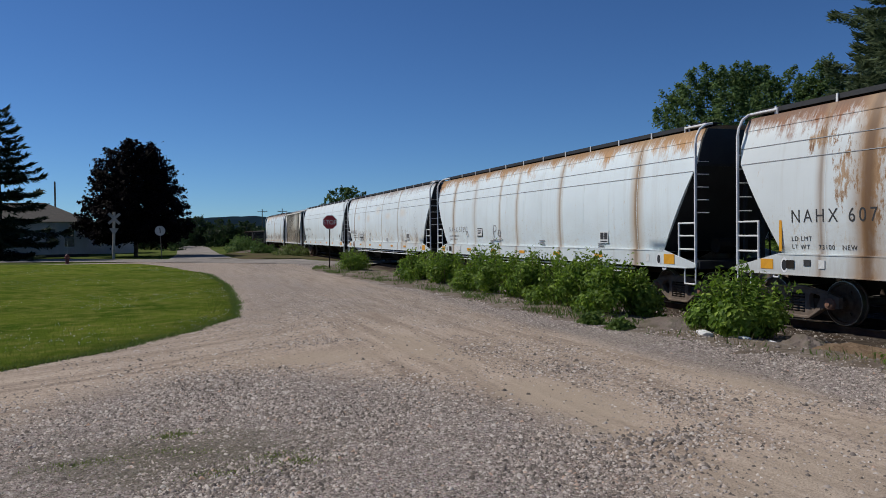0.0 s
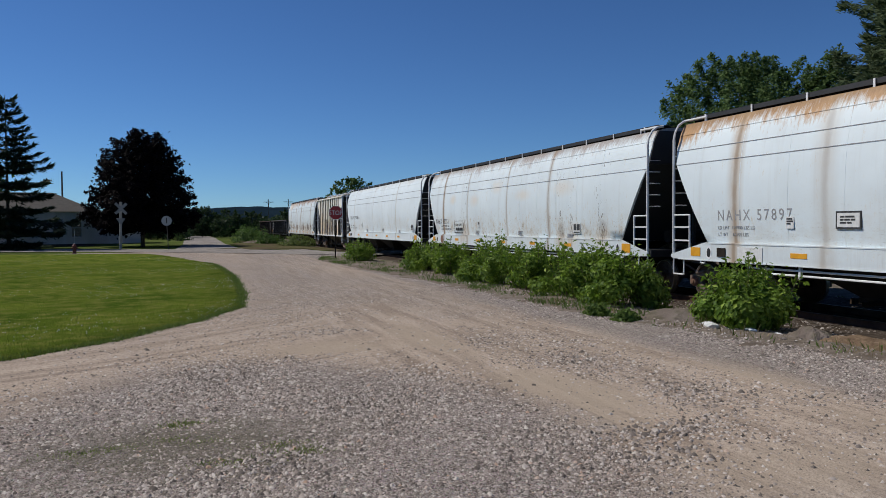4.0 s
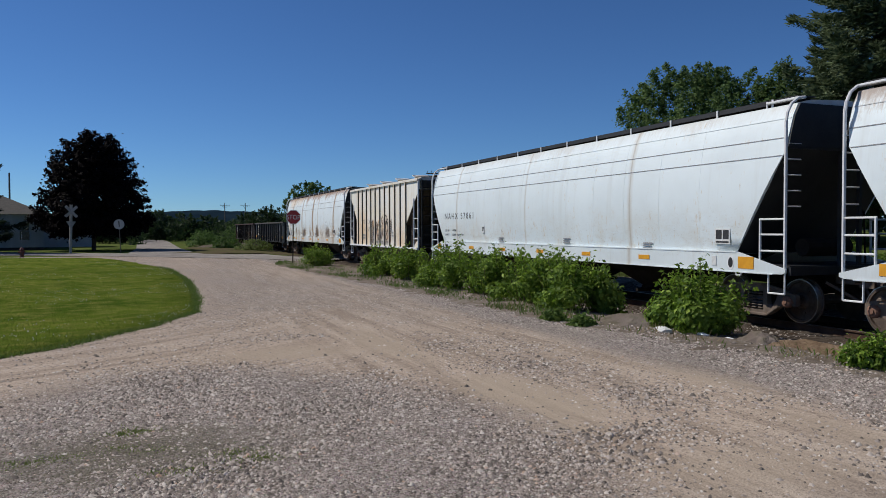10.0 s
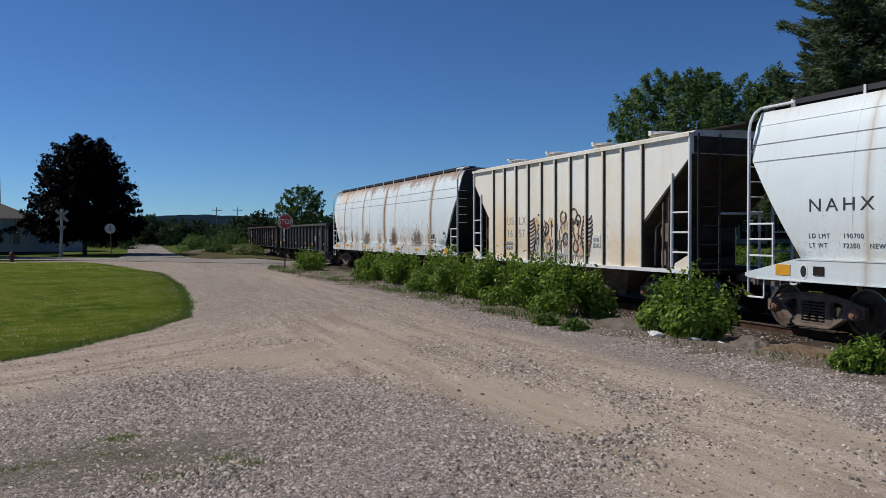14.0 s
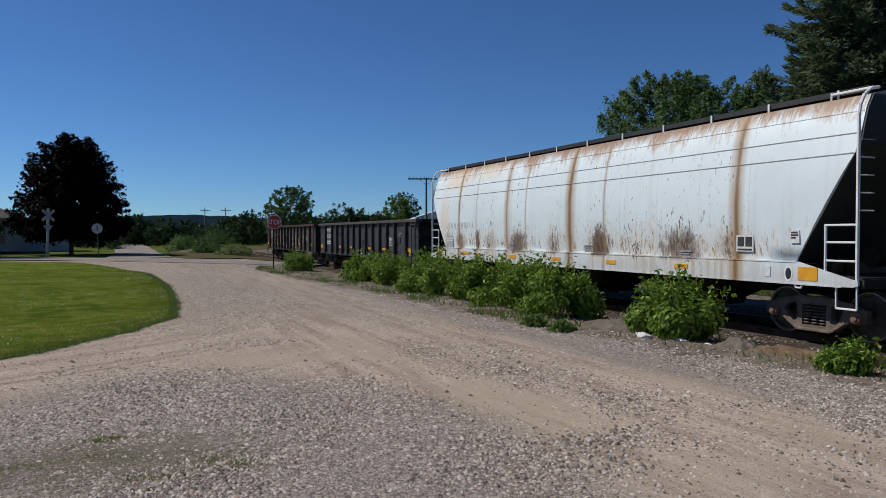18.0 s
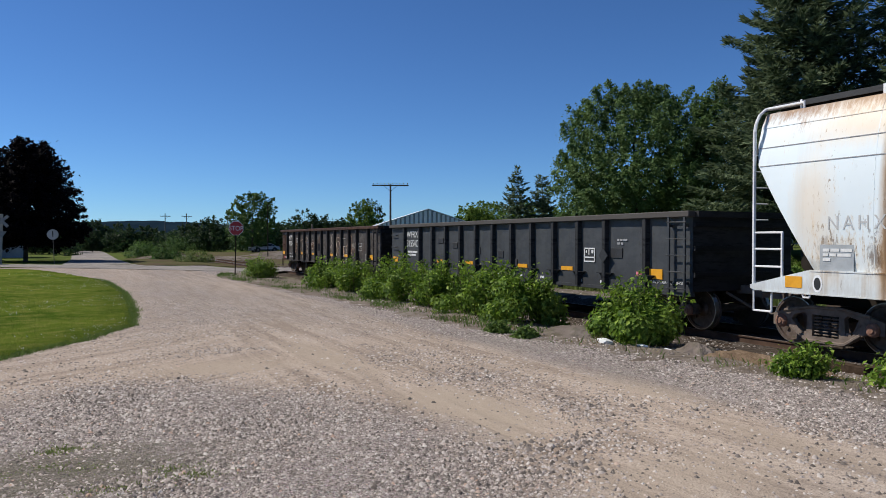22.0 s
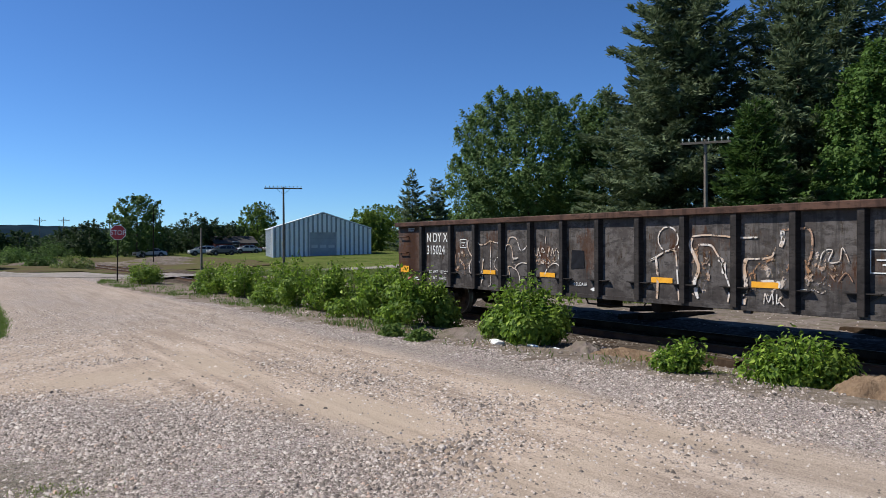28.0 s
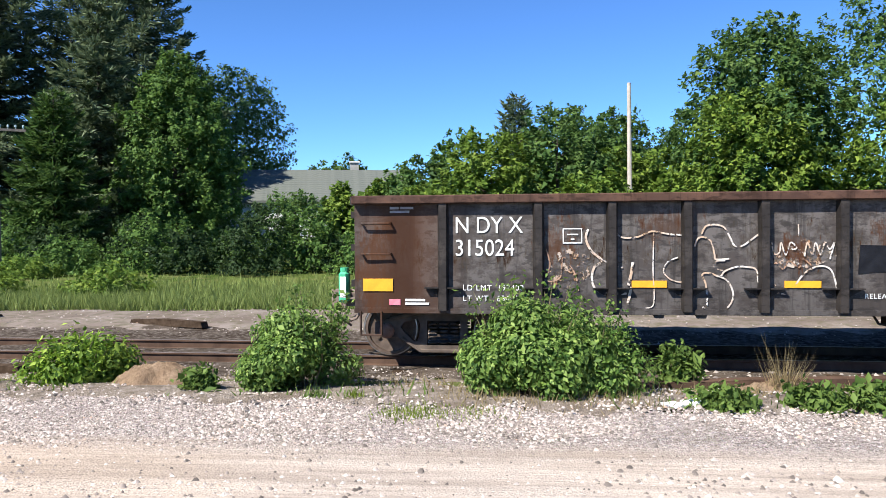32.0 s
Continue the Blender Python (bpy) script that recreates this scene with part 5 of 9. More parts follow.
def flowing(pts, n=5):
    """Rounds a line of points off into a curve that passes through them."""
    q = [Vector((0, a, b)) for a, b in pts]
    q = [q[0]] + q + [q[-1]]
    out = []
    for k in range(1, len(q) - 2):
        for j in range(n):
            t = j / n
            v = 0.5 * ((2 * q[k]) + (q[k + 1] - q[k - 1]) * t + (2 * q[k - 1] - 5 * q[k] + 4 * q[k + 1] - q[k + 2]) * t * t + (3 * q[k] - q[k - 1] - 3 * q[k + 1] + q[k + 2]) * t ** 3)
            out.append((v.y, v.z))
    return out + [(q[-1].y, q[-1].z)]


def winged_scrawl(car, x):
    """A wide spray-painted emblem: orange fills under dark curls, with a row of hooked feathers down either side."""
    r = random.Random(61)
    for cy, cz, w, h, mat in ((1.22, 2.15, 0.42, 0.5, "tan_paint"), (0.52, 1.62, 0.34, 0.5, "tan_paint"), (0.35, 2.2, 0.3, 0.35, "tan_paint"), (-0.38, 2.12, 0.4, 0.6, "tan_paint"), (-0.55, 1.55, 0.36, 0.7, "pale_paint"), (-1.15, 1.6, 0.42, 0.9, "tan_paint"), (1.2, 1.5, 0.4, 0.6, "pale_paint"), (0.0, 1.2, 1.3, 0.22, "pale_paint")):
        n = 22
        bm = bmesh.new()
        slab(bm, [(0, cy + w * (1 + r.uniform(-0.35, 0.1)) * math.cos(2 * math.pi * k / n) * 0.6, cz + h * (1 + r.uniform(-0.35, 0.1)) * math.sin(2 * math.pi * k / n) * 0.5) for k in range(n)], (-0.001, 0, 0))
        part("graffiti_fill", bm, MAT[mat], car, "faded spray-paint fill", (x - r.uniform(0, 0.0012), 0, 0))
    strokes = []
    for side, y0 in ((1, 1.38), (-1, -1.45)):
        for k in range(10):
            z = 2.32 - 0.115 * k
            reach = 0.22 + 0.10 * math.sin(0.35 * k + 0.6)
            strokes.append(([(y0 - side * 0.10, z + 0.02), (y0 + side * reach * 0.5, z - 0.07), (y0 + side * reach, z - 0.03), (y0 + side * (reach + 0.05), z + 0.05)], 0.042, "d"))
        strokes.append(([(y0 - side * 0.02, 2.36), (y0 - side * 0.16, 1.9), (y0 - side * 0.08, 1.45), (y0 + side * 0.05, 1.15)], 0.05, "d"))
    for cy, cz, q in ((1.05, 2.28, 0.14), (0.62, 2.02, 0.15), (0.18, 2.22, 0.12), (-0.35, 2.34, 0.15), (-0.90, 2.36, 0.18), (-1.12, 2.25, 0.12), (0.45, 1.45, 0.12), (-0.48, 1.72, 0.14), (-1.0, 1.5, 0.13), (1.05, 1.6, 0.13)):
        a0 = r.uniform(0, 360)
        strokes.append((arc(cy, cz, q, q * 1.15, a0, a0 + r.uniform(220, 330)), r.uniform(0.035, 0.06), "d"))
    for k in range(60):
        cy, cz = -1.15 + 2.3 * (k % 17) / 16 + r.uniform(-0.05, 0.05), r.uniform(1.35, 2.2)
        tall, bow = r.uniform(0.16, 0.40), r.uniform(-0.13, 0.13)
        strokes.append(([(cy, cz + tall / 2), (cy + bow, cz), (cy + bow * 0.2, cz - tall / 2)], r.uniform(0.02, 0.042), "d" if r.random() < 0.6 else "g"))
    for k in range(24):
        cy = 1.55 - 3.0 * k / 23
        strokes.append((arc(cy, 1.19, 0.06, r.uniform(0.07, 0.13), r.uniform(-60, 40), r.uniform(170, 300), 8), 0.024, "g"))
    for k, (pts, w, c) in enumerate(strokes):
        bm = bmesh.new()
        ribbon(bm, pts if len(pts) > 6 else flowing(pts, 4), w)
        part("graffiti", bm, MAT["rust_paint"] if c == "d" else MAT["grey_paint"], car, "dark curling spray-paint stroke" if c == "d" else "grey spray-paint stroke", (x - 0.003 - 0.0012 * (k % 3), 0, 0))


MAT["pale_paint"] = plain("pale grey spray paint", (0.50, 0.48, 0.46), 0.75)
MAT["grey_paint"] = plain("grey spray paint", (0.26, 0.26, 0.27), 0.75)
MAT["patch_dark"] = surface("blue-black patch paint", (0.006, 0.007, 0.010), (0.016, 0.018, 0.024), 6, 50, 0.8, spec=0.1)
MAT["patch_grey"] = surface("grey repaint", (0.30, 0.33, 0.35), (0.42, 0.45, 0.47), 4, 40, 0.6)
def worn_spray(name, tone, rusty, hold):
    """Spray paint that has flaked: holes show the car's own paint."""
    m, nt, b = tree_of(name)
    p = coords(nt)
    n1, n2 = noise_of(nt, p, 7.0, 6, 0.7), noise_of(nt, p, 2.2, 3)
    nt.links.new(mix(nt, grey(nt, n2, 0.42, 0.6), tone, rusty), b.inputs["Base Color"])
    nt.links.new(grey(nt, n1, hold - 0.03, hold + 0.03), b.inputs["Alpha"])
    b.inputs["Roughness"].default_value = 0.75
    return m


MAT["spray_white"] = worn_spray("flaking white spray paint", (0.56, 0.53, 0.50), (0.42, 0.30, 0.21), 0.455)
MAT["rust_paint"] = worn_spray("dark spray paint", (0.03, 0.027, 0.027), (0.16, 0.09, 0.06), 0.38)
MAT["tan_paint"] = worn_spray("faded orange spray paint", (0.66, 0.42, 0.22), (0.55, 0.47, 0.38), 0.45)
MAT["spray_fill"] = worn_spray("flaking tan spray fill", (0.40, 0.34, 0.29), (0.26, 0.14, 0.07), 0.57)
MAT["spray_brown"] = worn_spray("faded brown spray paint", (0.24, 0.14, 0.09), (0.34, 0.22, 0.15), 0.49)

# ---- gondola ----
GON = 16.25


def gondola_posts():
    e, w, p = 1.36, 1.42, (GON - 2 * (1.36 + 1.42)) / 10
    y = GON / 2 - e
    out = [y, y - w]
    for _ in range(10):
        out.append(out[-1] - p)
    out.append(out[-1] - w)
    return out


POSTS = gondola_posts()


def post_mesh(bm):
    slab(bm, [(-0.115, -0.055, 0.80), (-0.115, 0.055, 0.80), (0.0, 0.085, 0.80), (0.0, -0.085, 0.80)], (0, 0, 1.64))
    slab(bm, [(-0.10, -0.28, 1.13), (-0.10, 0.28, 1.13), (-0.02, 0.28, 1.13), (-0.02, -0.28, 1.13)], (0, 0, 0.018))
    for s in (-1, 1):
        slab(bm, [(-0.02, s * 0.09, 1.02), (-0.02, s * 0.27, 1.13), (-0.02, s * 0.09, 1.13)], (-0.015, 0, 0))


def gondola(label, paint, chord_paint, rng, post_end_paint=None):
    h = GON / 2
    car = thing("gondola_car", label, "gondola car", group="cars of the train")
    top, bot, px = 2.50, 0.80, -1.46
    post_end_paint = post_end_paint or paint
    bm = bmesh.new()
    bx(bm, px, -h, bot, px + 0.02, h, top)
    bx(bm, -px - 0.02, -h, bot, -px, h, top)
    wall = part("side_wall", bm, paint, car)
    # panels, each a little dented
    ys = [h] + POSTS + [-h]
    for k, (a, b) in enumerate(zip(ys, ys[1:])):
        bm = bmesh.new()
        n, m_ = 6, 6
        g = [[None] * (m_ + 1) for _ in range(n + 1)]
        for i in range(n + 1):
            for j in range(m_ + 1):
                u, v = i / n, j / m_
                bulge = math.sin(math.pi * u) * math.sin(math.pi * v)
                d = bulge * 0.034 * rng.uniform(-0.2, 1.0)
                g[i][j] = bm.verts.new((px - 0.006 + d * 0.7, a + (b - a) * u, bot + 0.012 + (top - bot - 0.1) * v))
        for i in range(n):
            for j in range(m_):
                bm.faces.new((g[i][j], g[i + 1][j], g[i + 1][j + 1], g[i][j + 1])).smooth = True
        part("side_panel", bm, paint, car)
    for y in POSTS:
        stored("side_post", "gonpost", post_mesh, post_end_paint, car, loc=(px, y, 0))
        stored("far_post", "gonpost2", lambda bm: bx(bm, 0, -0.06, 0.8, 0.11, 0.06, 2.44), paint, car, loc=(-px, y, 0))
    for s in (-1, 1):
        stored("top_chord", ("gonchord", s), lambda bm: bx(bm, s * 1.40, -h - 0.02, top - 0.10, s * 1.60, h + 0.02, top + 0.03, 0.015), chord_paint, car, "rusty top chord")
        stored("bottom_chord", ("gonbot", s), lambda bm: bx(bm, s * 1.40, -h, bot - 0.045, s * 1.51, h, bot + 0.03), paint, car)
        # End walls take the darker post colour to stand for their shade.
        stored("end_wall", ("gonend", s), lambda bm: bx(bm, -1.45, s * h - s * 0.08, 0.85, 1.45, s * h, top), post_end_paint, car)
        for z in (1.15, 1.7, 2.2):
            stored("end_rib", ("gonendrib", s), lambda bm: bx(bm, -1.45, s * h, 0, 1.45, s * (h + 0.06), 0.1), post_end_paint, car, loc=(0, 0, z))
        stored("end_cap", ("gonendcap", s), lambda bm: bx(bm, -1.39, s * h - s * 0.1, top - 0.1, 1.39, s * (h + 0.09), top + 0.028), post_end_paint, car)
    stored("floor", "gonfloor", lambda bm: bx(bm, -1.42, -h + 0.05, 0.98, 1.42, h - 0.05, 1.04), MAT["steel_dark"], car)
    stored("center_sill", "goncenter", lambda bm: (bx(bm, -0.22, -h + 0.1, 0.62, 0.22, h - 0.1, 0.97), [bx(bm, -1.4, y - 0.06, 0.78, 1.4, y + 0.06, 0.97) for y in POSTS]), MAT["steel_dark"], car)
    # ladder at the leading corner, grab irons at the trailing one
    y0 = -h + 0.12
    def ladder(bm):
        for y in (y0, y0 + 0.46):
            bx(bm, px - 0.13, y - 0.025, 0.72, px - 0.09, y + 0.025, top - 0.05)
        for z in (0.9, 1.25, 1.6, 1.95, 2.3):
            tube(bm, (px - 0.12, y0 - 0.05, z), (px - 0.12, y0 + 0.52, z), 0.016, 5)
        for z in (1.0, 2.2):
            for y in (y0, y0 + 0.46):
                bx(bm, px - 0.11, y - 0.02, z, px, y + 0.02, z + 0.05)
        pipe(bm, [(px - 0.11, y0 + 0.02, 0.75), (px - 0.11, y0 + 0.02, 0.42), (px - 0.11, y0 + 0.42, 0.42), (px - 0.11, y0 + 0.42, 0.75)], 0.018)
    stored("ladder", "gonladder", ladder, paint, car)
    for z in (1.66, 2.12):
        stored("grab_iron", ("gongrab", z), lambda bm: pipe(bm, [(px, h - 0.12, z), (px - 0.09, h - 0.12, z - 0.01), (px - 0.09, h - 0.56, z - 0.01), (px, h - 0.56, z)], 0.017), paint, car)
    stored("corner_step", "gonstep", lambda bm: pipe(bm, [(px - 0.05, h - 0.1, 0.78), (px - 0.05, h - 0.1, 0.42), (px - 0.05, h - 0.42, 0.42), (px - 0.05, h - 0.42, 0.78)], 0.018), paint, car)
    stored("brake_rigging", "gonrig", lambda bm: (tube(bm, (-1.15, -1.2, 0.66), (-0.6, -1.2, 0.66), 0.13, 10), pipe(bm, [(-1.3, 0.6, 0.78), (-1.3, 0.5, 0.62), (-1.3, -1.0, 0.62), (-1.3, -1.1, 0.78)], 0.018), bx(bm, -1.25, -0.1, 0.56, -0.9, 0.3, 0.78)), MAT["steel_dark"], car, "brake cylinder and release rod")
    for yy in (3.6, 3.0, -3.4):
        stored("lading_anchor", "gonanchor", lambda bm: slab(bm, [(px - 0.01, -0.06, 0.70), (px - 0.01, 0.06, 0.70), (px - 0.01, 0.09, 0.78), (px - 0.01, -0.09, 0.78)], (0.08, 0, 0)), paint, car, loc=(0, yy, 0))
    truck(car, -h + 1.32, "truck_dark")
    truck(car, h - 1.32, "truck_dark")
    couplers(car, h)
    X = px - 0.014
    tag("reflector", car, MAT["yellow"], X, h - 0.36, 1.18, 0.46, 0.19, "large yellow reflective panel")
    tag("reflector", car, MAT["yellow"], X, -h + 1.1, 1.18, 0.46, 0.22, "large yellow reflective panel")
    for k in (3, 5, 8, 10):
        tag("reflector", car, MAT["yellow"], X, (POSTS[k - 1] + POSTS[k]) / 2, 1.20, 0.5, 0.10, "small yellow reflective strip")
    return car, X


def build_train():
    """Cars in order from the front; each with the place of its middle along the train."""
    white = (0.70, 0.785, 0.82)
    cars = []
    A = hopper("rust-streaked pale grey covered hopper car", car_paint("badly rusted grey paint", (0.64, 0.695, 0.71), GRIME, (0.24, 0.095, 0.034), [(5.95, 0.42, 1.0), (7.0, 0.15, 0.5), (2, 0.4, 0.8), (-3, 0.3, 0.6)], 1.0, 0.45, 0.5, None, 9.1, dust=0.5, smears=((7.1, 3.6, 0.4, 0.25, 0.85), (6.5, 2.9, 0.3, 0.6, 0.85), (5.9, 2.9, 0.4, 1.0, 0.9), (4.6, 3.6, 0.9, 0.4, 0.85), (3.0, 3.2, 1.2, 0.5, 0.7))), "black_mark", "NAHX 607", 7.73, 0.36, number_z=2.02, small=False)
    shell_letter("LD LMT", 0.13, 7.73, 1.66, MAT["black_mark"], A, "black load limit stencil", 1.0, 1.2)
    shell_letter("LT WT    73100   NEW", 0.13, 7.73, 1.50, MAT["black_mark"], A, "black light weight stencil", 1.0, 1.2)
    tag("yellow_strip", A, MAT["yellow"], -shell_x(1.75) - 0.016, 8.0, 1.76, 0.07, 0.62, "faded yellow upright strip")
    tag("routing_box", A, MAT["steel_dark"], -1.586, 7.72, 1.2, 0.2, 0.16, "dark routing card box")
    tag("placard", A, MAT["black_mark"], -1.584, 7.3, 1.24, 0.16, 0.12)
    tag("placard", A, MAT["white_mark"], -1.584, 6.95, 1.22, 0.14, 0.16)
    cars.append((A, 13.68 - HOP / 2))
    B = hopper("pale grey covered hopper car with brown rust runs", car_paint("grey paint with rusty roof edge", white, GRIME, (0.42, 0.215, 0.062), [(-6.87, 0.32, 0.75), (-2.63, 0.22, 0.5), (0.56, 0.16, 0.5), (2.08, 0.16, 0.45), (4.6, 0.32, 0.3), (7.05, 0.26, 0.6)], 0.62, 0.25, 0.1, None, 1.7, dust=0.4), "grey_mark", "NAHX 57897", 7.61, 0.33, None, True, number_z=1.92, plate_y=-5.26, box_y=5.45, small=False)
    shell_letter("LD LMT  197900 LBS LD", 0.11, 7.61, 1.72, MAT["grey_mark"], B, "faded load limit stencil", 0.95, 1.1)
    shell_letter("LT WT    65100 LBS", 0.11, 7.61, 1.57, MAT["grey_mark"], B, "faded light weight stencil", 0.95, 1.1)
    tag("notice_plate", B, MAT["black_mark"], -shell_x(1.9) - 0.010, 4.05, 1.90, 0.56, 0.33, "white notice with a black border")
    tag("notice_field", B, MAT["white_mark"], -shell_x(1.9) - 0.014, 4.05, 1.90, 0.49, 0.26)
    bars(B, -shell_x(1.9) - 0.018, 4.23, 1.98, [[0.1, 0.2], [0.08, 0.12, 0.1], [0.14, 0.1]], 0.035, MAT["black_mark"])
    tag("repaint_patch", B, MAT["white_mark"], -1.581, HOP / 2 - 2.75, 1.17, 0.74, 0.32, "fresh white repainted patch")
    tag("routing_box", B, MAT["steel_dark"], -1.586, HOP / 2 - 1.85, 1.2, 0.28, 0.2, "dark routing card box")
    for pts in ([(2.62, 2.18), (2.66, 1.9), (2.58, 1.66)], [(2.62, 2.15), (2.40, 2.12), (2.45, 1.95), (2.62, 1.93)], [(2.2, 1.98), (2.02, 1.94), (2.05, 1.78), (2.22, 1.80), (2.18, 1.99)], [(2.7, 1.64), (2.3, 1.60), (1.85, 1.66)]):
        bm = bmesh.new()
        ribbon(bm, flowing(pts, 4), 0.035)
        part("graffiti", bm, MAT["grey_mark"], B, "faint grey paint-stick scrawl", (-shell_x(1.9) - 0.012, 0, 0))
    cars.append((B, 24.29))

    def shop(car):
        x = -shell_x(1.75) - 0.014
        letter("HOME SHOP", 0.14, (x, 5.42, 1.80), MAT["black_mark"], car, "black spray-stencilled words", 1.0, 1.1)
        bars(car, x, 5.36, 1.72, [[0.16, 0.22, 0.3]], 0.12, MAT["black_mark"])
        bm = bmesh.new()
        ribbon(bm, [(5.52, 2.02), (4.45, 2.02), (4.45, 1.50), (5.52, 1.50), (5.52, 2.02)], 0.035)
        part("stencil_frame", bm, MAT["black_mark"], car, "black painted frame", (x, 0, 0))
        stored("rusty_cover", "rustcover", lambda bm: lathe(bm, [(-1.60, 0.17), (-1.575, 0.19)], "X", 18), MAT["bearing"], car, "round rusty cover plate", (0, 7.16, 1.19))
        stored("cover_rim", "rustcoverrim", lambda bm: lathe(bm, [(-1.582, 0.235), (-1.574, 0.235)], "X", 18), MAT["faint_mark"], car, "pale rim of the cover", (0, 7.16, 1.19))
    C = hopper("white covered hopper car with dark runs, scuffs and rust spots", car_paint("scuffed white paint", white, GRIME, (0.24, 0.12, 0.055), [(6.99, 0.17, 0.9), (3.9, 0.12, 0.5), (-0.2, 0.1, 0.45), (-3.63, 0.14, 0.5)], 0.35, 0.25, 0.75, None, 4.2, spots=((-4.47, 0.4, 0.4), (-5.23, 0.4, 0), (-7.0, 0.5, 0.3), (4.3, 0.7, 0)), dust=0.6, stains=((3.1, 2.85, 0.6, 0.3, 0.3), (5.7, 2.95, 0.5, 0.25, 0.3), (0.8, 3.3, 0.6, 0.3, 0.25), (-1.6, 2.9, 0.8, 0.25, 0.25), (-4.6, 3.0, 0.8, 0.3, 0.25))), "black_mark", "NAHX 60553", 8.1, 0.33, shop, True, number_z=1.9, plate_y=-5.53, box_y=2.6, small=False, squeeze=0.72)
    shell_letter("LD LMT  190000    LD", 0.10, 7.35, 1.76, MAT["black_mark"], C, "black load limit stencil", 1.0, 1.1)
    shell_letter("LT WT   73700   NEW 12-90", 0.10, 7.35, 1.62, MAT["black_mark"], C, "black light weight stencil", 1.0, 1.1)
    cars.append((C, 43.9))
    D = hopper("clean white covered hopper car with faint streaks", car_paint("clean white paint", (0.72, 0.805, 0.84), (0.36, 0.31, 0.24), (0.40, 0.26, 0.13), [(6.6, 0.12, 0.3), (-4.4, 0.12, 0.35), (1.1, 0.08, 0.25)], 0.12, 0.2, 0.35, None, 6.4, dust=0.5), "black_mark", "NAHX 57861", 7.80, 0.33, number_z=2.27, plate_y=-7.61, box_y=4.2, small=False, squeeze=1.15)
    shell_letter("LD LMT      190700", 0.12, 7.80, 1.79, MAT["black_mark"], D, "black load limit stencil", 0.95, 1.2)
    shell_letter("LT WT       72300    NEW 7-87", 0.12, 7.80, 1.62, MAT["black_mark"], D, "black light weight stencil", 0.95, 1.2)
    tag("routing_box", D, MAT["steel_dark"], -1.586, HOP / 2 - 1.75, 1.2, 0.22, 0.16, "dark routing card box")
    cars.append((D, 63.68))
    cars.append((ribbed_hopper(), (74.6 + 85.95) / 2))
    F = hopper("white covered hopper car with heavy rust patches and drips", car_paint("white paint with rust patches", white, GRIME, (0.33, 0.155, 0.05), [(6.7, 0.12, 0.85), (5.3, 0.05, 0.4), (3.09, 0.2, 0.65), (1.9, 0.06, 0.5), (-0.52, 0.26, 1.0), (-2.1, 0.08, 0.55), (-6.57, 0.2, 0.9)], 0.5, 0.45, 0.9, None, 12.9, stains=((7.0, 3.9, 1.5, 0.5, 0.5), (8.0, 2.5, 0.5, 1.1, 0.4), (4.6, 4.0, 1.5, 0.4, 0.35)), spots=((7.7, 0.45, 0.5), (6.65, 0.6, 0.8), (5.2, 0.35, 1.0), (4.3, 0.7, 0.3), (2.35, 0.9, 0.9), (0.34, 0.6, 0.4), (-1.89, 0.9, 1.0), (-3.3, 0.8, 0), (-4.93, 1.3, 0.8), (-6.4, 0.8, 0.4))), "faint_mark", "NAHX 60714", 7.72, 0.33, small=False, number_z=2.1, plate_y=-6.8, box_y=-8.0)
    tag("repaint_patch", F, MAT["patch_grey"], -shell_x(1.6) - 0.012, 7.55, 1.62, 0.62, 0.46, "grey repainted patch behind the load figures")
    bars(F, -shell_x(1.6) - 0.022, 7.8, 1.78, [[0.12, 0.16, 0.2], [0.1, 0.12, 0.24], [0.14]], 0.05, MAT["white_mark"])
    tag("reflector", F, MAT["yellow"], -1.584, 6.1, 1.24, 0.62, 0.10, "scuffed yellow reflective strip")
    cars.append((F, 96.6))
    r = random.Random(3)
    gp = car_paint("faded charcoal paint", (0.043, 0.047, 0.052), (0.026, 0.024, 0.022), (0.055, 0.032, 0.022), [], 0.0, 0.35, 0.35, (0.050, 0.053, 0.058), 2.2, rough=0.45, mottle=(0.058, 0.062, 0.066), scuffs=0.22)
    gpost = car_paint("near-black paint of posts and shaded ends", (0.024, 0.025, 0.027), (0.016, 0.015, 0.014), (0.05, 0.03, 0.02), [], 0.0, 0.3, 0.3, None, 5.1, mottle=(0.036, 0.037, 0.039))
    G, X = gondola("charcoal gondola car with white lettering and dented side panels", gp, car_paint("grey brown chord paint", (0.085, 0.078, 0.072), (0.05, 0.04, 0.035), (0.12, 0.06, 0.03), [], 0.2, 0.2, 0.0, None, 1.2), r, gpost)
    yl = POSTS[0] - 0.12
    letter("WFRX", 0.36, (X, yl, 2.02), MAT["white_mark"], G, "white stencilled reporting mark", 1.0, 1.0)
    letter("31554C", 0.36, (X, yl, 1.68), MAT["white_mark"], G, "white stencilled car number", 0.92, 1.0)
    bars(G, X, yl - 0.1, 1.52, [[0.2, 0.2, 0.4], [0.14, 0.16, 0.36]], 0.07, MAT["white_mark"])
    letter("2 INCH TREAD  CC  SHOES", 0.085, (X, POSTS[12] - 0.12, 0.98), MAT["white_mark"], G, "white stencilled words", 1.0, 1.0)
    tag("box_field", G, MAT["steel_black"], X + 0.002, (POSTS[10] + POSTS[11]) / 2 + 0.12, 1.56, 0.4, 0.32, "black painted field of the box mark")
    box_mark(G, X - 0.004, (POSTS[10] + POSTS[11]) / 2 + 0.12, 1.56, 0.4, 0.32, True)
    for k, yy in enumerate((6.9, 2.2, -0.2, -1.5, -2.6, -4.3, -5.2)):
        tag("white_patch", G, MAT["white_mark"], X, yy, 0.92, 0.18, 0.07)
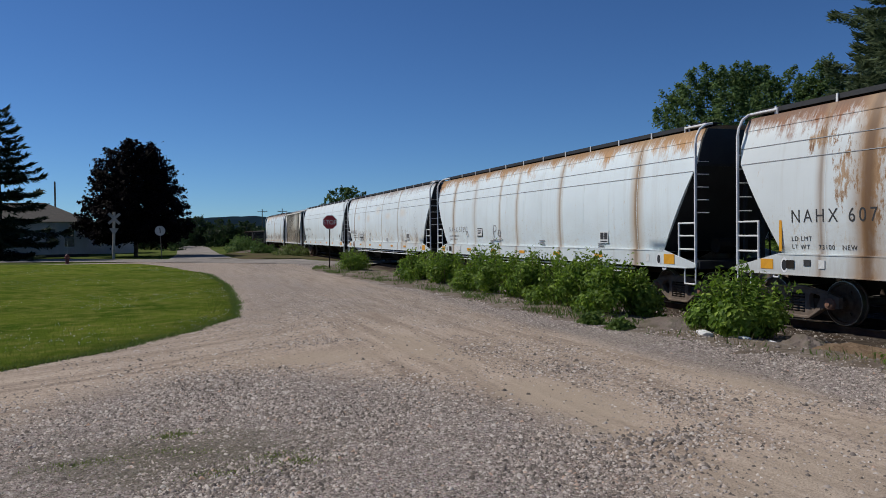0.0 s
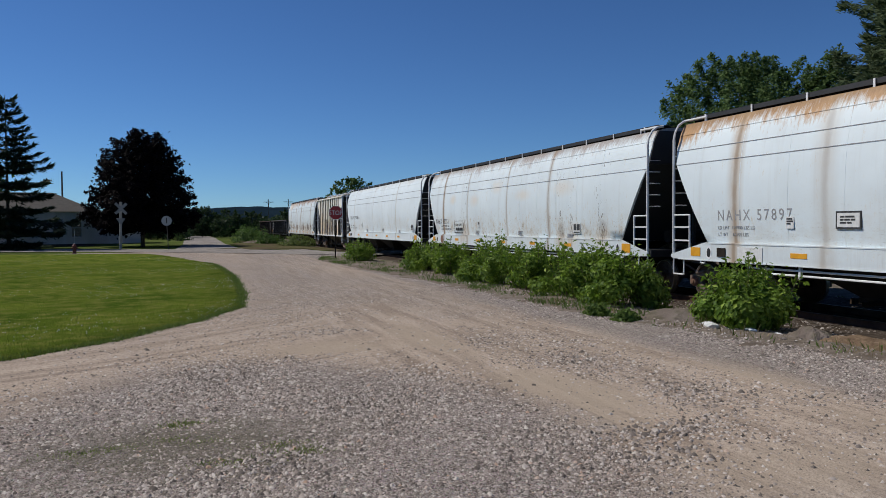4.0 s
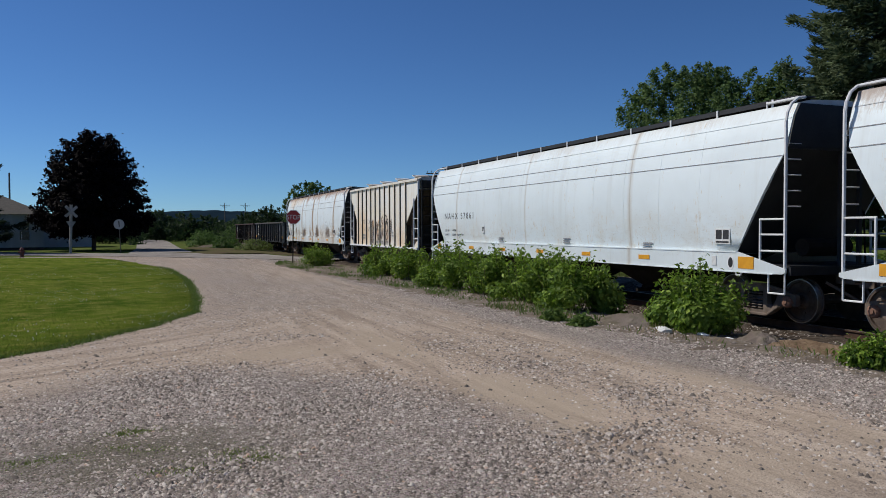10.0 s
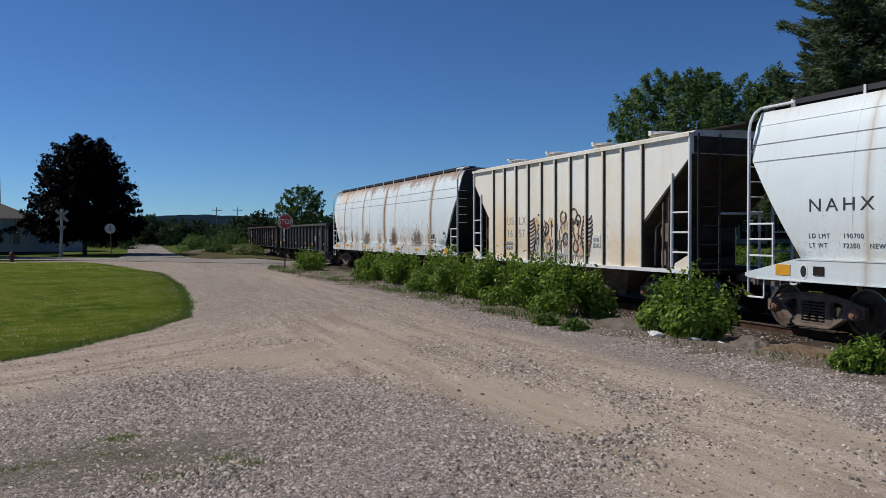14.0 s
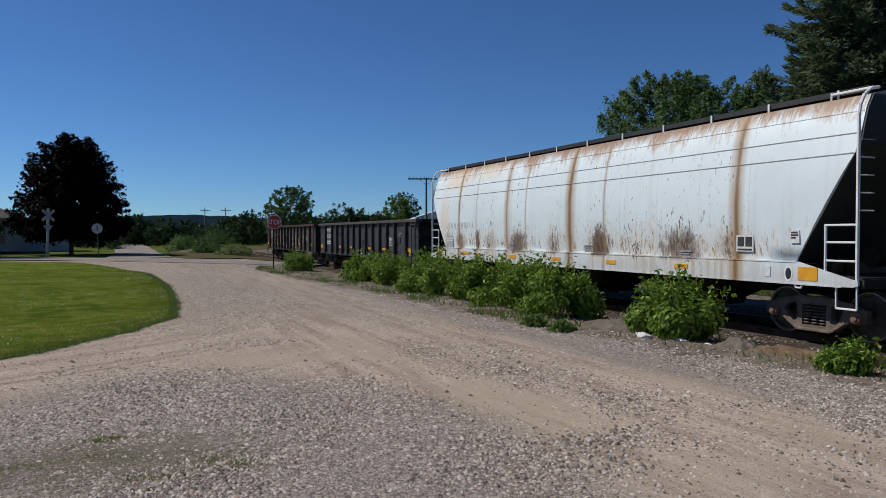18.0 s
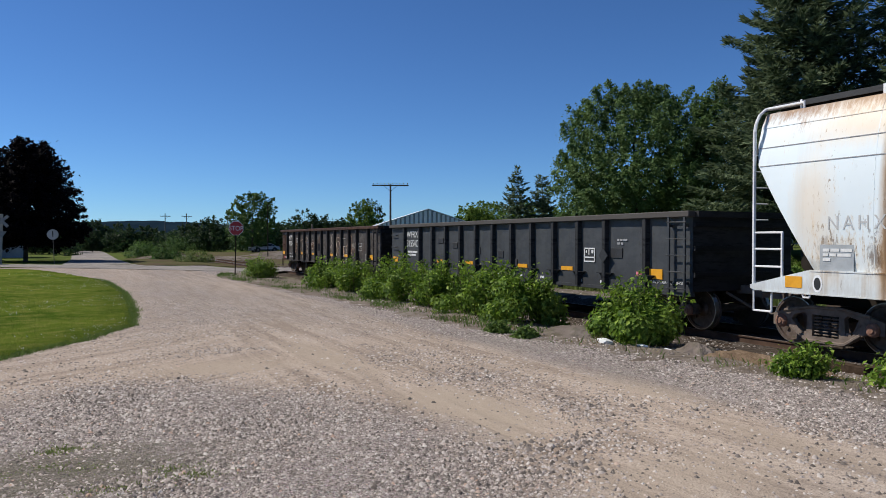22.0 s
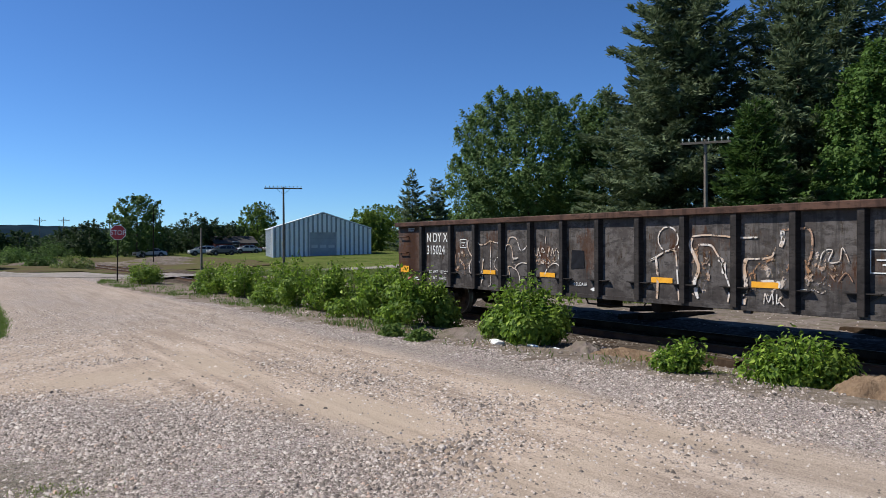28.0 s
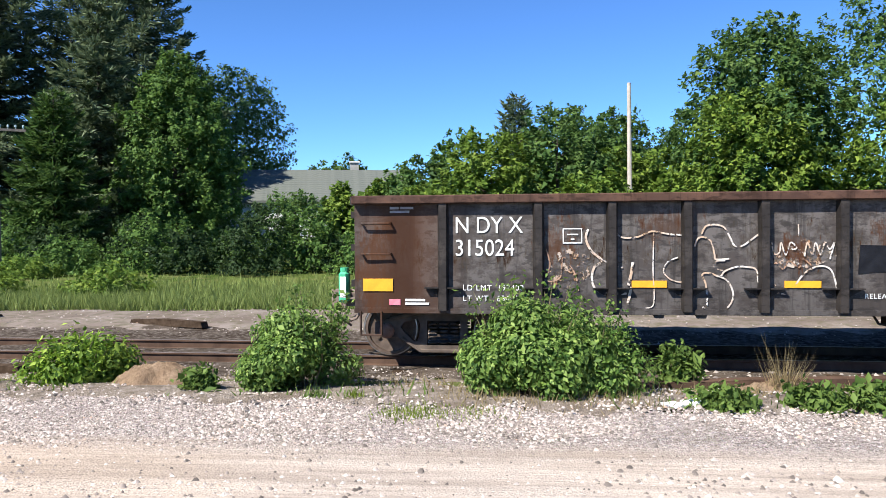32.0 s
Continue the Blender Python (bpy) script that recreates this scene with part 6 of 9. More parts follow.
    for yy, zz, ww, hh in ((3.7, 1.9, 0.4, 0.18), (2.6, 1.75, 0.35, 0.2), (1.0, 1.6, 0.3, 0.22), (-0.4, 1.5, 0.3, 0.2), (-5.72, 1.62, 0.42, 0.24), (-1.2, 1.28, 0.25, 0.2)):
        stored("patch_plate", ("gpatch", ww, hh), lambda bm: bx(bm, -0.012, -ww / 2, -hh / 2, 0.01, ww / 2, hh / 2, 0.006), MAT["steel_black"], G, "dark patch welded on the side", (X + 0.004, yy, zz))
    bm = bmesh.new()
    slab(bm, [(X - 0.11, POSTS[11] - 0.02, 1.74), (X - 0.11, POSTS[11] + 0.15, 1.56), (X - 0.11, POSTS[11] - 0.02, 1.38), (X - 0.11, POSTS[11] - 0.19, 1.56)], (-0.012, 0, 0))
    part("placard_holder", bm, MAT["steel_black"], G, "dark diamond placard holder")
    tag("pink_tag", G, MAT["pink_mark"], X, -6.5, 1.16, 0.18, 0.1)
    bars(G, X, -5.75, 1.95, [[0.06, 0.1, 0.14], [0.1, 0.08]], 0.05, MAT["grey_mark"])
    cars.append((G, (107.47 + 123.72) / 2))
    r = random.Random(8)
    hp = car_paint("brown black weathered paint", (0.060, 0.052, 0.049), (0.014, 0.012, 0.011), (0.105, 0.036, 0.017), [(7.4, 0.9, 0.8)], 0.0, 0.3, 0.8, (0.064, 0.056, 0.053), 7.7, mottle=(0.104, 0.095, 0.091), vary=0.22, smears=((7.9, 1.5, 0.45, 0.8, 0.75), (5.1, 1.75, 0.4, 0.5, 0.6), (3.4, 2.0, 0.5, 0.3, 0.35), (-2.5, 1.9, 1.0, 0.3, 0.35), (0.3, 1.8, 0.4, 0.6, 0.5), (1.7, 1.7, 0.35, 0.25, 0.6), (-5.5, 1.5, 1.0, 0.3, 0.35)))
    hpost = car_paint("black brown paint of posts and shaded ends", (0.026, 0.023, 0.022), (0.012, 0.01, 0.009), (0.06, 0.025, 0.015), [], 0.0, 0.3, 0.6, None, 2.7, mottle=(0.046, 0.040, 0.037))
    Hc, X = gondola("weathered brown-black gondola car with white spray-paint scrawls", hp, car_paint("rusty chord paint", (0.055, 0.031, 0.024), (0.06, 0.04, 0.03), RUST, [], 0.3, 0.1, 0.0, (0.07, 0.04, 0.03), 3.2, mottle=(0.09, 0.05, 0.036)), r, hpost)
    yl = POSTS[0] - 0.17
    letter("N DY X", 0.35, (X, yl, 1.96), MAT["white_mark"], Hc, "white stencilled reporting mark", 0.86, 1.0)
    letter("315024", 0.35, (X, yl, 1.62), MAT["white_mark"], Hc, "white stencilled car number", 0.86, 1.0)
    letter("LD LMT  197400", 0.12, (X, yl - 0.12, 1.10), MAT["white_mark"], Hc, "white load limit stencil", 1.0, 1.1)
    letter("LT WT   65600", 0.12, (X, yl - 0.12, 0.94), MAT["white_mark"], Hc, "white light weight stencil", 1.0, 1.1)
    letter("RELEASE", 0.10, (X, POSTS[5] - 0.30, 1.0), MAT["white_mark"], Hc, "white stencilled word", 1.0, 1.1)
    bm = bmesh.new()
    slab(bm, [(X, POSTS[6] + 0.28, 0.94), (X, POSTS[6] + 0.18, 0.98), (X, POSTS[6] + 0.08, 0.94), (X, POSTS[6] + 0.18, 0.90)], (-0.003, 0, 0))
    part("arrow_mark", bm, MAT["white_mark"], Hc, "white painted diamond")
    box_mark(Hc, X, POSTS[1] - 0.50, 1.91, 0.27, 0.21, False)
    box_mark(Hc, X, -6.0 + 0.35, 1.62, 0.42, 0.34, False)
    tag("pink_tag", Hc, MAT["pink_mark"], X, h_end() - 0.62, 0.92, 0.17, 0.09)
    bars(Hc, X, h_end() - 0.78, 0.97, [[0.3], [0.36]], 0.035, MAT["white_mark"])
    bars(Hc, X, h_end() - 0.55, 2.36, [[0.14, 0.2], [0.3]], 0.035, MAT["grey_mark"])
    stored("window_patch", "winpatch", lambda bm: slab(bm, [(-0.002, -0.20, -0.17), (-0.002, -0.19, 0.20), (-0.002, 0.17, 0.21), (-0.002, 0.20, -0.20), (-0.002, 0.02, -0.18)], (0.008, 0, 0)), MAT["patch_dark"], Hc, "dark square patch plate", (X + 0.004, (POSTS[5] + POSTS[6]) / 2 + 0.12, 1.55))
    graffiti(Hc, X - 0.004)
    cars.append((Hc, (125.0 + 141.2) / 2))
    # the flashing end-of-train box on the last coupler
    eot = stored("end_marker", "eot", lambda bm: (bx(bm, -0.16, 0, 0.86, 0.04, 0.16, 1.36, 0.04), tube(bm, (-0.06, 0.08, 1.36), (-0.06, 0.08, 1.42), 0.07, 10)), plain("green marker housing", (0.06, 0.42, 0.22), 0.45), Hc, "bright green end-of-train marker box", (-0.85, h_end() + 0.22, 0.0))
    stored("marker_face", "eotface", lambda bm: bx(bm, -0.166, 0.03, 0.95, -0.16, 0.13, 1.28), MAT["white_mark"], eot, "pale marker plate")
    stored("marker_bracket", "eotarm", lambda bm: (bx(bm, 0.0, -0.25, 0.8, 0.5, 0.1, 0.9), pipe(bm, [(-0.1, 0.05, 0.86), (-0.12, 0.08, 0.6), (0.05, 0.0, 0.48)], 0.022)), MAT["truck"], eot)
    return cars


def h_end():
    return GON / 2


def box_mark(car, x, y, z, w, h, filled):
    bm = bmesh.new()
    ribbon(bm, [(y + w / 2, z + h / 2), (y - w / 2, z + h / 2), (y - w / 2, z - h / 2), (y + w / 2, z - h / 2), (y + w / 2, z + h / 2)], 0.03 if filled else 0.017)
    if filled:
        ribbon(bm, [(y + 0.02, z + h / 2), (y + 0.02, z)], 0.03)
        ribbon(bm, [(y + w / 2, z - 0.06), (y - w / 2, z - 0.06)], 0.03)
        ribbon(bm, [(y + w * 0.36, z + 0.08), (y + 0.1, z + 0.08)], 0.06)
        ribbon(bm, [(y - 0.08, z + 0.08), (y - 0.16, z + 0.08)], 0.08)
    else:
        ribbon(bm, [(y + w * 0.3, z + 0.02), (y - w * 0.3, z + 0.02)], 0.02)
        ribbon(bm, [(y + w * 0.1, z - 0.05), (y - w * 0.1, z - 0.05)], 0.02)
    return part("box_mark", bm, MAT["white_mark"], car, "white painted box mark", (x, 0, 0))


def graffiti(car, x):
    """Loose spray-can lines, panel by panel, read from the rear end forward."""
    P = POSTS
    def pt(k, u, z):
        k = k - 1 if k > 7 else k
        return (P[k] + (P[k + 1] - P[k]) * u, z)
    lines = [
        ([pt(1, 0.68, 2.01), pt(1, 0.65, 1.87), pt(1, 0.72, 1.69), pt(1, 0.87, 1.54), pt(1, 0.77, 1.46), pt(1, 0.73, 1.30), pt(1, 0.77, 1.14), pt(1, 0.91, 1.07), pt(2, 0.2, 1.06)], 0.05, "w"),
        ([pt(1, 0.87, 1.54), pt(1, 0.99, 1.51), pt(2, 0.15, 1.44)], 0.035, "w"),
        ([pt(1, 0.94, 2.03), pt(1, 1.03, 1.87)], 0.055, "w"),
        ([pt(1, 0.10, 1.72), pt(1, 0.16, 1.5), pt(1, 0.12, 1.25), pt(1, 0.3, 1.3), pt(1, 0.34, 1.6), pt(1, 0.5, 1.35), pt(1, 0.55, 1.1)], 0.03, "b"),
        ([pt(2, 0.05, 1.95), pt(2, 0.15, 1.88), pt(2, 0.35, 1.89), pt(2, 0.53, 1.97), pt(2, 0.75, 1.93), pt(2, 1.0, 1.91)], 0.035, "w"),
        ([pt(2, 0.56, 1.95), pt(2, 0.55, 1.4), pt(2, 0.56, 0.92), pt(2, 0.45, 0.85)], 0.026, "w"),
        ([pt(2, 0.28, 1.52), pt(2, 0.26, 1.36), pt(2, 0.22, 1.18)], 0.06, "w"),
        ([pt(2, 0.26, 1.16), pt(2, 0.21, 0.90)], 0.06, "w"),
        ([pt(2, 0.88, 1.59), pt(2, 0.74, 1.52), pt(2, 0.69, 1.385), pt(2, 0.78, 1.27), pt(2, 0.92, 1.23), pt(2, 1.0, 1.27)], 0.028, "w"),
        ([pt(3, 0.19, 1.925), pt(3, 0.25, 2.04), pt(3, 0.38, 2.06), pt(3, 0.49, 2.015), pt(3, 0.56, 1.88), pt(3, 0.62, 1.76), pt(3, 0.73, 1.76), pt(3, 0.86, 1.86), pt(3, 0.95, 1.92), pt(3, 0.98, 1.81), pt(3, 0.95, 1.45)], 0.036, "w"),
        ([pt(3, 0.10, 1.745), pt(3, 0.14, 1.86), pt(3, 0.23, 1.88), pt(3, 0.32, 1.81), pt(3, 0.36, 1.63), pt(3, 0.38, 1.56), pt(3, 0.56, 1.57)], 0.036, "w"),
        ([pt(3, 0.50, 1.54), pt(3, 0.38, 1.53), pt(3, 0.365, 1.43), pt(3, 0.47, 1.40)], 0.030, "w"),
        ([pt(3, 0.20, 0.87), pt(3, 0.26, 0.89), pt(3, 0.25, 1.18), pt(3, 0.20, 1.34), pt(3, 0.30, 1.36), pt(3, 0.43, 1.31), pt(3, 0.49, 1.385), pt(3, 0.64, 1.45), pt(3, 0.77, 1.45), pt(3, 0.90, 1.41), pt(3, 0.94, 1.2), pt(3, 1.05, 1.07)], 0.036, "w"),
        ([pt(3, 0.43, 1.31), pt(3, 0.53, 1.25), pt(3, 0.60, 1.09), pt(3, 0.59, 0.96), pt(3, 0.51, 0.83)], 0.036, "w"),
        ([pt(4, 0.10, 1.80), pt(4, 0.13, 1.64), pt(4, 0.2, 1.66), pt(4, 0.22, 1.80), pt(4, 0.28, 1.62), pt(4, 0.34, 1.80), pt(4, 0.42, 1.72), pt(4, 0.36, 1.70)], 0.028, "w"),
        ([pt(4, 0.52, 1.60), pt(4, 0.56, 1.80), pt(4, 0.62, 1.62), pt(4, 0.66, 1.80), pt(4, 0.72, 1.62), pt(4, 0.78, 1.80), pt(4, 0.84, 1.70), pt(4, 0.9, 1.80), pt(4, 0.84, 1.56)], 0.028, "w"),
        ([pt(4, 0.44, 2.06), pt(4, 0.45, 1.86)], 0.026, "w"),
        ([pt(4, 0.15, 1.52), pt(4, 0.25, 1.42), pt(4, 0.32, 1.54), pt(4, 0.45, 1.44), pt(4, 0.5, 1.56), pt(4, 0.62, 1.46)], 0.03, "b"),
        ([pt(4, 0.15, 1.2), pt(4, 0.18, 1.08), pt(4, 0.3, 1.06)], 0.03, "w"),
        ([pt(4, 0.40, 1.18), pt(4, 0.52, 1.36), pt(4, 0.70, 1.46), pt(4, 0.86, 1.40), pt(4, 0.94, 1.1)], 0.034, "w"),
        (arc(pt(8, 0.64, 0)[0], 1.98, 0.235, 0.23, -75, 262), 0.042, "w"),
        ([pt(8, 0.55, 1.73), pt(8, 0.40, 1.65), pt(8, 0.24, 1.57), pt(8, 0.34, 1.60)], 0.05, "w"),
        ([pt(8, 0.37, 1.62), pt(8, 0.40, 1.40), pt(8, 0.41, 1.15), pt(8, 0.39, 0.84)], 0.075, "w"),
        ([pt(8, 0.55, 1.74), pt(8, 0.75, 1.77), pt(8, 0.81, 1.68), pt(8, 0.84, 1.30), pt(8, 0.87, 0.84)], 0.05, "w"),
        ([pt(8, 0.81, 1.73), pt(8, 0.90, 1.85), pt(8, 1.04, 1.86)], 0.04, "w"),
        ([pt(9, 0.15, 1.99), pt(9, 0.11, 1.85), pt(9, 0.22, 1.62), pt(9, 0.28, 1.44), pt(9, 0.19, 1.16), pt(9, 0.27, 0.90)], 0.10, "w"),
        ([pt(9, 0.15, 2.02), pt(9, 0.40, 2.04), pt(9, 0.77, 2.02), pt(9, 0.97, 1.99), pt(10, 0.38, 1.99)], 0.045, "w"),
        ([pt(9, 0.27, 1.87), pt(9, 0.51, 1.86), pt(9, 0.61, 1.75), pt(9, 0.71, 1.58), pt(9, 0.79, 1.36), pt(9, 0.87, 1.12), pt(9, 0.84, 0.87)], 0.05, "w"),
        ([pt(9, 0.66, 1.62), pt(9, 0.76, 1.56), pt(9, 0.76, 1.36)], 0.12, "w"),
        ([pt(10, 0.13, 0.85), pt(10, 0.17, 1.21), pt(10, 0.13, 1.48), pt(10, 0.18, 1.63)], 0.11, "w"),
        ([pt(10, 0.18, 1.63), pt(10, 0.38, 1.63), pt(10, 0.61, 1.67), pt(10, 0.67, 1.83)], 0.05, "w"),
        ([pt(10, 0.785, 2.10), pt(10, 0.80, 1.95), pt(10, 0.76, 1.83)], 0.11, "w"),
        ([pt(10, 0.785, 2.11), pt(10, 1.0, 2.12), pt(11, 0.22, 2.10), pt(11, 0.26, 1.82), pt(11, 0.2, 1.55)], 0.055, "b"),
        ([pt(10, 0.43, 1.26), pt(10, 0.72, 1.26), pt(10, 0.73, 1.16)], 0.05, "w"),
        ([pt(10, 0.48, 0.88), pt(10, 0.50, 1.06), pt(10, 0.56, 0.92), pt(10, 0.62, 1.06), pt(10, 0.64, 0.88)], 0.028, "w"),
        ([pt(10, 0.70, 1.06), pt(10, 0.70, 0.90), pt(10, 0.78, 1.02), pt(10, 0.73, 0.96), pt(10, 0.82, 0.86)], 0.028, "w"),
        ([pt(10, 0.9, 1.12), pt(10, 0.91, 0.86)], 0.035, "w"),
        ([pt(11, 0.35, 1.5), pt(11, 0.42, 1.75), pt(11, 0.56, 1.78), pt(11, 0.5, 1.6), pt(11, 0.66, 1.62), pt(11, 0.7, 1.82), pt(11, 0.8, 1.6)], 0.026, "w"),
        ([pt(11, 0.4, 1.3), pt(11, 0.5, 1.42), pt(11, 0.62, 1.3), pt(11, 0.75, 1.44), pt(11, 0.85, 1.3)], 0.026, "b"),
        ([pt(11, 0.02, 1.14), pt(11, 0.25, 1.16)], 0.04, "w"),
        ([(-6.75, 1.05), (-6.35, 1.05), (-6.35, 1.3), (-6.75, 1.3), (-6.75, 1.05)], 0.03, "w"),
    ]
    # flaked fill behind the letters
    for k, u0, u1, z0, z1 in ((9, 0.08, 0.5, 0.9, 1.9), (10, 0.1, 0.95, 1.0, 1.7), (11, 0.1, 0.7, 1.1, 1.8), (1, 0.1, 0.7, 1.1, 1.75), (4, 0.1, 0.95, 1.4, 1.85)):
        a, b = pt(k, u0, 0)[0], pt(k, u1, 0)[0]
        bm = bmesh.new()
        slab(bm, [(0, a, z0 + 0.1), (0, (a + b) / 2, z0), (0, b, z0 + 0.2), (0, b, z1 - 0.15), (0, (a + b) / 2, z1), (0, a, z1 - 0.2)], (-0.002, 0, 0))
        part("graffiti_fill", bm, MAT["spray_fill"], car, "flaked tan spray-paint fill", (x + 0.004, 0, 0))
    for k, (pts, w, c) in enumerate(lines):
        bm = bmesh.new()
        ribbon(bm, flowing(pts) if len(pts) < 13 and pts[0] != pts[-1] else pts, w * 0.54)
        part("graffiti", bm, MAT["spray_white"] if c == "w" else MAT["spray_brown"], car, "white spray-paint line" if c == "w" else "faded brown spray-paint line", (x, 0, 0))


CARS = build_train()


# ---- leaves, bushes, trees ----
def leaf_mesh(name, C, N, size, rng, aspect=0.6, fold=0.25, droop=0.25, single=False):
    """Single leaves as folded diamonds at the points C, facing about N."""
    n = len(C)
    N = N + rng.normal(0, 0.36, (n, 3))
    N /= np.linalg.norm(N, axis=1, keepdims=True) + 1e-9
    t = rng.normal(0, 1, (n, 3))
    t[:, 2] -= droop * 2
    t -= N * (t * N).sum(1, keepdims=True)
    t /= np.linalg.norm(t, axis=1, keepdims=True) + 1e-9
    b = np.cross(N, t)
    s = (size * np.exp(rng.normal(0, 0.25, n)))[:, None]
    tip, root = C + t * s * 0.5, C - t * s * 0.5
    l = C + b * s * aspect * 0.5 + N * s * fold * 0.5
    r = C - b * s * aspect * 0.5 + N * s * fold * 0.5
    if single:
        return raw_mesh(name, np.stack([root + b * s * aspect * 0.3, root - b * s * aspect * 0.3, tip], 1).reshape(-1, 3), np.arange(n * 3), 3)
    V = np.stack([root, r, tip, l], 1).reshape(-1, 3)
    k = np.arange(n) * 4
    F = np.stack([k, k + 1, k + 2, k, k + 2, k + 3], 1).ravel()
    return raw_mesh(name, V, F, 3)


def blobs(rng, n, lobes):
    """Points near the skins of overlapping lobes: rows of (x, y, z, rx, ry, rz)."""
    L = np.array(lobes, float)
    w = (L[:, 3] * L[:, 4] + L[:, 4] * L[:, 5] + L[:, 3] * L[:, 5])
    pick = rng.choice(len(L), n, p=w / w.sum())
    d = rng.normal(0, 1, (n, 3))
    d /= np.linalg.norm(d, axis=1, keepdims=True)
    r = 1 - 0.45 * rng.random(n) ** 2.0
    C = L[pick, :3] + d * L[pick, 3:] * r[:, None]
    return C, d


def bush(x, y, w, d, h, seed, leaf=0.105, n=2400, mat="leaf_bush", label="leafy green sapling bush with broad leaves", lift=0.0):
    rng = np.random.default_rng(seed)
    z0 = land(x, y) - 0.02 + lift
    ob = thing("bush", label, "bush", (x, y, z0), "bushes along the track")
    lobes = []
    for k in range(9 + int(w * 2)):
        u, v = rng.uniform(-0.5, 0.5), rng.uniform(-0.5, 0.5)
        top = h * (1 - 0.9 * (u * u + v * v)) * rng.uniform(0.45, 0.92)
        rr = min(rng.uniform(0.22, 0.36), h * 0.38, w * 0.4)
        lobes.append((u * w * 0.82, v * d * 0.82, max(top - rr * 0.7, min(0.22, h * 0.4)), rr * 1.1, rr * 1.1, rr * 0.95))
    for k in range(5):
        u, v = rng.uniform(-0.42, 0.42), rng.uniform(-0.42, 0.42)
        lobes.append((u * w, v * d, min(0.28, h * 0.4), min(0.34, h * 0.5), min(0.34, h * 0.5), min(0.28, h * 0.4)))
    C, N = blobs(rng, n, lobes)
    # shoots that stand up out of the crown
    stems = []
    for k in range(12 + int(5 * w)):
        u, v = rng.uniform(-0.42, 0.42), rng.uniform(-0.42, 0.42)
        zz = h * (1 - 0.9 * (u * u + v * v)) * rng.uniform(0.8, 1.12)
        a, b = np.array((u * w * 0.4, v * d * 0.4, 0.0)), np.array((u * w * 1.0, v * d * 1.0, zz))
        stems.append((a, b))
        m = 44
        s = rng.uniform(0.30, 1.03, m)[:, None]
        P = a + (b - a) * s + rng.normal(0, 0.065, (m, 3))
        C, N = np.vstack([C, P]), np.vstack([N, rng.normal(0, 1, (m, 3)) + (0, 0, 0.6)])
    # each point becomes a small spray of leaves
    k = 2
    C = np.repeat(C, k, 0) + rng.normal(0, leaf * 0.5, (len(C) * k, 3))
    N = np.repeat(N, k, 0) + np.array((0, 0, 0.35))
    leaf *= 0.9
    C[:, 2] = np.maximum(C[:, 2], 0.04)
    mesh_part("leaves", leaf_mesh("leaves", C, N, leaf, rng, 0.52, 0.25, 0.45), MAT[mat], ob, kind="stuff")
    bm = bmesh.new()
    for a, b in stems:
        mid = (a + b) / 2 + rng.normal(0, 0.04, 3)
        tube(bm, a, mid, 0.014, 5, 0.010)
        tube(bm, mid, b, 0.010, 5, 0.004)
    part("stem", bm, MAT["stem"], ob)
    return ob


def limb_tree(bm, rng, x0, h, r, crown_lo, spread, n=9):
    pts = [Vector((0, 0, -0.15))]
    for k in range(1, 7):
        pts.append(Vector((rng.normal(0, 0.02) * h * 0.4, rng.normal(0, 0.02) * h * 0.4, h * 0.86 * k / 6)))
    for k, (a, b) in enumerate(zip(pts, pts[1:])):
        tube(bm, a, b, r * (1 - k / 7), 7, r * (1 - (k + 1) / 7))
    for k in range(n):
        t = crown_lo + (0.8 - crown_lo) * k / n
        base = Vector((0, 0, h * t))
        a = rng.uniform(0, 6.28)
        tip = base + Vector((math.cos(a) * spread * rng.uniform(0.5, 0.8), math.sin(a) * spread * rng.uniform(0.5, 0.8), h * rng.uniform(0.06, 0.16)))
        tube(bm, base, tip, r * 0.4 * (1.1 - t), 5, r * 0.1)


def crown_points(rng, n, h, w, lo, env, squash, seed, calm=1.0):
    """Places of the leafy shoots in a crown: an uneven hull with some gaps."""
    C, N = [], []
    k1, k2 = 2.6 / w, 8.5 / w
    while len(C) < n:
        t, a = rng.random(), rng.uniform(0, 6.283)
        e = env(t)
        if rng.random() > e + 0.1:
            continue
        d = Vector((math.cos(a), math.sin(a), 0.0))
        q = Vector((d.x * w * 0.5 * e, d.y * w * 0.5 * e, t * h))
        swell = 1 + 0.30 * calm * noise.noise(q * k1 + Vector((seed, 0, 0))) + 0.24 * noise.noise(q * k2 + Vector((0, seed, 0))) + 0.12 * noise.noise(q * k2 * 2.7)
        depth = rng.random() ** 1.5 * 0.68
        r = w * 0.5 * e * swell * (1 - depth)
        z = h * (lo + (1 - lo) * t) * (1 + 0.03 * noise.noise(q * k2 * 1.5)) - depth * 0.06 * h * t
        p = Vector((d.x * r, d.y * r * squash, z))
        if noise.noise(p * k2 * 1.4 + Vector((0, 0, seed))) < -0.52 + 0.25 * rng.random():
            continue
        C.append(p)
        N.append(d * (0.75 * e + 0.15) + Vector((0, 0, 0.15 + 0.9 * (t - 0.35))))
    return np.array(C), np.array(N)


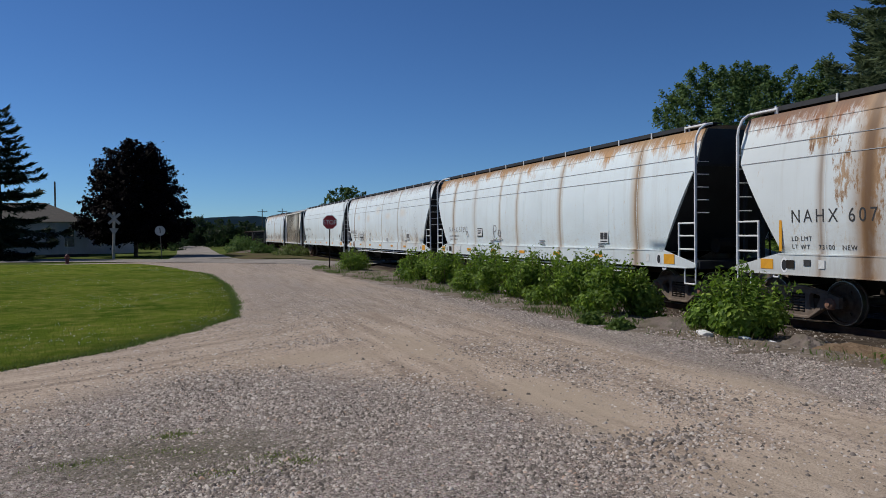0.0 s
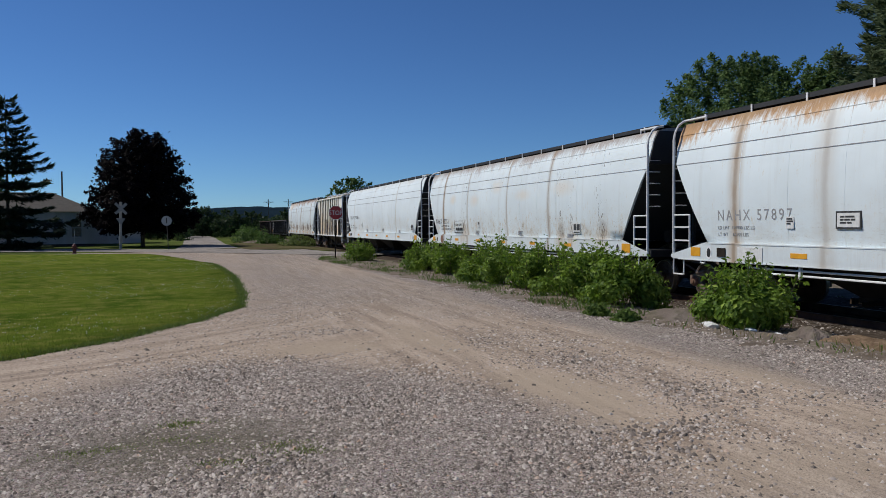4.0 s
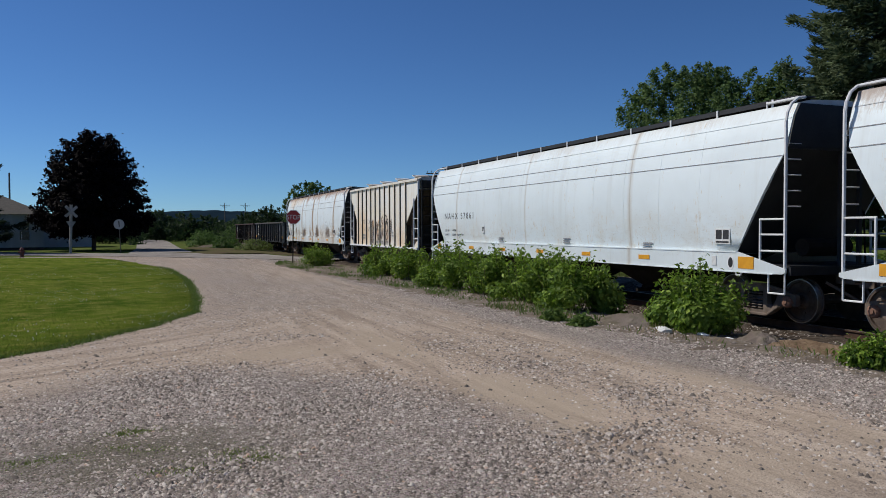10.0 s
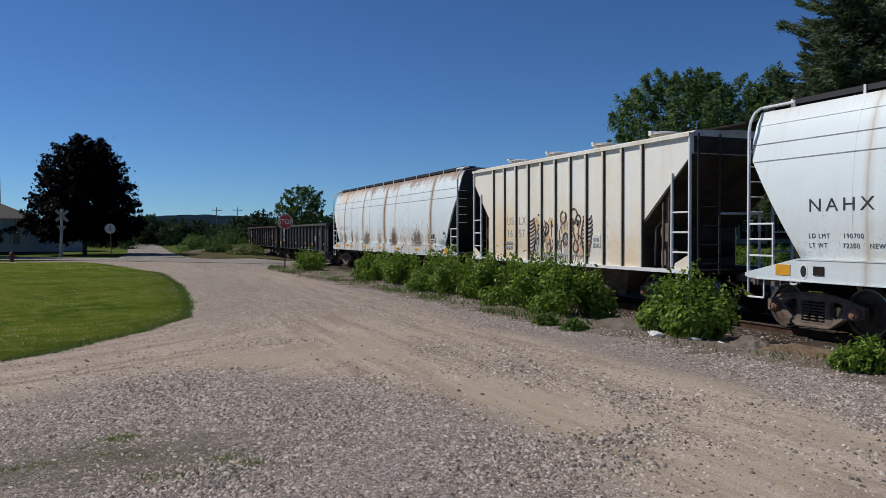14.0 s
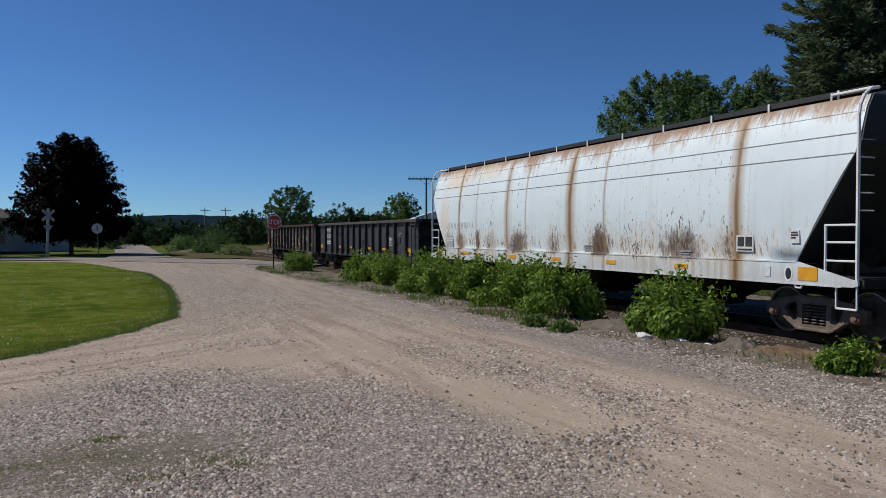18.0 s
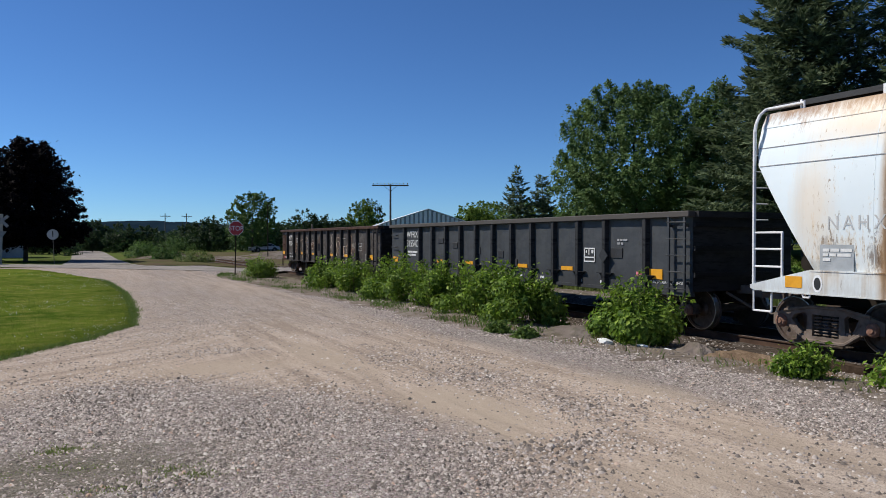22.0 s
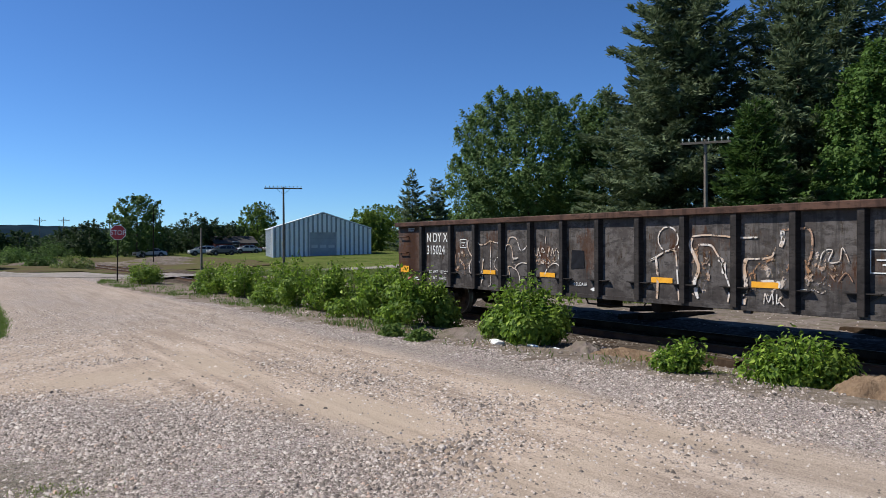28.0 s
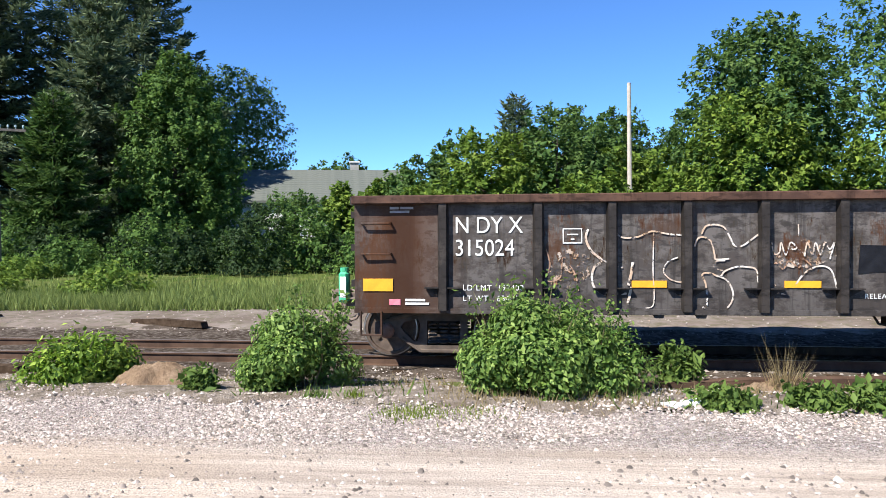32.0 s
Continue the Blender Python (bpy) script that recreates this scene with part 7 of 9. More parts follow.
def leafy_tree(x, y, h, w, seed, mat, label, leaf=0.2, n=9000, lo=0.12, category="tree", shape=None, z=None, group="", squash=1.0, calm=1.0, rise=0.55, shoot=1.0, trunk=True):
    """Broadleaf tree: trunk, limbs and a crown of many leafy shoots that point up and outward, with gaps between them."""
    rng = np.random.default_rng(seed)
    ob = thing("tree", label, category, (x, y, land(x, y) if z is None else z), group)
    if trunk:
        bm = bmesh.new()
        limb_tree(bm, rng, 0, h, max(0.018 * h, 0.1), max(lo, 0.15), w * 0.5)
        part("trunk", bm, MAT["bark"], ob)
    env = shape or (lambda t: math.sin(math.pi * min(t * 0.80 + 0.16, 1.0)) ** 0.55)
    nb = int(min(900, max(36, n / 34)))
    B, BN = crown_points(rng, nb, h * 0.95, w * 0.92, lo, env, squash, seed, calm)
    D = BN * 0.8 + rng.normal(0, 0.32, (nb, 3)) + np.array((0, 0, rise))
    D /= np.linalg.norm(D, axis=1, keepdims=True)
    L = shoot * (0.055 * min(w, 15) + 0.42) * np.exp(rng.normal(0, 0.25, nb))
    pick = rng.choice(nb, n, p=L ** 2 / (L ** 2).sum())
    u = rng.random(n) ** 0.8
    wide = (L[pick] * 0.30 * (1.15 - u))[:, None]
    C = B[pick] + D[pick] * ((u - 0.45) * L[pick])[:, None] + rng.normal(0, 1, (n, 3)) * wide * np.array((1, 1, 0.8))
    N = D[pick] * 0.35 + BN[pick] * 0.35 + np.array((0, 0, 0.35)) + rng.normal(0, 0.35, (n, 3))
    C[:, 2] = np.maximum(C[:, 2], 0.05)
    mesh_part("crown", leaf_mesh("crown", C, N, leaf, rng, 1.15, 0.25, 0.2, True), MAT[mat], ob, kind="stuff")
    return ob


def needle_mesh(name, C, T, N, size, rng, aspect=0.3):
    """Needle sprays: slim triangles at C that run along T and face about N."""
    n = len(C)
    T = T / (np.linalg.norm(T, axis=1, keepdims=True) + 1e-9)
    S = np.cross(T, N + rng.normal(0, 0.5, (n, 3)))
    S /= np.linalg.norm(S, axis=1, keepdims=True) + 1e-9
    s = (size * np.exp(rng.normal(0, 0.3, n)))[:, None]
    V = np.stack([C + S * s * aspect * 0.5, C - S * s * aspect * 0.5, C + T * s], 1).reshape(-1, 3)
    return raw_mesh(name, V, np.arange(n * 3), 3)


def spruce(x, y, h, w, seed, mat="needle", label="tall dark spruce with drooping branches", n=9000, lo=0.03, z=None, leaf=0.42, gap=0.55, taper=0.74, full=1.0):
    """Conifer: a straight trunk with whorls of drooping branches, each hung with needle sprays and turned up at the tip."""
    rng = np.random.default_rng(seed)
    ob = thing("spruce_tree", label, "tree", (x, y, land(x, y) if z is None else z))
    bm = bmesh.new()
    tube(bm, (0, 0, -0.2), (0, 0, h * 0.98), 0.013 * h, 8, 0.02)
    part("trunk", bm, MAT["bark"], ob)
    zz, branches = lo * h, []
    while zz < h * 0.985:
        t = zz / h
        reach = w * 0.5 * (1 - t) ** taper * rng.uniform(0.82, 1.08) + 0.10
        k = max(5, int(8 * (1 - t) + 5))
        a0 = rng.uniform(0, 6.28)
        for i in range(k):
            branches.append((zz + rng.normal(0, 0.16), a0 + 6.283 * i / k + rng.normal(0, 0.2), reach * rng.uniform(0.6, 1.15), t))
        zz += gap * rng.uniform(0.7, 1.25) * (0.45 + 0.55 * (1 - t))
    Bz, Ba, Br, Bt = (np.array(v) for v in zip(*branches))
    pick = rng.choice(len(branches), n, p=(Br ** 1.3 + 0.1) / (Br ** 1.3 + 0.1).sum())
    a, R, t = Ba[pick], Br[pick], Bt[pick]
    s = 1 - 0.88 * rng.random(n) ** 1.25
    side = rng.normal(0, 1, n) * (0.16 * R * (1.12 - s) + 0.07) * full
    sag = (-0.42 + 0.5 * t) * R * s + 0.26 * R * s * s
    hang = np.abs(rng.normal(0, 0.13, n)) * (0.4 + R * 0.2)
    C = np.stack([np.cos(a) * R * s - np.sin(a) * side, np.sin(a) * R * s + np.cos(a) * side, Bz[pick] + sag - hang], 1)
    out = np.sign(side) * np.minimum(np.abs(side) * 3, 0.9)
    T = np.stack([np.cos(a) * 0.7 - np.sin(a) * out, np.sin(a) * 0.7 + np.cos(a) * out, -0.45 + 0.6 * (s > 0.88) + 0.5 * t], 1) + rng.normal(0, 0.22, (n, 3))
    N = np.stack([np.cos(a) * 0.4, np.sin(a) * 0.4, 0.9 + 0 * s], 1)
    mesh_part("foliage", needle_mesh("foliage", C, T, N, leaf, rng, 0.38), MAT[mat], ob, kind="stuff")
    return ob


def blades(name, x, y, height, rng, mat, label, lift=0.0, width=0.012, lean=0.35, z=None):
    """Grass: single bent blades."""
    n = len(x)
    h = height * np.exp(rng.normal(0, 0.3, n))
    a = rng.uniform(0, 6.283, n)
    dx, dy = np.cos(a), np.sin(a)
    z0 = (land_np(x, y) if z is None else z) + lift
    l = lean * h * rng.uniform(0.2, 1.5, n)
    b = rng.uniform(0, 6.283, n)
    P = np.stack([np.stack([x - dx * width, y - dy * width, z0], 1), np.stack([x + dx * width, y + dy * width, z0], 1), np.stack([x + np.cos(b) * l, y + np.sin(b) * l, z0 + h], 1)], 1).reshape(-1, 3)
    ob = mesh_part(name, raw_mesh(name, P, np.arange(3 * n), 3), MAT[mat])
    return tagged(ob, label, kind="stuff")


# bushes beside the track: x, y, width along x, along y, height, leaf size
for k, (bx_, by_, w, d, h, leaf, n, mt) in enumerate((
    (8.7, 38.6, 1.3, 1.9, 1.05, 0.10, 1500, "leaf_bush"),
    (9.3, 29.6, 1.5, 2.4, 1.15, 0.11, 2000, "leaf_bush"),
    (9.4, 26.6, 1.5, 2.2, 1.2, 0.11, 2000, "leaf_bush"),
    (9.5, 22.6, 1.6, 2.6, 1.45, 0.11, 2600, "leaf_bush"),
    (9.5, 19.8, 1.6, 2.4, 1.35, 0.11, 2600, "leaf_bush"),
    (9.5, 17.2, 1.6, 2.4, 1.40, 0.11, 2800, "leaf_bush"),
    (9.6, 15.6, 1.5, 1.9, 1.30, 0.11, 2800, "leaf_bush"),
    (10.0, 11.75, 1.6, 1.7, 1.28, 0.115, 3400, "leaf_bush"),
    (9.3, 7.55, 0.62, 0.6, 0.44, 0.075, 750, "leaf_bush"),
    (9.9, 6.1, 0.9, 1.2, 0.70, 0.085, 2100, "leaf_bush"),
    (9.9, 2.98, 1.3, 1.35, 1.25, 0.074, 7000, "leaf_pale"),
    (9.7, 0.1, 1.5, 1.75, 1.40, 0.074, 9600, "leaf_pale"),
    (9.75, -0.75, 1.1, 0.9, 1.05, 0.076, 3400, "leaf_pale"),
)):
    bush(bx_, by_, w, d, h, 100 + k, leaf, n, mt)

# lawn grass, weeds on the verge, tall grass behind the track
rg = np.random.default_rng(21)
n = 110000
gy = 11 + 30 * rg.random(n) ** 1.7
gx = np.interp(gy, [e[0] for e in LAWN_EDGE], [e[1] for e in LAWN_EDGE]) + rg.normal(-0.02, 0.05, n) - 15 * rg.random(n) ** 1.5
blades("lawn_grass", gx, gy, 0.032, rg, "grass", "short mown grass blades of the lawn", 0.03, 0.006)
n = 9000
gy = 10.5 + 30 * rg.random(n) ** 1.5
gx = np.interp(gy, [e[0] for e in LAWN_EDGE], [e[1] for e in LAWN_EDGE]) + rg.normal(0.03, 0.07, n) + 0.10 * np.array([noise.noise(Vector((b * 1.7, 0.0, 9))) for b in gy])
blades("lawn_fringe", gx, gy, 0.06, rg, "weed", "longer ragged grass hanging over the lawn edge", 0.005, 0.010, 0.9)
n = 16000
gy = rg.uniform(-9, 44, n)
gx = np.interp(gy, [e[0] for e in ROAD_EDGE], [e[1] for e in ROAD_EDGE]) + rg.gamma(1.6, 0.45, n)
patchy = np.array([noise.noise(Vector((a * 1.1, b * 0.7, 2))) for a, b in zip(gx, gy)])
keep = (rg.random(n) < np.where(gy > 13.2, 0.75, 0.16) * np.clip(0.45 + 2.4 * patchy, 0, 1)) & (gx < 11.2)
blades("verge_grass", gx[keep], gy[keep], 0.10, rg, "weed", "ragged green weeds along the verge", 0.01, 0.016, 0.6)
n = 6000
gy = rg.uniform(-8, 20, n)
gx = np.interp(gy, [e[0] for e in ROAD_EDGE], [e[1] for e in ROAD_EDGE]) + rg.uniform(0.1, 2.3, n)
clump = np.array([noise.noise(Vector((a * 0.9, b * 0.9, 7))) for a, b in zip(gx, gy)]) > 0.12
blades("dry_grass", gx[clump], gy[clump], 0.10, rg, "grass_dry", "dead straw-coloured grass on the verge", 0.01, 0.010, 0.8)
n = 130000
gy = rg.uniform(-16, 46, n)
gx = np.interp(gy, [-16, 4, 12, 20, 30, 46], [19.6, 19.5, 19.2, 17.9, 17.1, 16.8]) + rg.gamma(1.3, 2.4, n)
blades("meadow_grass", gx, gy, 0.26, rg, "grass_tall", "tall pale green meadow grass behind the track", -0.01, 0.018, 0.45)
# white clover heads in loose patches on the lawn
n = 5600
gy = 12 + 36 * rg.random(n) ** 1.3
gx = np.interp(gy, [e[0] for e in LAWN_EDGE], [e[1] for e in LAWN_EDGE]) - 0.1 - 16 * rg.random(n) ** 1.5
clump = np.array([noise.noise(Vector((a * 0.35, b * 0.22, 5))) + 0.5 * noise.noise(Vector((a * 1.3, b * 0.9, 1))) for a, b in zip(gx, gy)]) > 0.12
blades("clover_heads", gx[clump], gy[clump], 0.022, rg, "clover", "white clover heads scattered on the lawn", 0.055, 0.012, 0.5)
# mounds of broad weeds at the road edge and green tufts in the gravel
for k, (wx, wy, ww, wh, mt) in enumerate(((8.75, -2.0, 0.4, 0.12, "weed"), (8.8, -3.0, 0.4, 0.14, "weed"), (8.75, -3.7, 0.45, 0.2, "weed"), (9.1, -4.6, 0.5, 0.24, "weed"), (9.5, -5.0, 0.5, 0.3, "weed"), (9.35, 4.15, 0.16, 0.18, "weed"), (11.0, -1.9, 0.4, 0.55, "weed"), (8.15, 14.0, 0.3, 0.08, "weed"), (8.2, 13.0, 0.3, 0.07, "weed"))):
    bush(wx, wy, ww, ww * 1.5, wh, 300 + k, 0.10, 260, mt, "low broad-leaved weeds at the gravel edge")
n = 1700
cx, cy = np.array([0.05, 0.05, 0.26, 0.86, 1.08, -0.47, -0.74, 0.42, -0.01]), np.array([7.91, 7.91, 7.22, 6.9, 6.66, 7.28, 7.23, 6.57, 7.38])
pick = rg.integers(0, 9, n)
blades("gravel_weeds", cx[pick] + rg.normal(0, 0.13, n) * rg.uniform(0.3, 1.5, n), cy[pick] + rg.normal(0, 0.085, n) * rg.uniform(0.3, 1.5, n), 0.016, rg, "grass_tall", "thin yellowish grass tufts in the gravel", 0.012, 0.007)

# sandy heaps, white litter, ties and timber by the track
def heap(x, y, rx, ry, h, seed, mat="sand", label="small heap of sandy soil", name="soil_mound"):
    bm = bmesh.new()
    n, m = 44, 16
    rings = []
    for j in range(m + 1):
        t = j / m
        ring = []
        for i in range(n):
            a = 6.283 * i / n
            rr = (1 - t) * (1 + 0.22 * noise.noise(Vector((math.cos(a) * 2, math.sin(a) * 2, seed))))
            p = Vector((math.cos(a) * rx * rr, math.sin(a) * ry * rr, h * (1 - (1 - t) ** 2) - 0.03 + 0.05 * noise.noise(Vector((math.cos(a) * 3 * rr, math.sin(a) * 3 * rr, seed + 5))) + 0.045 * noise.noise(Vector((math.cos(a) * rr * rx * 7, math.sin(a) * rr * ry * 7, seed))) + 0.03 * noise.noise(Vector((math.cos(a) * rr * rx * 19, math.sin(a) * rr * ry * 19, seed)))))
            ring.append(bm.verts.new(p))
        rings.append(ring)
    for a, b in zip(rings, rings[1:]):
        for i in range(n):
            bm.faces.new((a[i], a[(i + 1) % n], b[(i + 1) % n], b[i])).smooth = True
    ob = part(name, bm, MAT[mat], None, label, (x, y, land(x, y)))
    return tagged(ob, label, "soil heap")


heap(9.95, 5.0, 0.5, 0.75, 0.34, 1)
heap(10.2, 9.4, 0.9, 1.6, 0.16, 2, "sand", "low spread of sandy soil beside the track")
heap(9.4, 13.0, 0.8, 0.9, 0.22, 3, "dirt", "low heap of brown soil")
heap(9.9, 10.1, 0.35, 0.5, 0.25, 9, "dirt", "clod of dark soil beside a bush")
heap(10.6, -3.2, 0.5, 0.8, 0.16, 4, "sand")
heap(9.6, -7, 0.6, 0.9, 0.2, 5, "sand")
for k, (hx, hy, rx, ry, hh) in enumerate(((9, 82, 3.5, 2, 0.45), (15, 84, 4.5, 2, 0.4), (21, 88, 4, 2, 0.4), (18, 75, 4, 1.2, 0.3), (24, 96, 4, 2, 0.5))):
    heap(hx, hy, rx, ry, hh, 20 + k, "dirt", "long low heap of bare dirt and debris")
for k, (lx, ly, s) in enumerate(((9.05, 11.55, 0.16), (9.25, 11.9, 0.11), (9.35, 10.9, 0.12), (9.6, 10.55, 0.08), (11.0, 9.9, 0.14), (8.8, -1.75, 0.14), (8.75, -1.5, 0.1))):
    bm = bmesh.new()
    bmesh.ops.create_icosphere(bm, subdivisions=1, radius=s)
    for v in bm.verts:
        v.co = Vector((v.co.x * 0.8, v.co.y * 1.5, v.co.z * 0.45)) * (1 + 0.35 * noise.noise(v.co * 9 + Vector((k, 0, 0))))
    tagged(part("litter_scrap", bm, MAT["white_mark"], None, "crumpled scrap of white litter", (lx, ly, land(lx, ly) + s * 0.3)), "", "litter")
for k, (tx, ty, ln, rz, tz) in enumerate(((16.2, 13.6, 2.5, -20, 0), (16.4, 13.25, 2.5, -9, 0), (16.4, 13.45, 2.3, -24, 0.17), (15.6, 19.2, 2.4, 80, 0), (11.2, 8.6, 1.6, 85, 0), (11.4, 7.4, 1.8, 95, 0), (11.3, 6.3, 1.5, 88, 0.0), (10.95, -3.1, 4.0, 99, 0), (16.4, 8.1, 2.2, 70, 0))):
    bm = bmesh.new()
    slab(bm, [(-ln / 2, -0.10, 0), (ln / 2, -0.09, 0), (ln / 2 - 0.06, -0.08, 0.11), (0.1, -0.10, 0.15), (-ln / 2 + 0.03, -0.09, 0.13)], (0, 0.19, 0))
    tagged(part("old_tie", bm, MAT["tie"] if k != 7 else MAT["rail_side"], None, "", pose(tx, ty, land(tx, ty) + 0.02 + tz, 0, 0, rz)), "discarded dark timber tie beside the track" if k != 7 else "rusty beam lying beside the track", "timber")
# grass tufts and dead stalks at the edge of the gravel
for k, (tx, ty, nn, hh, sp, mt, lb) in enumerate(((8.25, 1.3, 420, 0.05, 0.2, "grass", "low green grass tuft in the gravel"), (8.35, 0.7, 160, 0.04, 0.2, "grass", "low green grass tuft in the gravel"), (9.0, 2.1, 90, 0.08, 0.07, "grass", "low green grass tuft in the gravel"), (9.0, 2.55, 90, 0.09, 0.07, "weed", "low green grass tuft in the gravel"), (10.5, -3.2, 160, 0.42, 0.09, "grass_dry", "tall dead straw-coloured grass clump"), (9.2, -0.6, 300, 0.12, 0.4, "grass_dry", "flattened dead grass under the bush"), (9.1, 0.5, 300, 0.10, 0.4, "grass_dry", "flattened dead grass under the bush"))):
    r_ = np.random.default_rng(500 + k)
    ob = blades("grass_tuft", tx + r_.normal(0, sp, nn), ty + r_.normal(0, sp, nn), hh, r_, mt, lb, 0.02, 0.006, 0.5)


# ---- signs, poles ----
def post_sign(x, y, h, kind):
    ob = thing("stop_sign" if kind == "stop" else "round_sign", "red octagonal stop sign on a thin dark post" if kind == "stop" else "grey back of a round sign on a thin post", "road sign", (x, y, land(x, y)))
    bm = bmesh.new()
    bx(bm, -0.03, -0.02, -0.2, 0.03, 0.02, h + 0.3, 0.006)
    part("post", bm, MAT["steel_dark"] if kind == "stop" else MAT["wood_pole"], ob)
    face = radians(8)
    ob.rotation_euler = (0, radians(1.2 if kind == "stop" else -2.5), -0.17 if kind == "stop" else 0.05)
    n, r = (8, 0.41) if kind == "stop" else (24, 0.40)
    off = math.pi / 8 if kind == "stop" else 0
    def disc(bm, r, y0, y1):
        slab(bm, [(r * math.cos(off + 2 * math.pi * k / n), y0, h + r * math.sin(off + 2 * math.pi * k / n)) for k in range(n)], (0, y1 - y0, 0))
    bm = bmesh.new()
    disc(bm, r, -0.035, -0.03)
    plate = part("plate", bm, MAT["white_mark"] if kind == "stop" else MAT["sign_back"], ob)
    if kind != "stop":
        stored("dark_bar", "signbar", lambda bm: bx(bm, -0.035, -0.045, h - 0.2, 0.035, -0.035, h + 0.25, 0.004), MAT["steel_dark"], plate, "short dark upright bar")
    if kind == "stop":
        bm = bmesh.new()
        disc(bm, r * 0.93, -0.041, -0.035)
        part("red_field", bm, MAT["sign_red"], plate, "red sign face")
        me = text_mesh("STOP", 0.36, 0.85)
        o = mesh_part("lettering", me, MAT["white_mark"], plate, "white word on the sign")
        w = max(v.co.x for v in me.vertices)
        o.matrix_basis = Matrix.Translation((-w / 2, -0.046, h - 0.125)) @ Matrix.Rotation(math.pi / 2, 4, "X")
    return ob


MAT["sign_red"] = plain("red sign sheet", (0.42, 0.03, 0.035), 0.45)
MAT["sign_back"] = plain("bare sign metal", (0.42, 0.43, 0.43), 0.5, 0.3)
MAT["white_paint"] = surface("white painted boards", (0.5, 0.51, 0.52), (0.66, 0.67, 0.68), 1.5, 30, 0.7)
MAT["dark_glass"] = plain("dark window glass", (0.012, 0.014, 0.016), 0.2)
MAT["roof_grey"] = surface("grey green shingles", (0.075, 0.088, 0.078), (0.125, 0.135, 0.12), 3, 20, 0.9)
MAT["roof_brown"] = surface("brown shingles", (0.032, 0.03, 0.028), (0.065, 0.058, 0.052), 3, 20, 0.9)
MAT["tin"] = surface("galvanised ribbed sheet", (0.70, 0.74, 0.77), (0.82, 0.85, 0.87), 0.8, 20, 0.5, 0.05, 0.15)
MAT["tin_rib"] = surface("white sheet ribs", (0.80, 0.82, 0.83), (0.88, 0.89, 0.89), 0.8, 20, 0.5)
MAT["tin_pan"] = surface("grey sheet between ribs", (0.24, 0.27, 0.30), (0.36, 0.39, 0.42), 0.8, 20, 0.5)
MAT["tin_door"] = surface("grey roller door", (0.30, 0.33, 0.37), (0.42, 0.45, 0.48), 1.0, 20, 0.5)
MAT["red_board"] = surface("maroon clapboard", (0.13, 0.03, 0.036), (0.20, 0.05, 0.055), 2, 30, 0.8)
MAT["grey_board"] = surface("weathered fence boards", (0.24, 0.24, 0.23), (0.38, 0.37, 0.36), 3, 30, 0.9)

post_sign(8.0, 41.6, 2.55, "stop")
post_sign(-1.1, 65.8, 2.3, "round")


def crossbuck(x, y, turn, back=False):
    ob = thing("crossbuck_sign", "weathered white railway crossbuck on a pale post", "road sign", pose(x, y, land(x, y), 0, 1.5, turn))
    bm = bmesh.new()
    bx(bm, -0.10, -0.08, -0.2, 0.10, 0.08, 3.9, 0.01)
    part("post", bm, MAT["wood_pale"] if not back else MAT["wood_pole"], ob)
    for a in (45, -45):
        bm = bmesh.new()
        bx(bm, -0.61, -0.12, -0.11, 0.61, -0.085 + (0.012 if a > 0 else 0), 0.11, 0.005)
        b = part("blade", bm, MAT["grey_board"], ob, loc=pose(0, -0.015 if a > 0 else -0.03, 3.35, 0, a, 0))
    bm = bmesh.new()
    slab(bm, [(-0.36, -0.10, 2.55), (0.36, -0.10, 2.55), (0, -0.10, 1.95)], (0, -0.02, 0))
    part("lower_plate", bm, MAT["grey_board"], ob, "inverted triangular plate")
    return ob


crossbuck(-4.9, 68.4, 10)


def utility_pole(x, y, h, arm, arm_z, pins, mat="wood_pole", label="old grey telegraph pole with one crossarm", turn=0.0, r=0.13, lean=0.0):
    ob = thing("utility_pole", label, "utility pole", pose(x, y, land(x, y), 0, lean, turn))
    bm = bmesh.new()
    tube(bm, (0, 0, -0.3), (0, 0, h), r, 10, r * 0.68)
    part("shaft", bm, MAT[mat], ob)
    if arm:
        bm = bmesh.new()
        bx(bm, -arm / 2, -0.2, arm_z - 0.06, arm / 2, -0.1, arm_z + 0.06)
        a = part("crossarm", bm, MAT[mat], ob)
        for k in range(pins):
            u = -arm / 2 + 0.12 + (arm - 0.24) * k / max(pins - 1, 1)
            stored("insulator", "insulator", lambda bm: lathe(bm, [(0, 0.02), (0.07, 0.025), (0.08, 0.05), (0.17, 0.045), (0.2, 0.02)], "Z", 8), MAT["glass_insulator"], a, loc=(u, -0.15, arm_z + 0.06))
        for s in (-1, 1):
            stored("brace", ("brace", s), lambda bm: tube(bm, (0, -0.12, -0.6), (s * 0.62, -0.12, -0.06), 0.016, 5), MAT["steel_dark"], a, loc=(0, 0, arm_z))
    return ob


utility_pole(28.5, 69.8, 7.45, 3.6, 7.3, 10, turn=-22)
utility_pole(33.9, 25.4, 7.2, 2.5, 7.0, 8, turn=-56)
utility_pole(40.0, -5.1, 9.4, 0, 0, 0, "wood_pale", "tall pale wooden utility pole", r=0.145, lean=1.0)
for k, (px_, py_, ph) in enumerate(((19.8, 189, 8.6), (24.5, 188, 8.6))):
    utility_pole(px_, py_, ph, 2.4, ph - 0.7, 4, "wood_pole", "distant wooden utility pole", 10)
utility_pole(33.5, 185, 8.8, 0, 0, 0, "wood_pole", "distant wooden utility pole")
utility_pole(-13.4, 99.4, 8.4, 0, 0, 0, "wood_pole", "wooden utility pole behind the house")
utility_pole(60, 25, 5.5, 0, 0, 0, "wood_pole", "thin wooden pole among the trees")
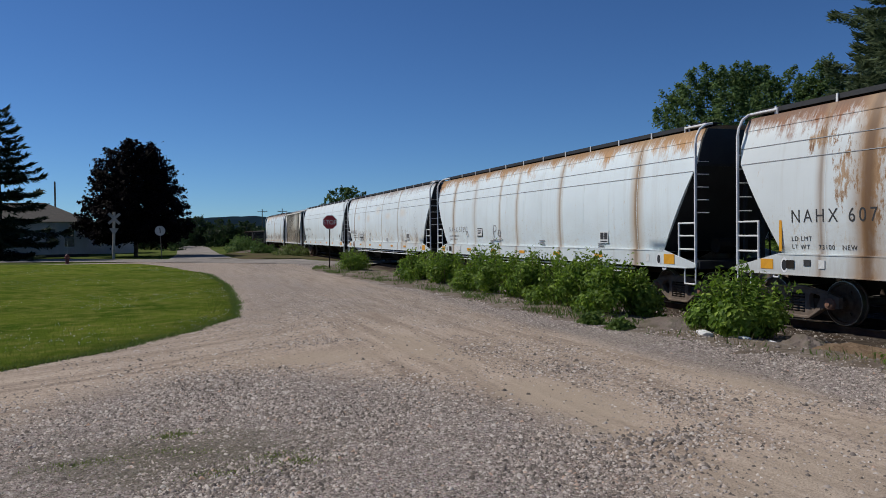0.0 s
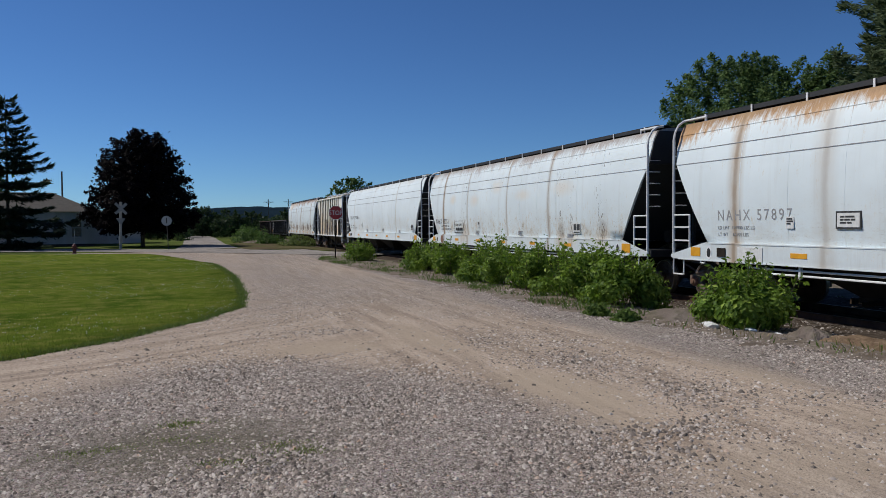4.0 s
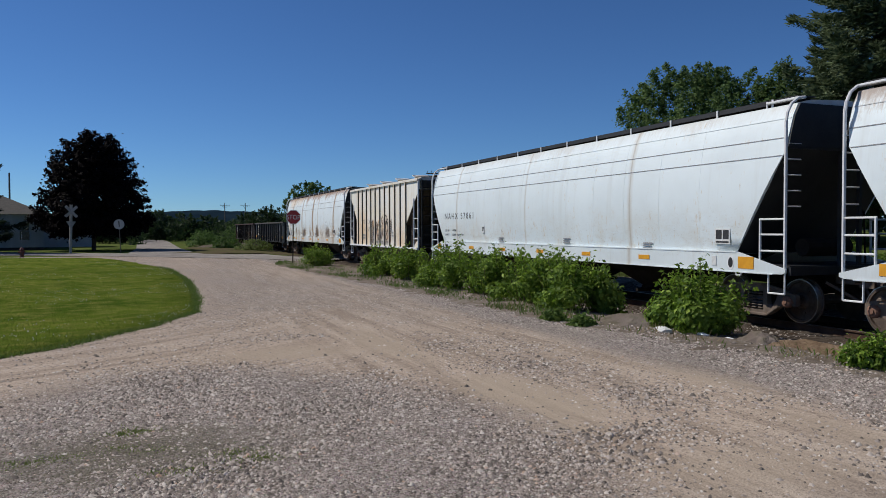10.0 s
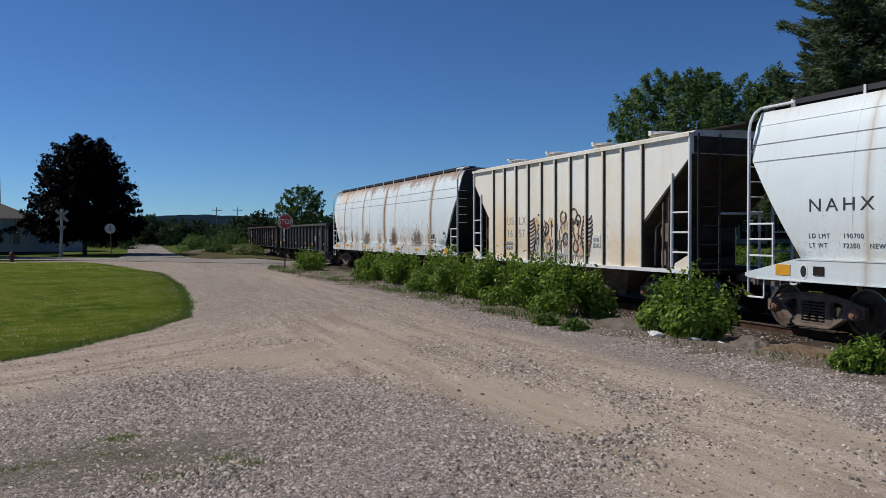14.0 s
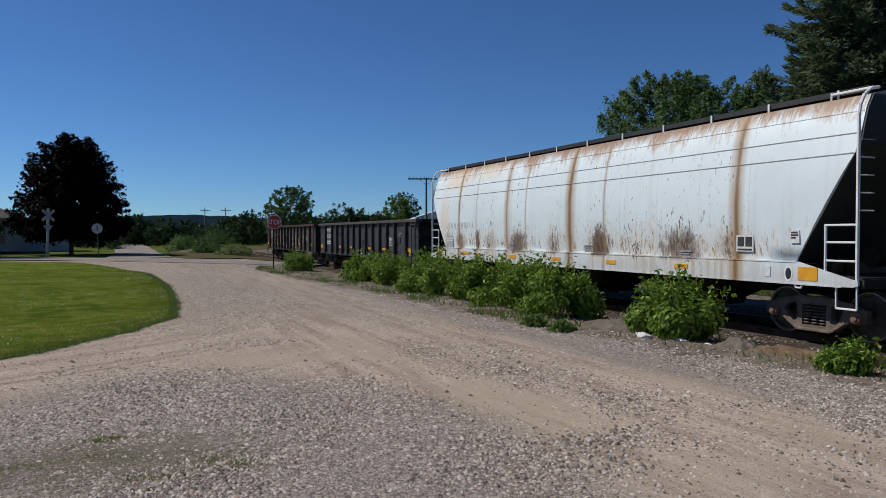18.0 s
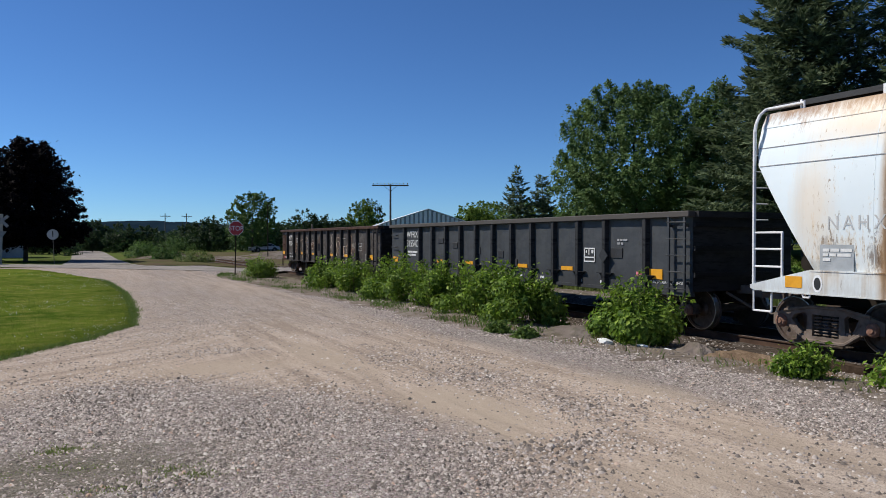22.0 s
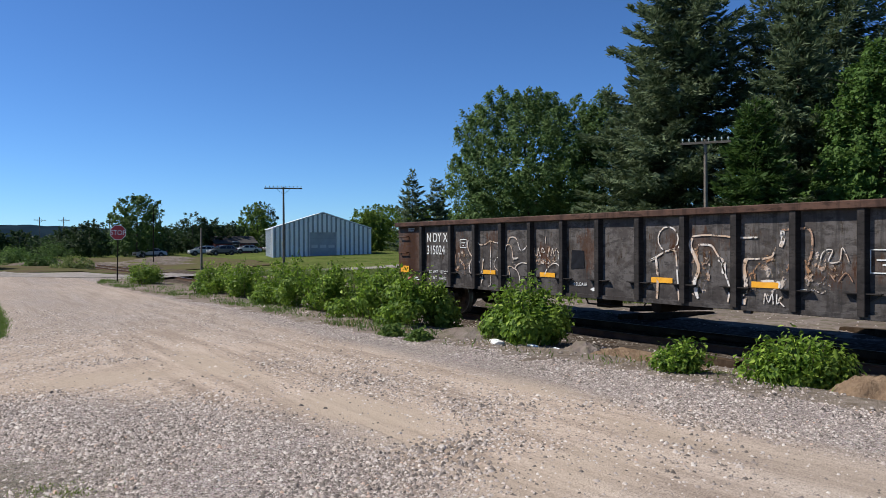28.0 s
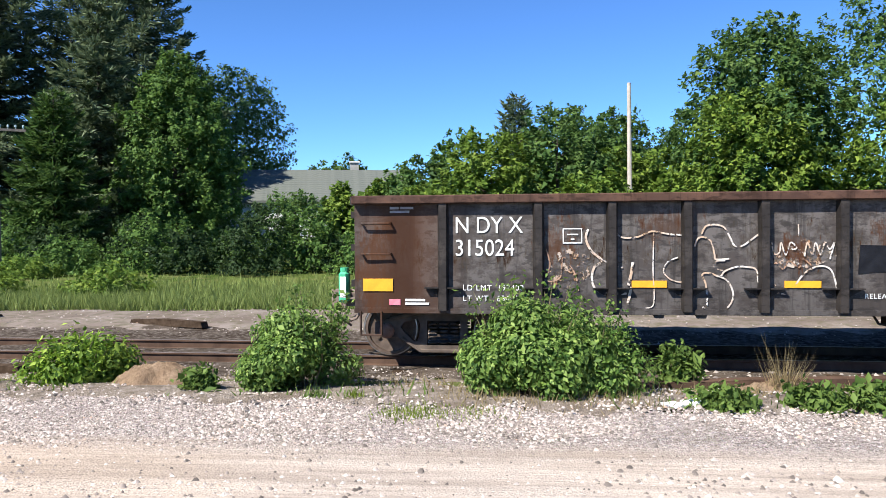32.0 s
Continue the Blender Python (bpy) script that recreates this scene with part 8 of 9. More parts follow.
utility_pole(17.4, 59.1, 3.2, 0, 0, 0, "wood_pole", "short grey post beside the crossing", r=0.1)
utility_pole(20.0, 85.6, 6.0, 0, 0, 0, "steel_dark", "thin dark steel post in the lot", r=0.06)


def hydrant(x, y):
    ob = thing("fire_hydrant", "dark red fire hydrant with a thin marker rod", "fire hydrant", (x, y, land(x, y)))
    bm = bmesh.new()
    lathe(bm, [(-0.1, 0.17), (0.04, 0.17), (0.05, 0.12), (0.48, 0.12), (0.50, 0.15), (0.54, 0.15), (0.64, 0.09), (0.70, 0.04)], "Z", 14)
    part("barrel", bm, MAT["hydrant"], ob)
    for s in (-1, 1):
        stored("outlet", ("outlet", s), lambda bm: tube(bm, (s * 0.1, 0, 0.38), (s * 0.21, 0, 0.38), 0.06, 10), MAT["hydrant"], ob)
    bm = bmesh.new()
    tube(bm, (0, 0.1, 0.5), (0, 0.1, 1.75), 0.012, 6)
    part("marker_rod", bm, MAT["white_iron"], ob, "thin white rod")


MAT["hydrant"] = plain("dull red hydrant paint", (0.16, 0.035, 0.025), 0.6)
hydrant(-7.2, 59.0)


# ---- buildings ----
def wall_box(bm, w, d, h, t=0.2):
    bx(bm, -w / 2, -d / 2, 0, w / 2, -d / 2 + t, h)
    bx(bm, -w / 2, d / 2 - t, 0, w / 2, d / 2, h)
    bx(bm, -w / 2, -d / 2 + t, 0, -w / 2 + t, d / 2 - t, h)
    bx(bm, w / 2 - t, -d / 2 + t, 0, w / 2, d / 2 - t, h)


def gable_roof(bm, w, d, h, rise, over=0.4, t=0.15):
    """Ridge along x."""
    for s in (-1, 1):
        slab(bm, [(-w / 2 - over, s * (d / 2 + over), h - over * rise / (d / 2)), (w / 2 + over, s * (d / 2 + over), h - over * rise / (d / 2)), (w / 2 + over, 0, h + rise), (-w / 2 - over, 0, h + rise)], (0, 0, t))


def window_at(ob, x, y, z, w, h, nx=0, ny=-1, trim="white_paint"):
    """A window with frame, sill and pane; it looks along nx, ny."""
    turn = math.degrees(math.atan2(nx, -ny))
    win = stored("window", ("win", w, h), lambda bm: (bx(bm, -w / 2 - 0.09, -0.05, -0.09, w / 2 + 0.09, 0.02, 0), bx(bm, -w / 2 - 0.09, -0.05, h, w / 2 + 0.09, 0.02, h + 0.1), bx(bm, -w / 2 - 0.09, -0.05, 0, -w / 2, 0.02, h), bx(bm, w / 2, -0.05, 0, w / 2 + 0.09, 0.02, h), bx(bm, -w / 2, -0.04, h / 2 - 0.025, w / 2, 0.0, h / 2 + 0.025)), MAT[trim], ob, "white window frame", pose(x, y, z, 0, 0, turn))
    stored("pane", ("pane", w, h), lambda bm: bx(bm, -w / 2, -0.015, 0, w / 2, -0.008, h), MAT["dark_glass"], win)
    return win


def white_house():
    x, y = -17.2, 84.0
    ob = thing("house", "low white clapboard house with a brown hipped roof, in shade", "house", pose(x, y, land(x, y) - 0.1, 0, 0, 8))
    bm = bmesh.new()
    wall_box(bm, 17, 9, 3.5)
    wall = part("wall", bm, MAT["white_paint"], ob)
    for k in range(16):
        stored("clapboard", "clap17", lambda bm: slab(bm, [(-8.52, -4.5, 0), (-8.52, -4.535, 0), (-8.52, -4.505, 0.2), (-8.52, -4.5, 0.2)], (17.04, 0, 0)), MAT["white_paint"], wall, loc=(0, 0, 0.2 + 0.205 * k))
    bm = bmesh.new()
    top = [bm.verts.new(p) for p in ((-5, 0, 5.4), (5, 0, 5.4))]
    low = [bm.verts.new(p) for p in ((-9, -5, 3.4), (9, -5, 3.4), (9, 5, 3.4), (-9, 5, 3.4))]
    bm.faces.new((low[0], low[1], top[1], top[0]))
    bm.faces.new((low[2], low[3], top[0], top[1]))
    bm.faces.new((low[1], low[2], top[1]))
    bm.faces.new((low[3], low[0], top[0]))
    bm.faces.new(low[::-1])
    part("roof", bm, MAT["roof_brown"], ob)
    for wx in (-7, -4.6, -2.6, 0.4, 2.6, 5.4, 7.0):
        window_at(ob, wx, -4.55, 1.0, 0.8, 1.7)
    bm = bmesh.new()
    bx(bm, -8.6, -4.62, -0.2, 8.6, -4.54, 0.3)
    part("foundation", bm, MAT["roof_brown"], ob)


def small_garage():
    x, y = -8.0, 92
    ob = thing("garage", "small white garage with dark windows behind the maple", "garage", pose(x, y, land(x, y), 0, 0, 5))
    bm = bmesh.new()
    wall_box(bm, 7, 6, 2.3)
    part("wall", bm, MAT["white_paint"], ob)
    bm = bmesh.new()
    gable_roof(bm, 7, 6, 2.3, 0.7)
    part("roof", bm, MAT["roof_brown"], ob)
    for wx in (-2, 0.2, 2.2):
        window_at(ob, wx, -3.05, 1.2, 1.2, 0.6)


def ribbed_barn():
    x, y = 43.3, 94.5
    ob = thing("shed", "pale ribbed metal shed with a grey roller door", "shed", pose(x, y, land(x, y) - 0.05, 0, 0, -15))
    w, d, h, rise = 12.6, 9.5, 3.55, 2.0
    bm = bmesh.new()
    t = 0.12
    bx(bm, -w / 2, d / 2 - t, -0.4, w / 2, d / 2, h)
    bx(bm, -w / 2, -d / 2, -0.4, -w / 2 + t, d / 2, h)
    bx(bm, w / 2 - t, -d / 2, -0.4, w / 2, d / 2, h)
    dw, dh, dx = 1.75, 3.0, 0.0
    slab(bm, [(-w / 2, -d / 2, -0.4), (dx - dw, -d / 2, -0.4), (dx - dw, -d / 2, dh), (dx + dw, -d / 2, dh), (dx + dw, -d / 2, -0.4), (w / 2, -d / 2, -0.4), (w / 2, -d / 2, h), (0, -d / 2, h + rise), (-w / 2, -d / 2, h)], (0, t, 0))
    slab(bm, [(w / 2, d / 2, h), (0, d / 2, h + rise), (-w / 2, d / 2, h)], (0, -t, 0))
    wall = part("wall", bm, MAT["tin_pan"], ob)
    n = 21
    for k in range(n + 1):
        u = -w / 2 + w * k / n
        zt = h + rise * (1 - abs(u) / (w / 2)) - 0.06
        zb = dh if abs(u - dx) < dw else -0.35
        if zt > zb:
            stored("wall_rib", ("tinrib", round(zt - zb, 2)), lambda bm: slab(bm, [(-0.27, 0, 0), (-0.12, -0.12, 0), (0.06, -0.12, 0), (0.10, 0, 0)], (0, 0, zt - zb)), MAT["tin_rib"], wall, loc=(u, -d / 2, zb))
    for k in range(14):
        stored("wall_rib", "tinribside", lambda bm: bx(bm, -0.05, -0.03, -0.35, 0.0, 0.03, h), MAT["tin"], wall, loc=(-w / 2, -d / 2 + 0.5 + k * 0.66, 0))
    for s in (-1, 1):
        bm = bmesh.new()
        slab(bm, [(s * (w / 2 + 0.15), -d / 2 - 0.12, h - 0.05), (0, -d / 2 - 0.12, h + rise), (0, d / 2 + 0.12, h + rise), (s * (w / 2 + 0.15), d / 2 + 0.12, h - 0.05)], (0, 0, 0.10))
        part("roof", bm, MAT["tin"], ob)
    for k in range(4):
        bm = bmesh.new()
        bx(bm, dx - dw, -d / 2 + 0.06, -0.4 + 0.87 * k, dx + dw, -d / 2 + 0.10, -0.4 + 0.87 * (k + 1) - 0.03)
        p = part("door_panel", bm, MAT["tin_door"], ob)
        if k == 1:
            for u in (-1.1, 0, 1.1):
                stored("pane", "barnpane", lambda bm: bx(bm, -0.4, -0.01, 0.55, 0.4, 0, 0.95), MAT["white_paint"], p, loc=(dx + u, -d / 2 + 0.055, 0.45))
    for s in (-1, 1):
        bm = bmesh.new()
        bx(bm, dx + s * dw - 0.08, -d / 2 - 0.06, -0.4, dx + s * dw + 0.08, -d / 2 + 0.02, dh + 0.1)
        part("door_jamb", bm, MAT["white_paint"], ob)


def porch_house():
    x, y = 60.6, 56.6
    ob = thing("house", "dark house with a maroon and white porch under spruces", "house", pose(x, y, land(x, y) + 0.1, 0, 0, -47))
    bm = bmesh.new()
    wall_box(bm, 8.4, 7, 3.0)
    part("wall", bm, MAT["red_board"], ob)
    bm = bmesh.new()
    gable_roof(bm, 8.4, 7, 3.0, 1.6)
    part("roof", bm, MAT["roof_brown"], ob)
    bm = bmesh.new()
    bx(bm, -4.3, -4.6, -0.6, 4.5, -3.5, 0.2)
    part("porch_deck", bm, MAT["white_paint"], ob, "white porch skirting")
    for px_ in (-4.1, -1.6, 0.9, 2.5, 4.2):
        stored("porch_post", "porchpost", lambda bm: bx(bm, -0.14, -0.12, 0, 0.14, 0.12, 2.55), MAT["white_paint"], ob, loc=(px_, -4.3, 0.1))
    bm = bmesh.new()
    slab(bm, [(0.6, -4.7, 2.55), (4.6, -4.7, 2.55), (2.6, -4.7, 3.6)], (0, 1.4, 0))
    part("porch_gable", bm, MAT["white_paint"], ob, "white porch gable")
    bm = bmesh.new()
    bx(bm, -4.3, -4.5, 2.5, 0.6, -3.4, 2.66)
    part("porch_roof", bm, MAT["roof_brown"], ob)
    for wx in (-3.3, -2.0, -0.2, 1.7, 3.3):
        window_at(ob, wx, -3.55, 1.0, 0.8, 1.4)


def green_roof_house():
    x, y = 62, 17.5
    ob = thing("house", "house with a grey-green shingle roof among trees", "house", pose(x, y, land(x, y), 0, 0, -75))
    w, d = 14, 9
    bm = bmesh.new()
    wall_box(bm, w, d, 3.9)
    part("wall", bm, MAT["white_paint"], ob)
    bm = bmesh.new()
    gable_roof(bm, w, d, 3.9, 2.6)
    roof = part("roof", bm, MAT["roof_grey"], ob)
    for k in range(14):
        stored("shingle_course", "course", lambda bm: slab(bm, [(-w / 2 - 0.4, 0, 0), (w / 2 + 0.4, 0, 0), (w / 2 + 0.4, 0.36, 0.2), (-w / 2 - 0.4, 0.36, 0.2)], (0, 0, 0.03)), MAT["roof_grey"], roof, loc=(0, -d / 2 - 0.4 + k * 0.345, 3.82 + k * 0.2))
    bm = bmesh.new()
    bx(bm, 2.6, 0.3, 6.0, 3.3, 1.0, 7.3)
    c = part("chimney", bm, MAT["grey_board"], ob)
    bm = bmesh.new()
    bx(bm, 2.5, 0.2, 7.3, 3.4, 1.1, 7.42)
    part("chimney_cap", bm, MAT["white_paint"], c)
    for wx in (-5, -2, 2, 5):
        window_at(ob, wx, -d / 2 - 0.02, 1.2, 1.0, 1.4)


white_house()
small_garage()
ribbed_barn()
porch_house()
green_roof_house()


def board_fence(x, y, n, turn):
    ob = thing("board_fence", "weathered grey board fence beyond the meadow", "fence", pose(x, y, land(x, y) + 0.1, 0, 0, turn))
    for k in range(n):
        stored("board", "fenceboard", lambda bm: bx(bm, 0, -0.01, 0, 0.28, 0.015, 1.7, 0.004), MAT["grey_board"], ob, loc=(k * 0.30, 0, -0.3))
    for k in range(n * 3 // 20 + 1):
        stored("post", "fencepost", lambda bm: bx(bm, -0.06, 0.015, -0.4, 0.06, 0.12, 1.75), MAT["grey_board"], ob, loc=(k * 2.0, 0, -0.2))


board_fence(50.1, 72.8, 29, -64.6)


def sign_backs(x, y):
    ob = thing("sign_post", "grey back of an octagonal sign on a post beside the fence", "road sign", (x, y, land(x, y)))
    bm = bmesh.new()
    bx(bm, -0.04, -0.03, -0.2, 0.04, 0.03, 3.1)
    part("post", bm, MAT["grey_board"], ob)
    bm = bmesh.new()
    slab(bm, [(0.40 * math.cos(math.pi / 8 + math.pi * k / 4), -0.05, 2.6 + 0.40 * math.sin(math.pi / 8 + math.pi * k / 4)) for k in range(8)], (0, 0.015, 0))
    part("plate", bm, MAT["sign_back"], ob)
    ob.matrix_basis = ob.matrix_basis @ pose(0, 0, 0, 0, 0, -42)


sign_backs(47.3, 54.8)


# ---- vehicles ----
def paint_gloss(name, c):
    m, nt, b = tree_of(name)
    f = noise_of(nt, coords(nt), 3.0, 3)
    nt.links.new(mix(nt, f, c, [v * 0.8 for v in c]), b.inputs["Base Color"])
    b.inputs["Roughness"].default_value = 0.4
    b.inputs["Coat Weight"].default_value = 0.2
    return m


MAT["tyre"] = surface("tyre rubber", (0.012, 0.012, 0.012), (0.025, 0.025, 0.025), 8, 60, 0.9)
MAT["rim"] = plain("bright alloy rim", (0.55, 0.56, 0.58), 0.3, 0.8)
MAT["lamp_glass"] = plain("headlamp glass", (0.7, 0.72, 0.74), 0.1)
MAT["lamp_red"] = plain("tail lamp glass", (0.3, 0.02, 0.02), 0.2)
MAT["trim_black"] = plain("black plastic trim", (0.02, 0.02, 0.02), 0.6)
CAR_WHEELS = []


def road_car(label, paint, at, kind="suv", roll=False, category="car"):
    """A car that points along -x in its own space; wheels stand on z = 0."""
    ob = thing("car", label, category, at)
    L, W = (4.35, 1.78) if kind == "suv" else (4.6, 1.75)
    if kind == "suv":
        low = [(-2.16, 0.33), (-2.19, 0.58), (-2.08, 0.82), (-1.15, 0.99), (2.07, 1.02), (2.17, 0.76), (2.15, 0.33)]
        glass = [(-1.24, 0.96), (-0.41, 1.47), (0.55, 1.56), (1.56, 1.52), (2.04, 1.02)]
    else:
        low = [(-2.3, 0.32), (-2.3, 0.66), (-1.2, 0.92), (1.5, 0.95), (2.28, 0.9), (2.3, 0.32)]
        glass = [(-1.2, 0.9), (-0.5, 1.40), (0.8, 1.43), (1.7, 0.94)]
    bm = bmesh.new()
    slab(bm, [(x, -W / 2, z) for x, z in low], (0, W, 0))
    bmesh.ops.bevel(bm, geom=[e for e in bm.edges if abs(e.verts[0].co.y - e.verts[1].co.y) < 1e-6], offset=0.07, segments=2, affect="EDGES")
    body = part("body", bm, paint, ob)
    bm = bmesh.new()
    a = [bm.verts.new((x, -W / 2 + (0.06 if z < 1.15 else 0.2), z)) for x, z in glass]
    b = [bm.verts.new((x, W / 2 - (0.06 if z < 1.15 else 0.2), z)) for x, z in glass]
    bm.faces.new(a)
    bm.faces.new(b[::-1])
    for k in range(len(glass)):
        j = (k + 1) % len(glass)
        bm.faces.new((a[j], a[k], b[k], b[j]))
    cabin = part("cabin", bm, paint, ob)
    for s in (-1, 1):
        for k, (u0, u1) in enumerate(((0.06, 0.46), (0.50, 0.78), (0.81, 0.95))):
            x0, x1 = glass[0][0], glass[-1][0]
            zt = glass[1][1] - 0.07
            zb = glass[0][1] + 0.06
            def at_x(u, z):
                t = (z - zb) / (zt - zb + 0.07)
                lo_x = x0 + (glass[1][0] - x0) * t + 0.1
                hi_x = x1 + (glass[-2][0] - x1) * t - 0.1
                return lo_x + (hi_x - lo_x) * u
            yb, yt = W / 2 - 0.055, W / 2 - 0.165
            bm = bmesh.new()
            slab(bm, [(at_x(u0, zb), s * (yb + 0.004), zb), (at_x(u1, zb), s * (yb + 0.004), zb), (at_x(u1, zt), s * (yt + 0.02), zt), (at_x(u0, zt), s * (yt + 0.02), zt)], (0, -s * 0.02, 0))
            part("side_window", bm, MAT["dark_glass"], cabin)
        bm = bmesh.new()
        bx(bm, low[0][0] - 0.01, s * (W / 2 - 0.42), 0.70, low[0][0] + 0.28, s * (W / 2 + 0.004), 0.86, 0.02)
        part("headlight", bm, MAT["lamp_glass"], body)
        bm = bmesh.new()
        bx(bm, low[-1][0] - 0.16, s * (W / 2 - 0.3), 0.80, low[-1][0] + 0.03, s * (W / 2 + 0.004), 1.02, 0.02)
        part("tail_light", bm, MAT["lamp_red"], body)
        bm = bmesh.new()
        bx(bm, -0.95, s * (W / 2), 1.0, -0.78, s * (W / 2 + 0.2), 1.13, 0.03)
        part("door_mirror", bm, paint, body)
        bm = bmesh.new()
        bx(bm, -2.02, s * (W / 2 - 0.02), 0.28, 2.02, s * (W / 2 + 0.012), 0.46, 0.01)
        part("sill_trim", bm, MAT["trim_black"], body)
        for wx in ((-1.31, 1.22) if kind == "suv" else (-1.4, 1.33)):
            m = Matrix.Translation((wx, s * (W / 2 - 0.12), 0.35))
            wheel = stored("wheel", "carwheel", lambda bm: lathe(bm, [(-0.11, 0.20), (-0.11, 0.33), (-0.08, 0.35), (0.08, 0.35), (0.11, 0.33), (0.11, 0.20)], "Y", 24), MAT["tyre"], ob, "", m)
            def rim(bm):
                for q in (-1, 1):
                    lathe(bm, [(q * 0.112, 0.215), (q * 0.122, 0.20), (q * 0.105, 0.19), (q * 0.105, 0.01)], "Y", 20)
                    for k in range(5):
                        a = 2 * math.pi * k / 5
                        tube(bm, (0.03 * math.cos(a), q * 0.118, 0.03 * math.sin(a)), (0.19 * math.cos(a), q * 0.118, 0.19 * math.sin(a)), 0.03, 6)
            stored("rim", "carrim", rim, MAT["rim"], wheel, "five-spoke alloy rim")
            stored("wheel_arch", ("arch", s), lambda bm: lathe(bm, [(s * 0.02, 0.42), (s * 0.125, 0.42)], "Y", 20), MAT["trim_black"], body, "dark wheel arch", (wx, s * (W / 2 - 0.12), 0.37))
            if roll:
                CAR_WHEELS.append((wheel, m.translation.copy(), 0.35))
    bm = bmesh.new()
    slab(bm, [(-1.26, -W / 2 + 0.18, 1.09), (-1.26, W / 2 - 0.18, 1.09), (-0.5, W / 2 - 0.27, glass[1][1] - 0.03), (-0.5, -W / 2 + 0.27, glass[1][1] - 0.03)], (-0.03, 0, 0.03))
    part("windscreen", bm, MAT["dark_glass"], cabin)
    bm = bmesh.new()
    bx(bm, low[0][0] - 0.02, -0.5, 0.42, low[0][0] + 0.1, 0.5, 0.62, 0.02)
    part("grille", bm, MAT["trim_black"], body)
    return ob


SUV = road_car("dark red sport utility car driving over the crossing", paint_gloss("dark red car paint", (0.25, 0.007, 0.018)), (0, 0, 0), "suv", True)
for k, (cx_, cy_, c, kd, rz) in enumerate(((27, 118, (0.6, 0.61, 0.62), "sedan", 10), (36, 122, (0.5, 0.52, 0.53), "suv", -5), (44, 124, (0.65, 0.65, 0.65), "sedan", 0), (37.5, 117, (0.12, 0.13, 0.14), "suv", 5), (50, 126, (0.1, 0.1, 0.11), "suv", 0))):
    road_car("parked car far across the lot", paint_gloss("far car paint", c), pose(cx_, cy_, land(cx_, cy_), 0, 0, rz), kd)


road_car("white car parked under the trees", paint_gloss("white car paint", (0.72, 0.73, 0.74)), pose(53.6, 59.8, land(53.6, 59.8), 0, 0, 120), "suv")


def far_shed(x, y, w, h, turn, mat, label):
    ob = thing("shed", label, "shed", pose(x, y, land(x, y), 0, 0, turn))
    bm = bmesh.new()
    wall_box(bm, w, 5, h)
    part("wall", bm, MAT[mat], ob)
    bm = bmesh.new()
    gable_roof(bm, w, 5, h, 1.1)
    part("roof", bm, MAT["roof_brown"], ob)
    window_at(ob, 0, -2.52, 1.0, 1.0, 1.0)


far_shed(44, 132, 7, 1.8, 0, "red_board", "low dark reddish shed behind parked cars")
far_shed(62, 98, 4, 1.4, -30, "white_paint", "tiny white outbuilding beside the spruces")

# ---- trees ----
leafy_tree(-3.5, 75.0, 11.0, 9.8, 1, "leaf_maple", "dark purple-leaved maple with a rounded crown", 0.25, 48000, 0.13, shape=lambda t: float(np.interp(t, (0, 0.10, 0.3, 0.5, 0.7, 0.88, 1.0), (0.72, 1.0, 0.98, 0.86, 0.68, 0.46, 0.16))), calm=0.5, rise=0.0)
spruce(-13.8, 72.0, 13.2, 10.6, 2, "needle_backlit", "spruce with ragged branches beside the house, backlit shade in its colour", 34000, 0.05, leaf=0.32, gap=1.05, full=0.8)
# Trees added out of view, only to throw shade on the white house.
for k, (tx, ty, th, tw) in enumerate(((-27, 94, 15, 12), (-35, 91, 15, 12), (-23, 92, 15, 11))):
    leafy_tree(tx, ty, th, tw, 20 + k, "leaf_tree", "tall broadleaf tree added out of view to shade the white house", 0.4, 8000, 0.1)
for k, (tx, ty, th, tw) in enumerate(((-2.2, 126, 5.4, 5.5), (-4.2, 112, 4.8, 4.6), (8.0, 142, 5.0, 6), (12.5, 150, 4.8, 6), (-1.5, 140, 5.8, 6), (20, 152, 5.4, 6), (3.0, 131, 5.3, 6), (21, 132, 5.8, 7), (37, 131, 7.4, 7), (40.5, 132, 6.2, 6), (45, 134, 5.6, 7), (31, 134, 5.6, 7), (60, 159, 10.8, 8))):
    leafy_tree(tx, ty, th, tw, 30 + k, "leaf_far", "dark green tree beside the far lane", 0.30, 4500, 0.06)
leafy_tree(48.6, 56.9, 16.6, 17.0, 3, "leaf_silver", "large silvery-leaved tree behind the track", 0.25, 88000, 0.16, calm=0.8, rise=0.7)
leafy_tree(52.9, 51.0, 16.2, 7.4, 4, "leaf_silver", "slim silvery-leaved tree behind the track", 0.25, 24000, 0.2, rise=0.9, shoot=1.3, shape=lambda t: float(np.interp(t, (0, 0.2, 0.6, 0.85, 1.0), (0.6, 1.0, 0.85, 0.5, 0.12))))
spruce(58.2, 94.0, 12.0, 7.0, 5, "needle", "pointed dark spruce beyond the meadow", 9000, 0.02, leaf=0.42, taper=0.85, gap=0.8)
spruce(61.6, 92.5, 10.6, 7.6, 6, "needle", "small dark spruce beyond the meadow", 9000, 0.02, leaf=0.42, taper=0.7, gap=0.8)
for k, (sx_, sy_, sh_, sw_, sn_) in enumerate(((48.9, 38.6, 25.5, 18.5, 120000), (55.4, 30.0, 25.5, 17.5, 100000), (56.5, 36.0, 22.0, 15.0, 40000), (52.0, 44.5, 16.5, 9.0, 30000), (59.0, 27.5, 15.0, 9.0, 24000))):
    spruce(sx_, sy_, sh_, sw_, 30 + k, "needle", "very tall dark spruce with drooping branches", sn_, (0.14, 0.10, 0.18, 0.30, 0.10)[k], leaf=0.36, taper=0.62, gap=0.7)
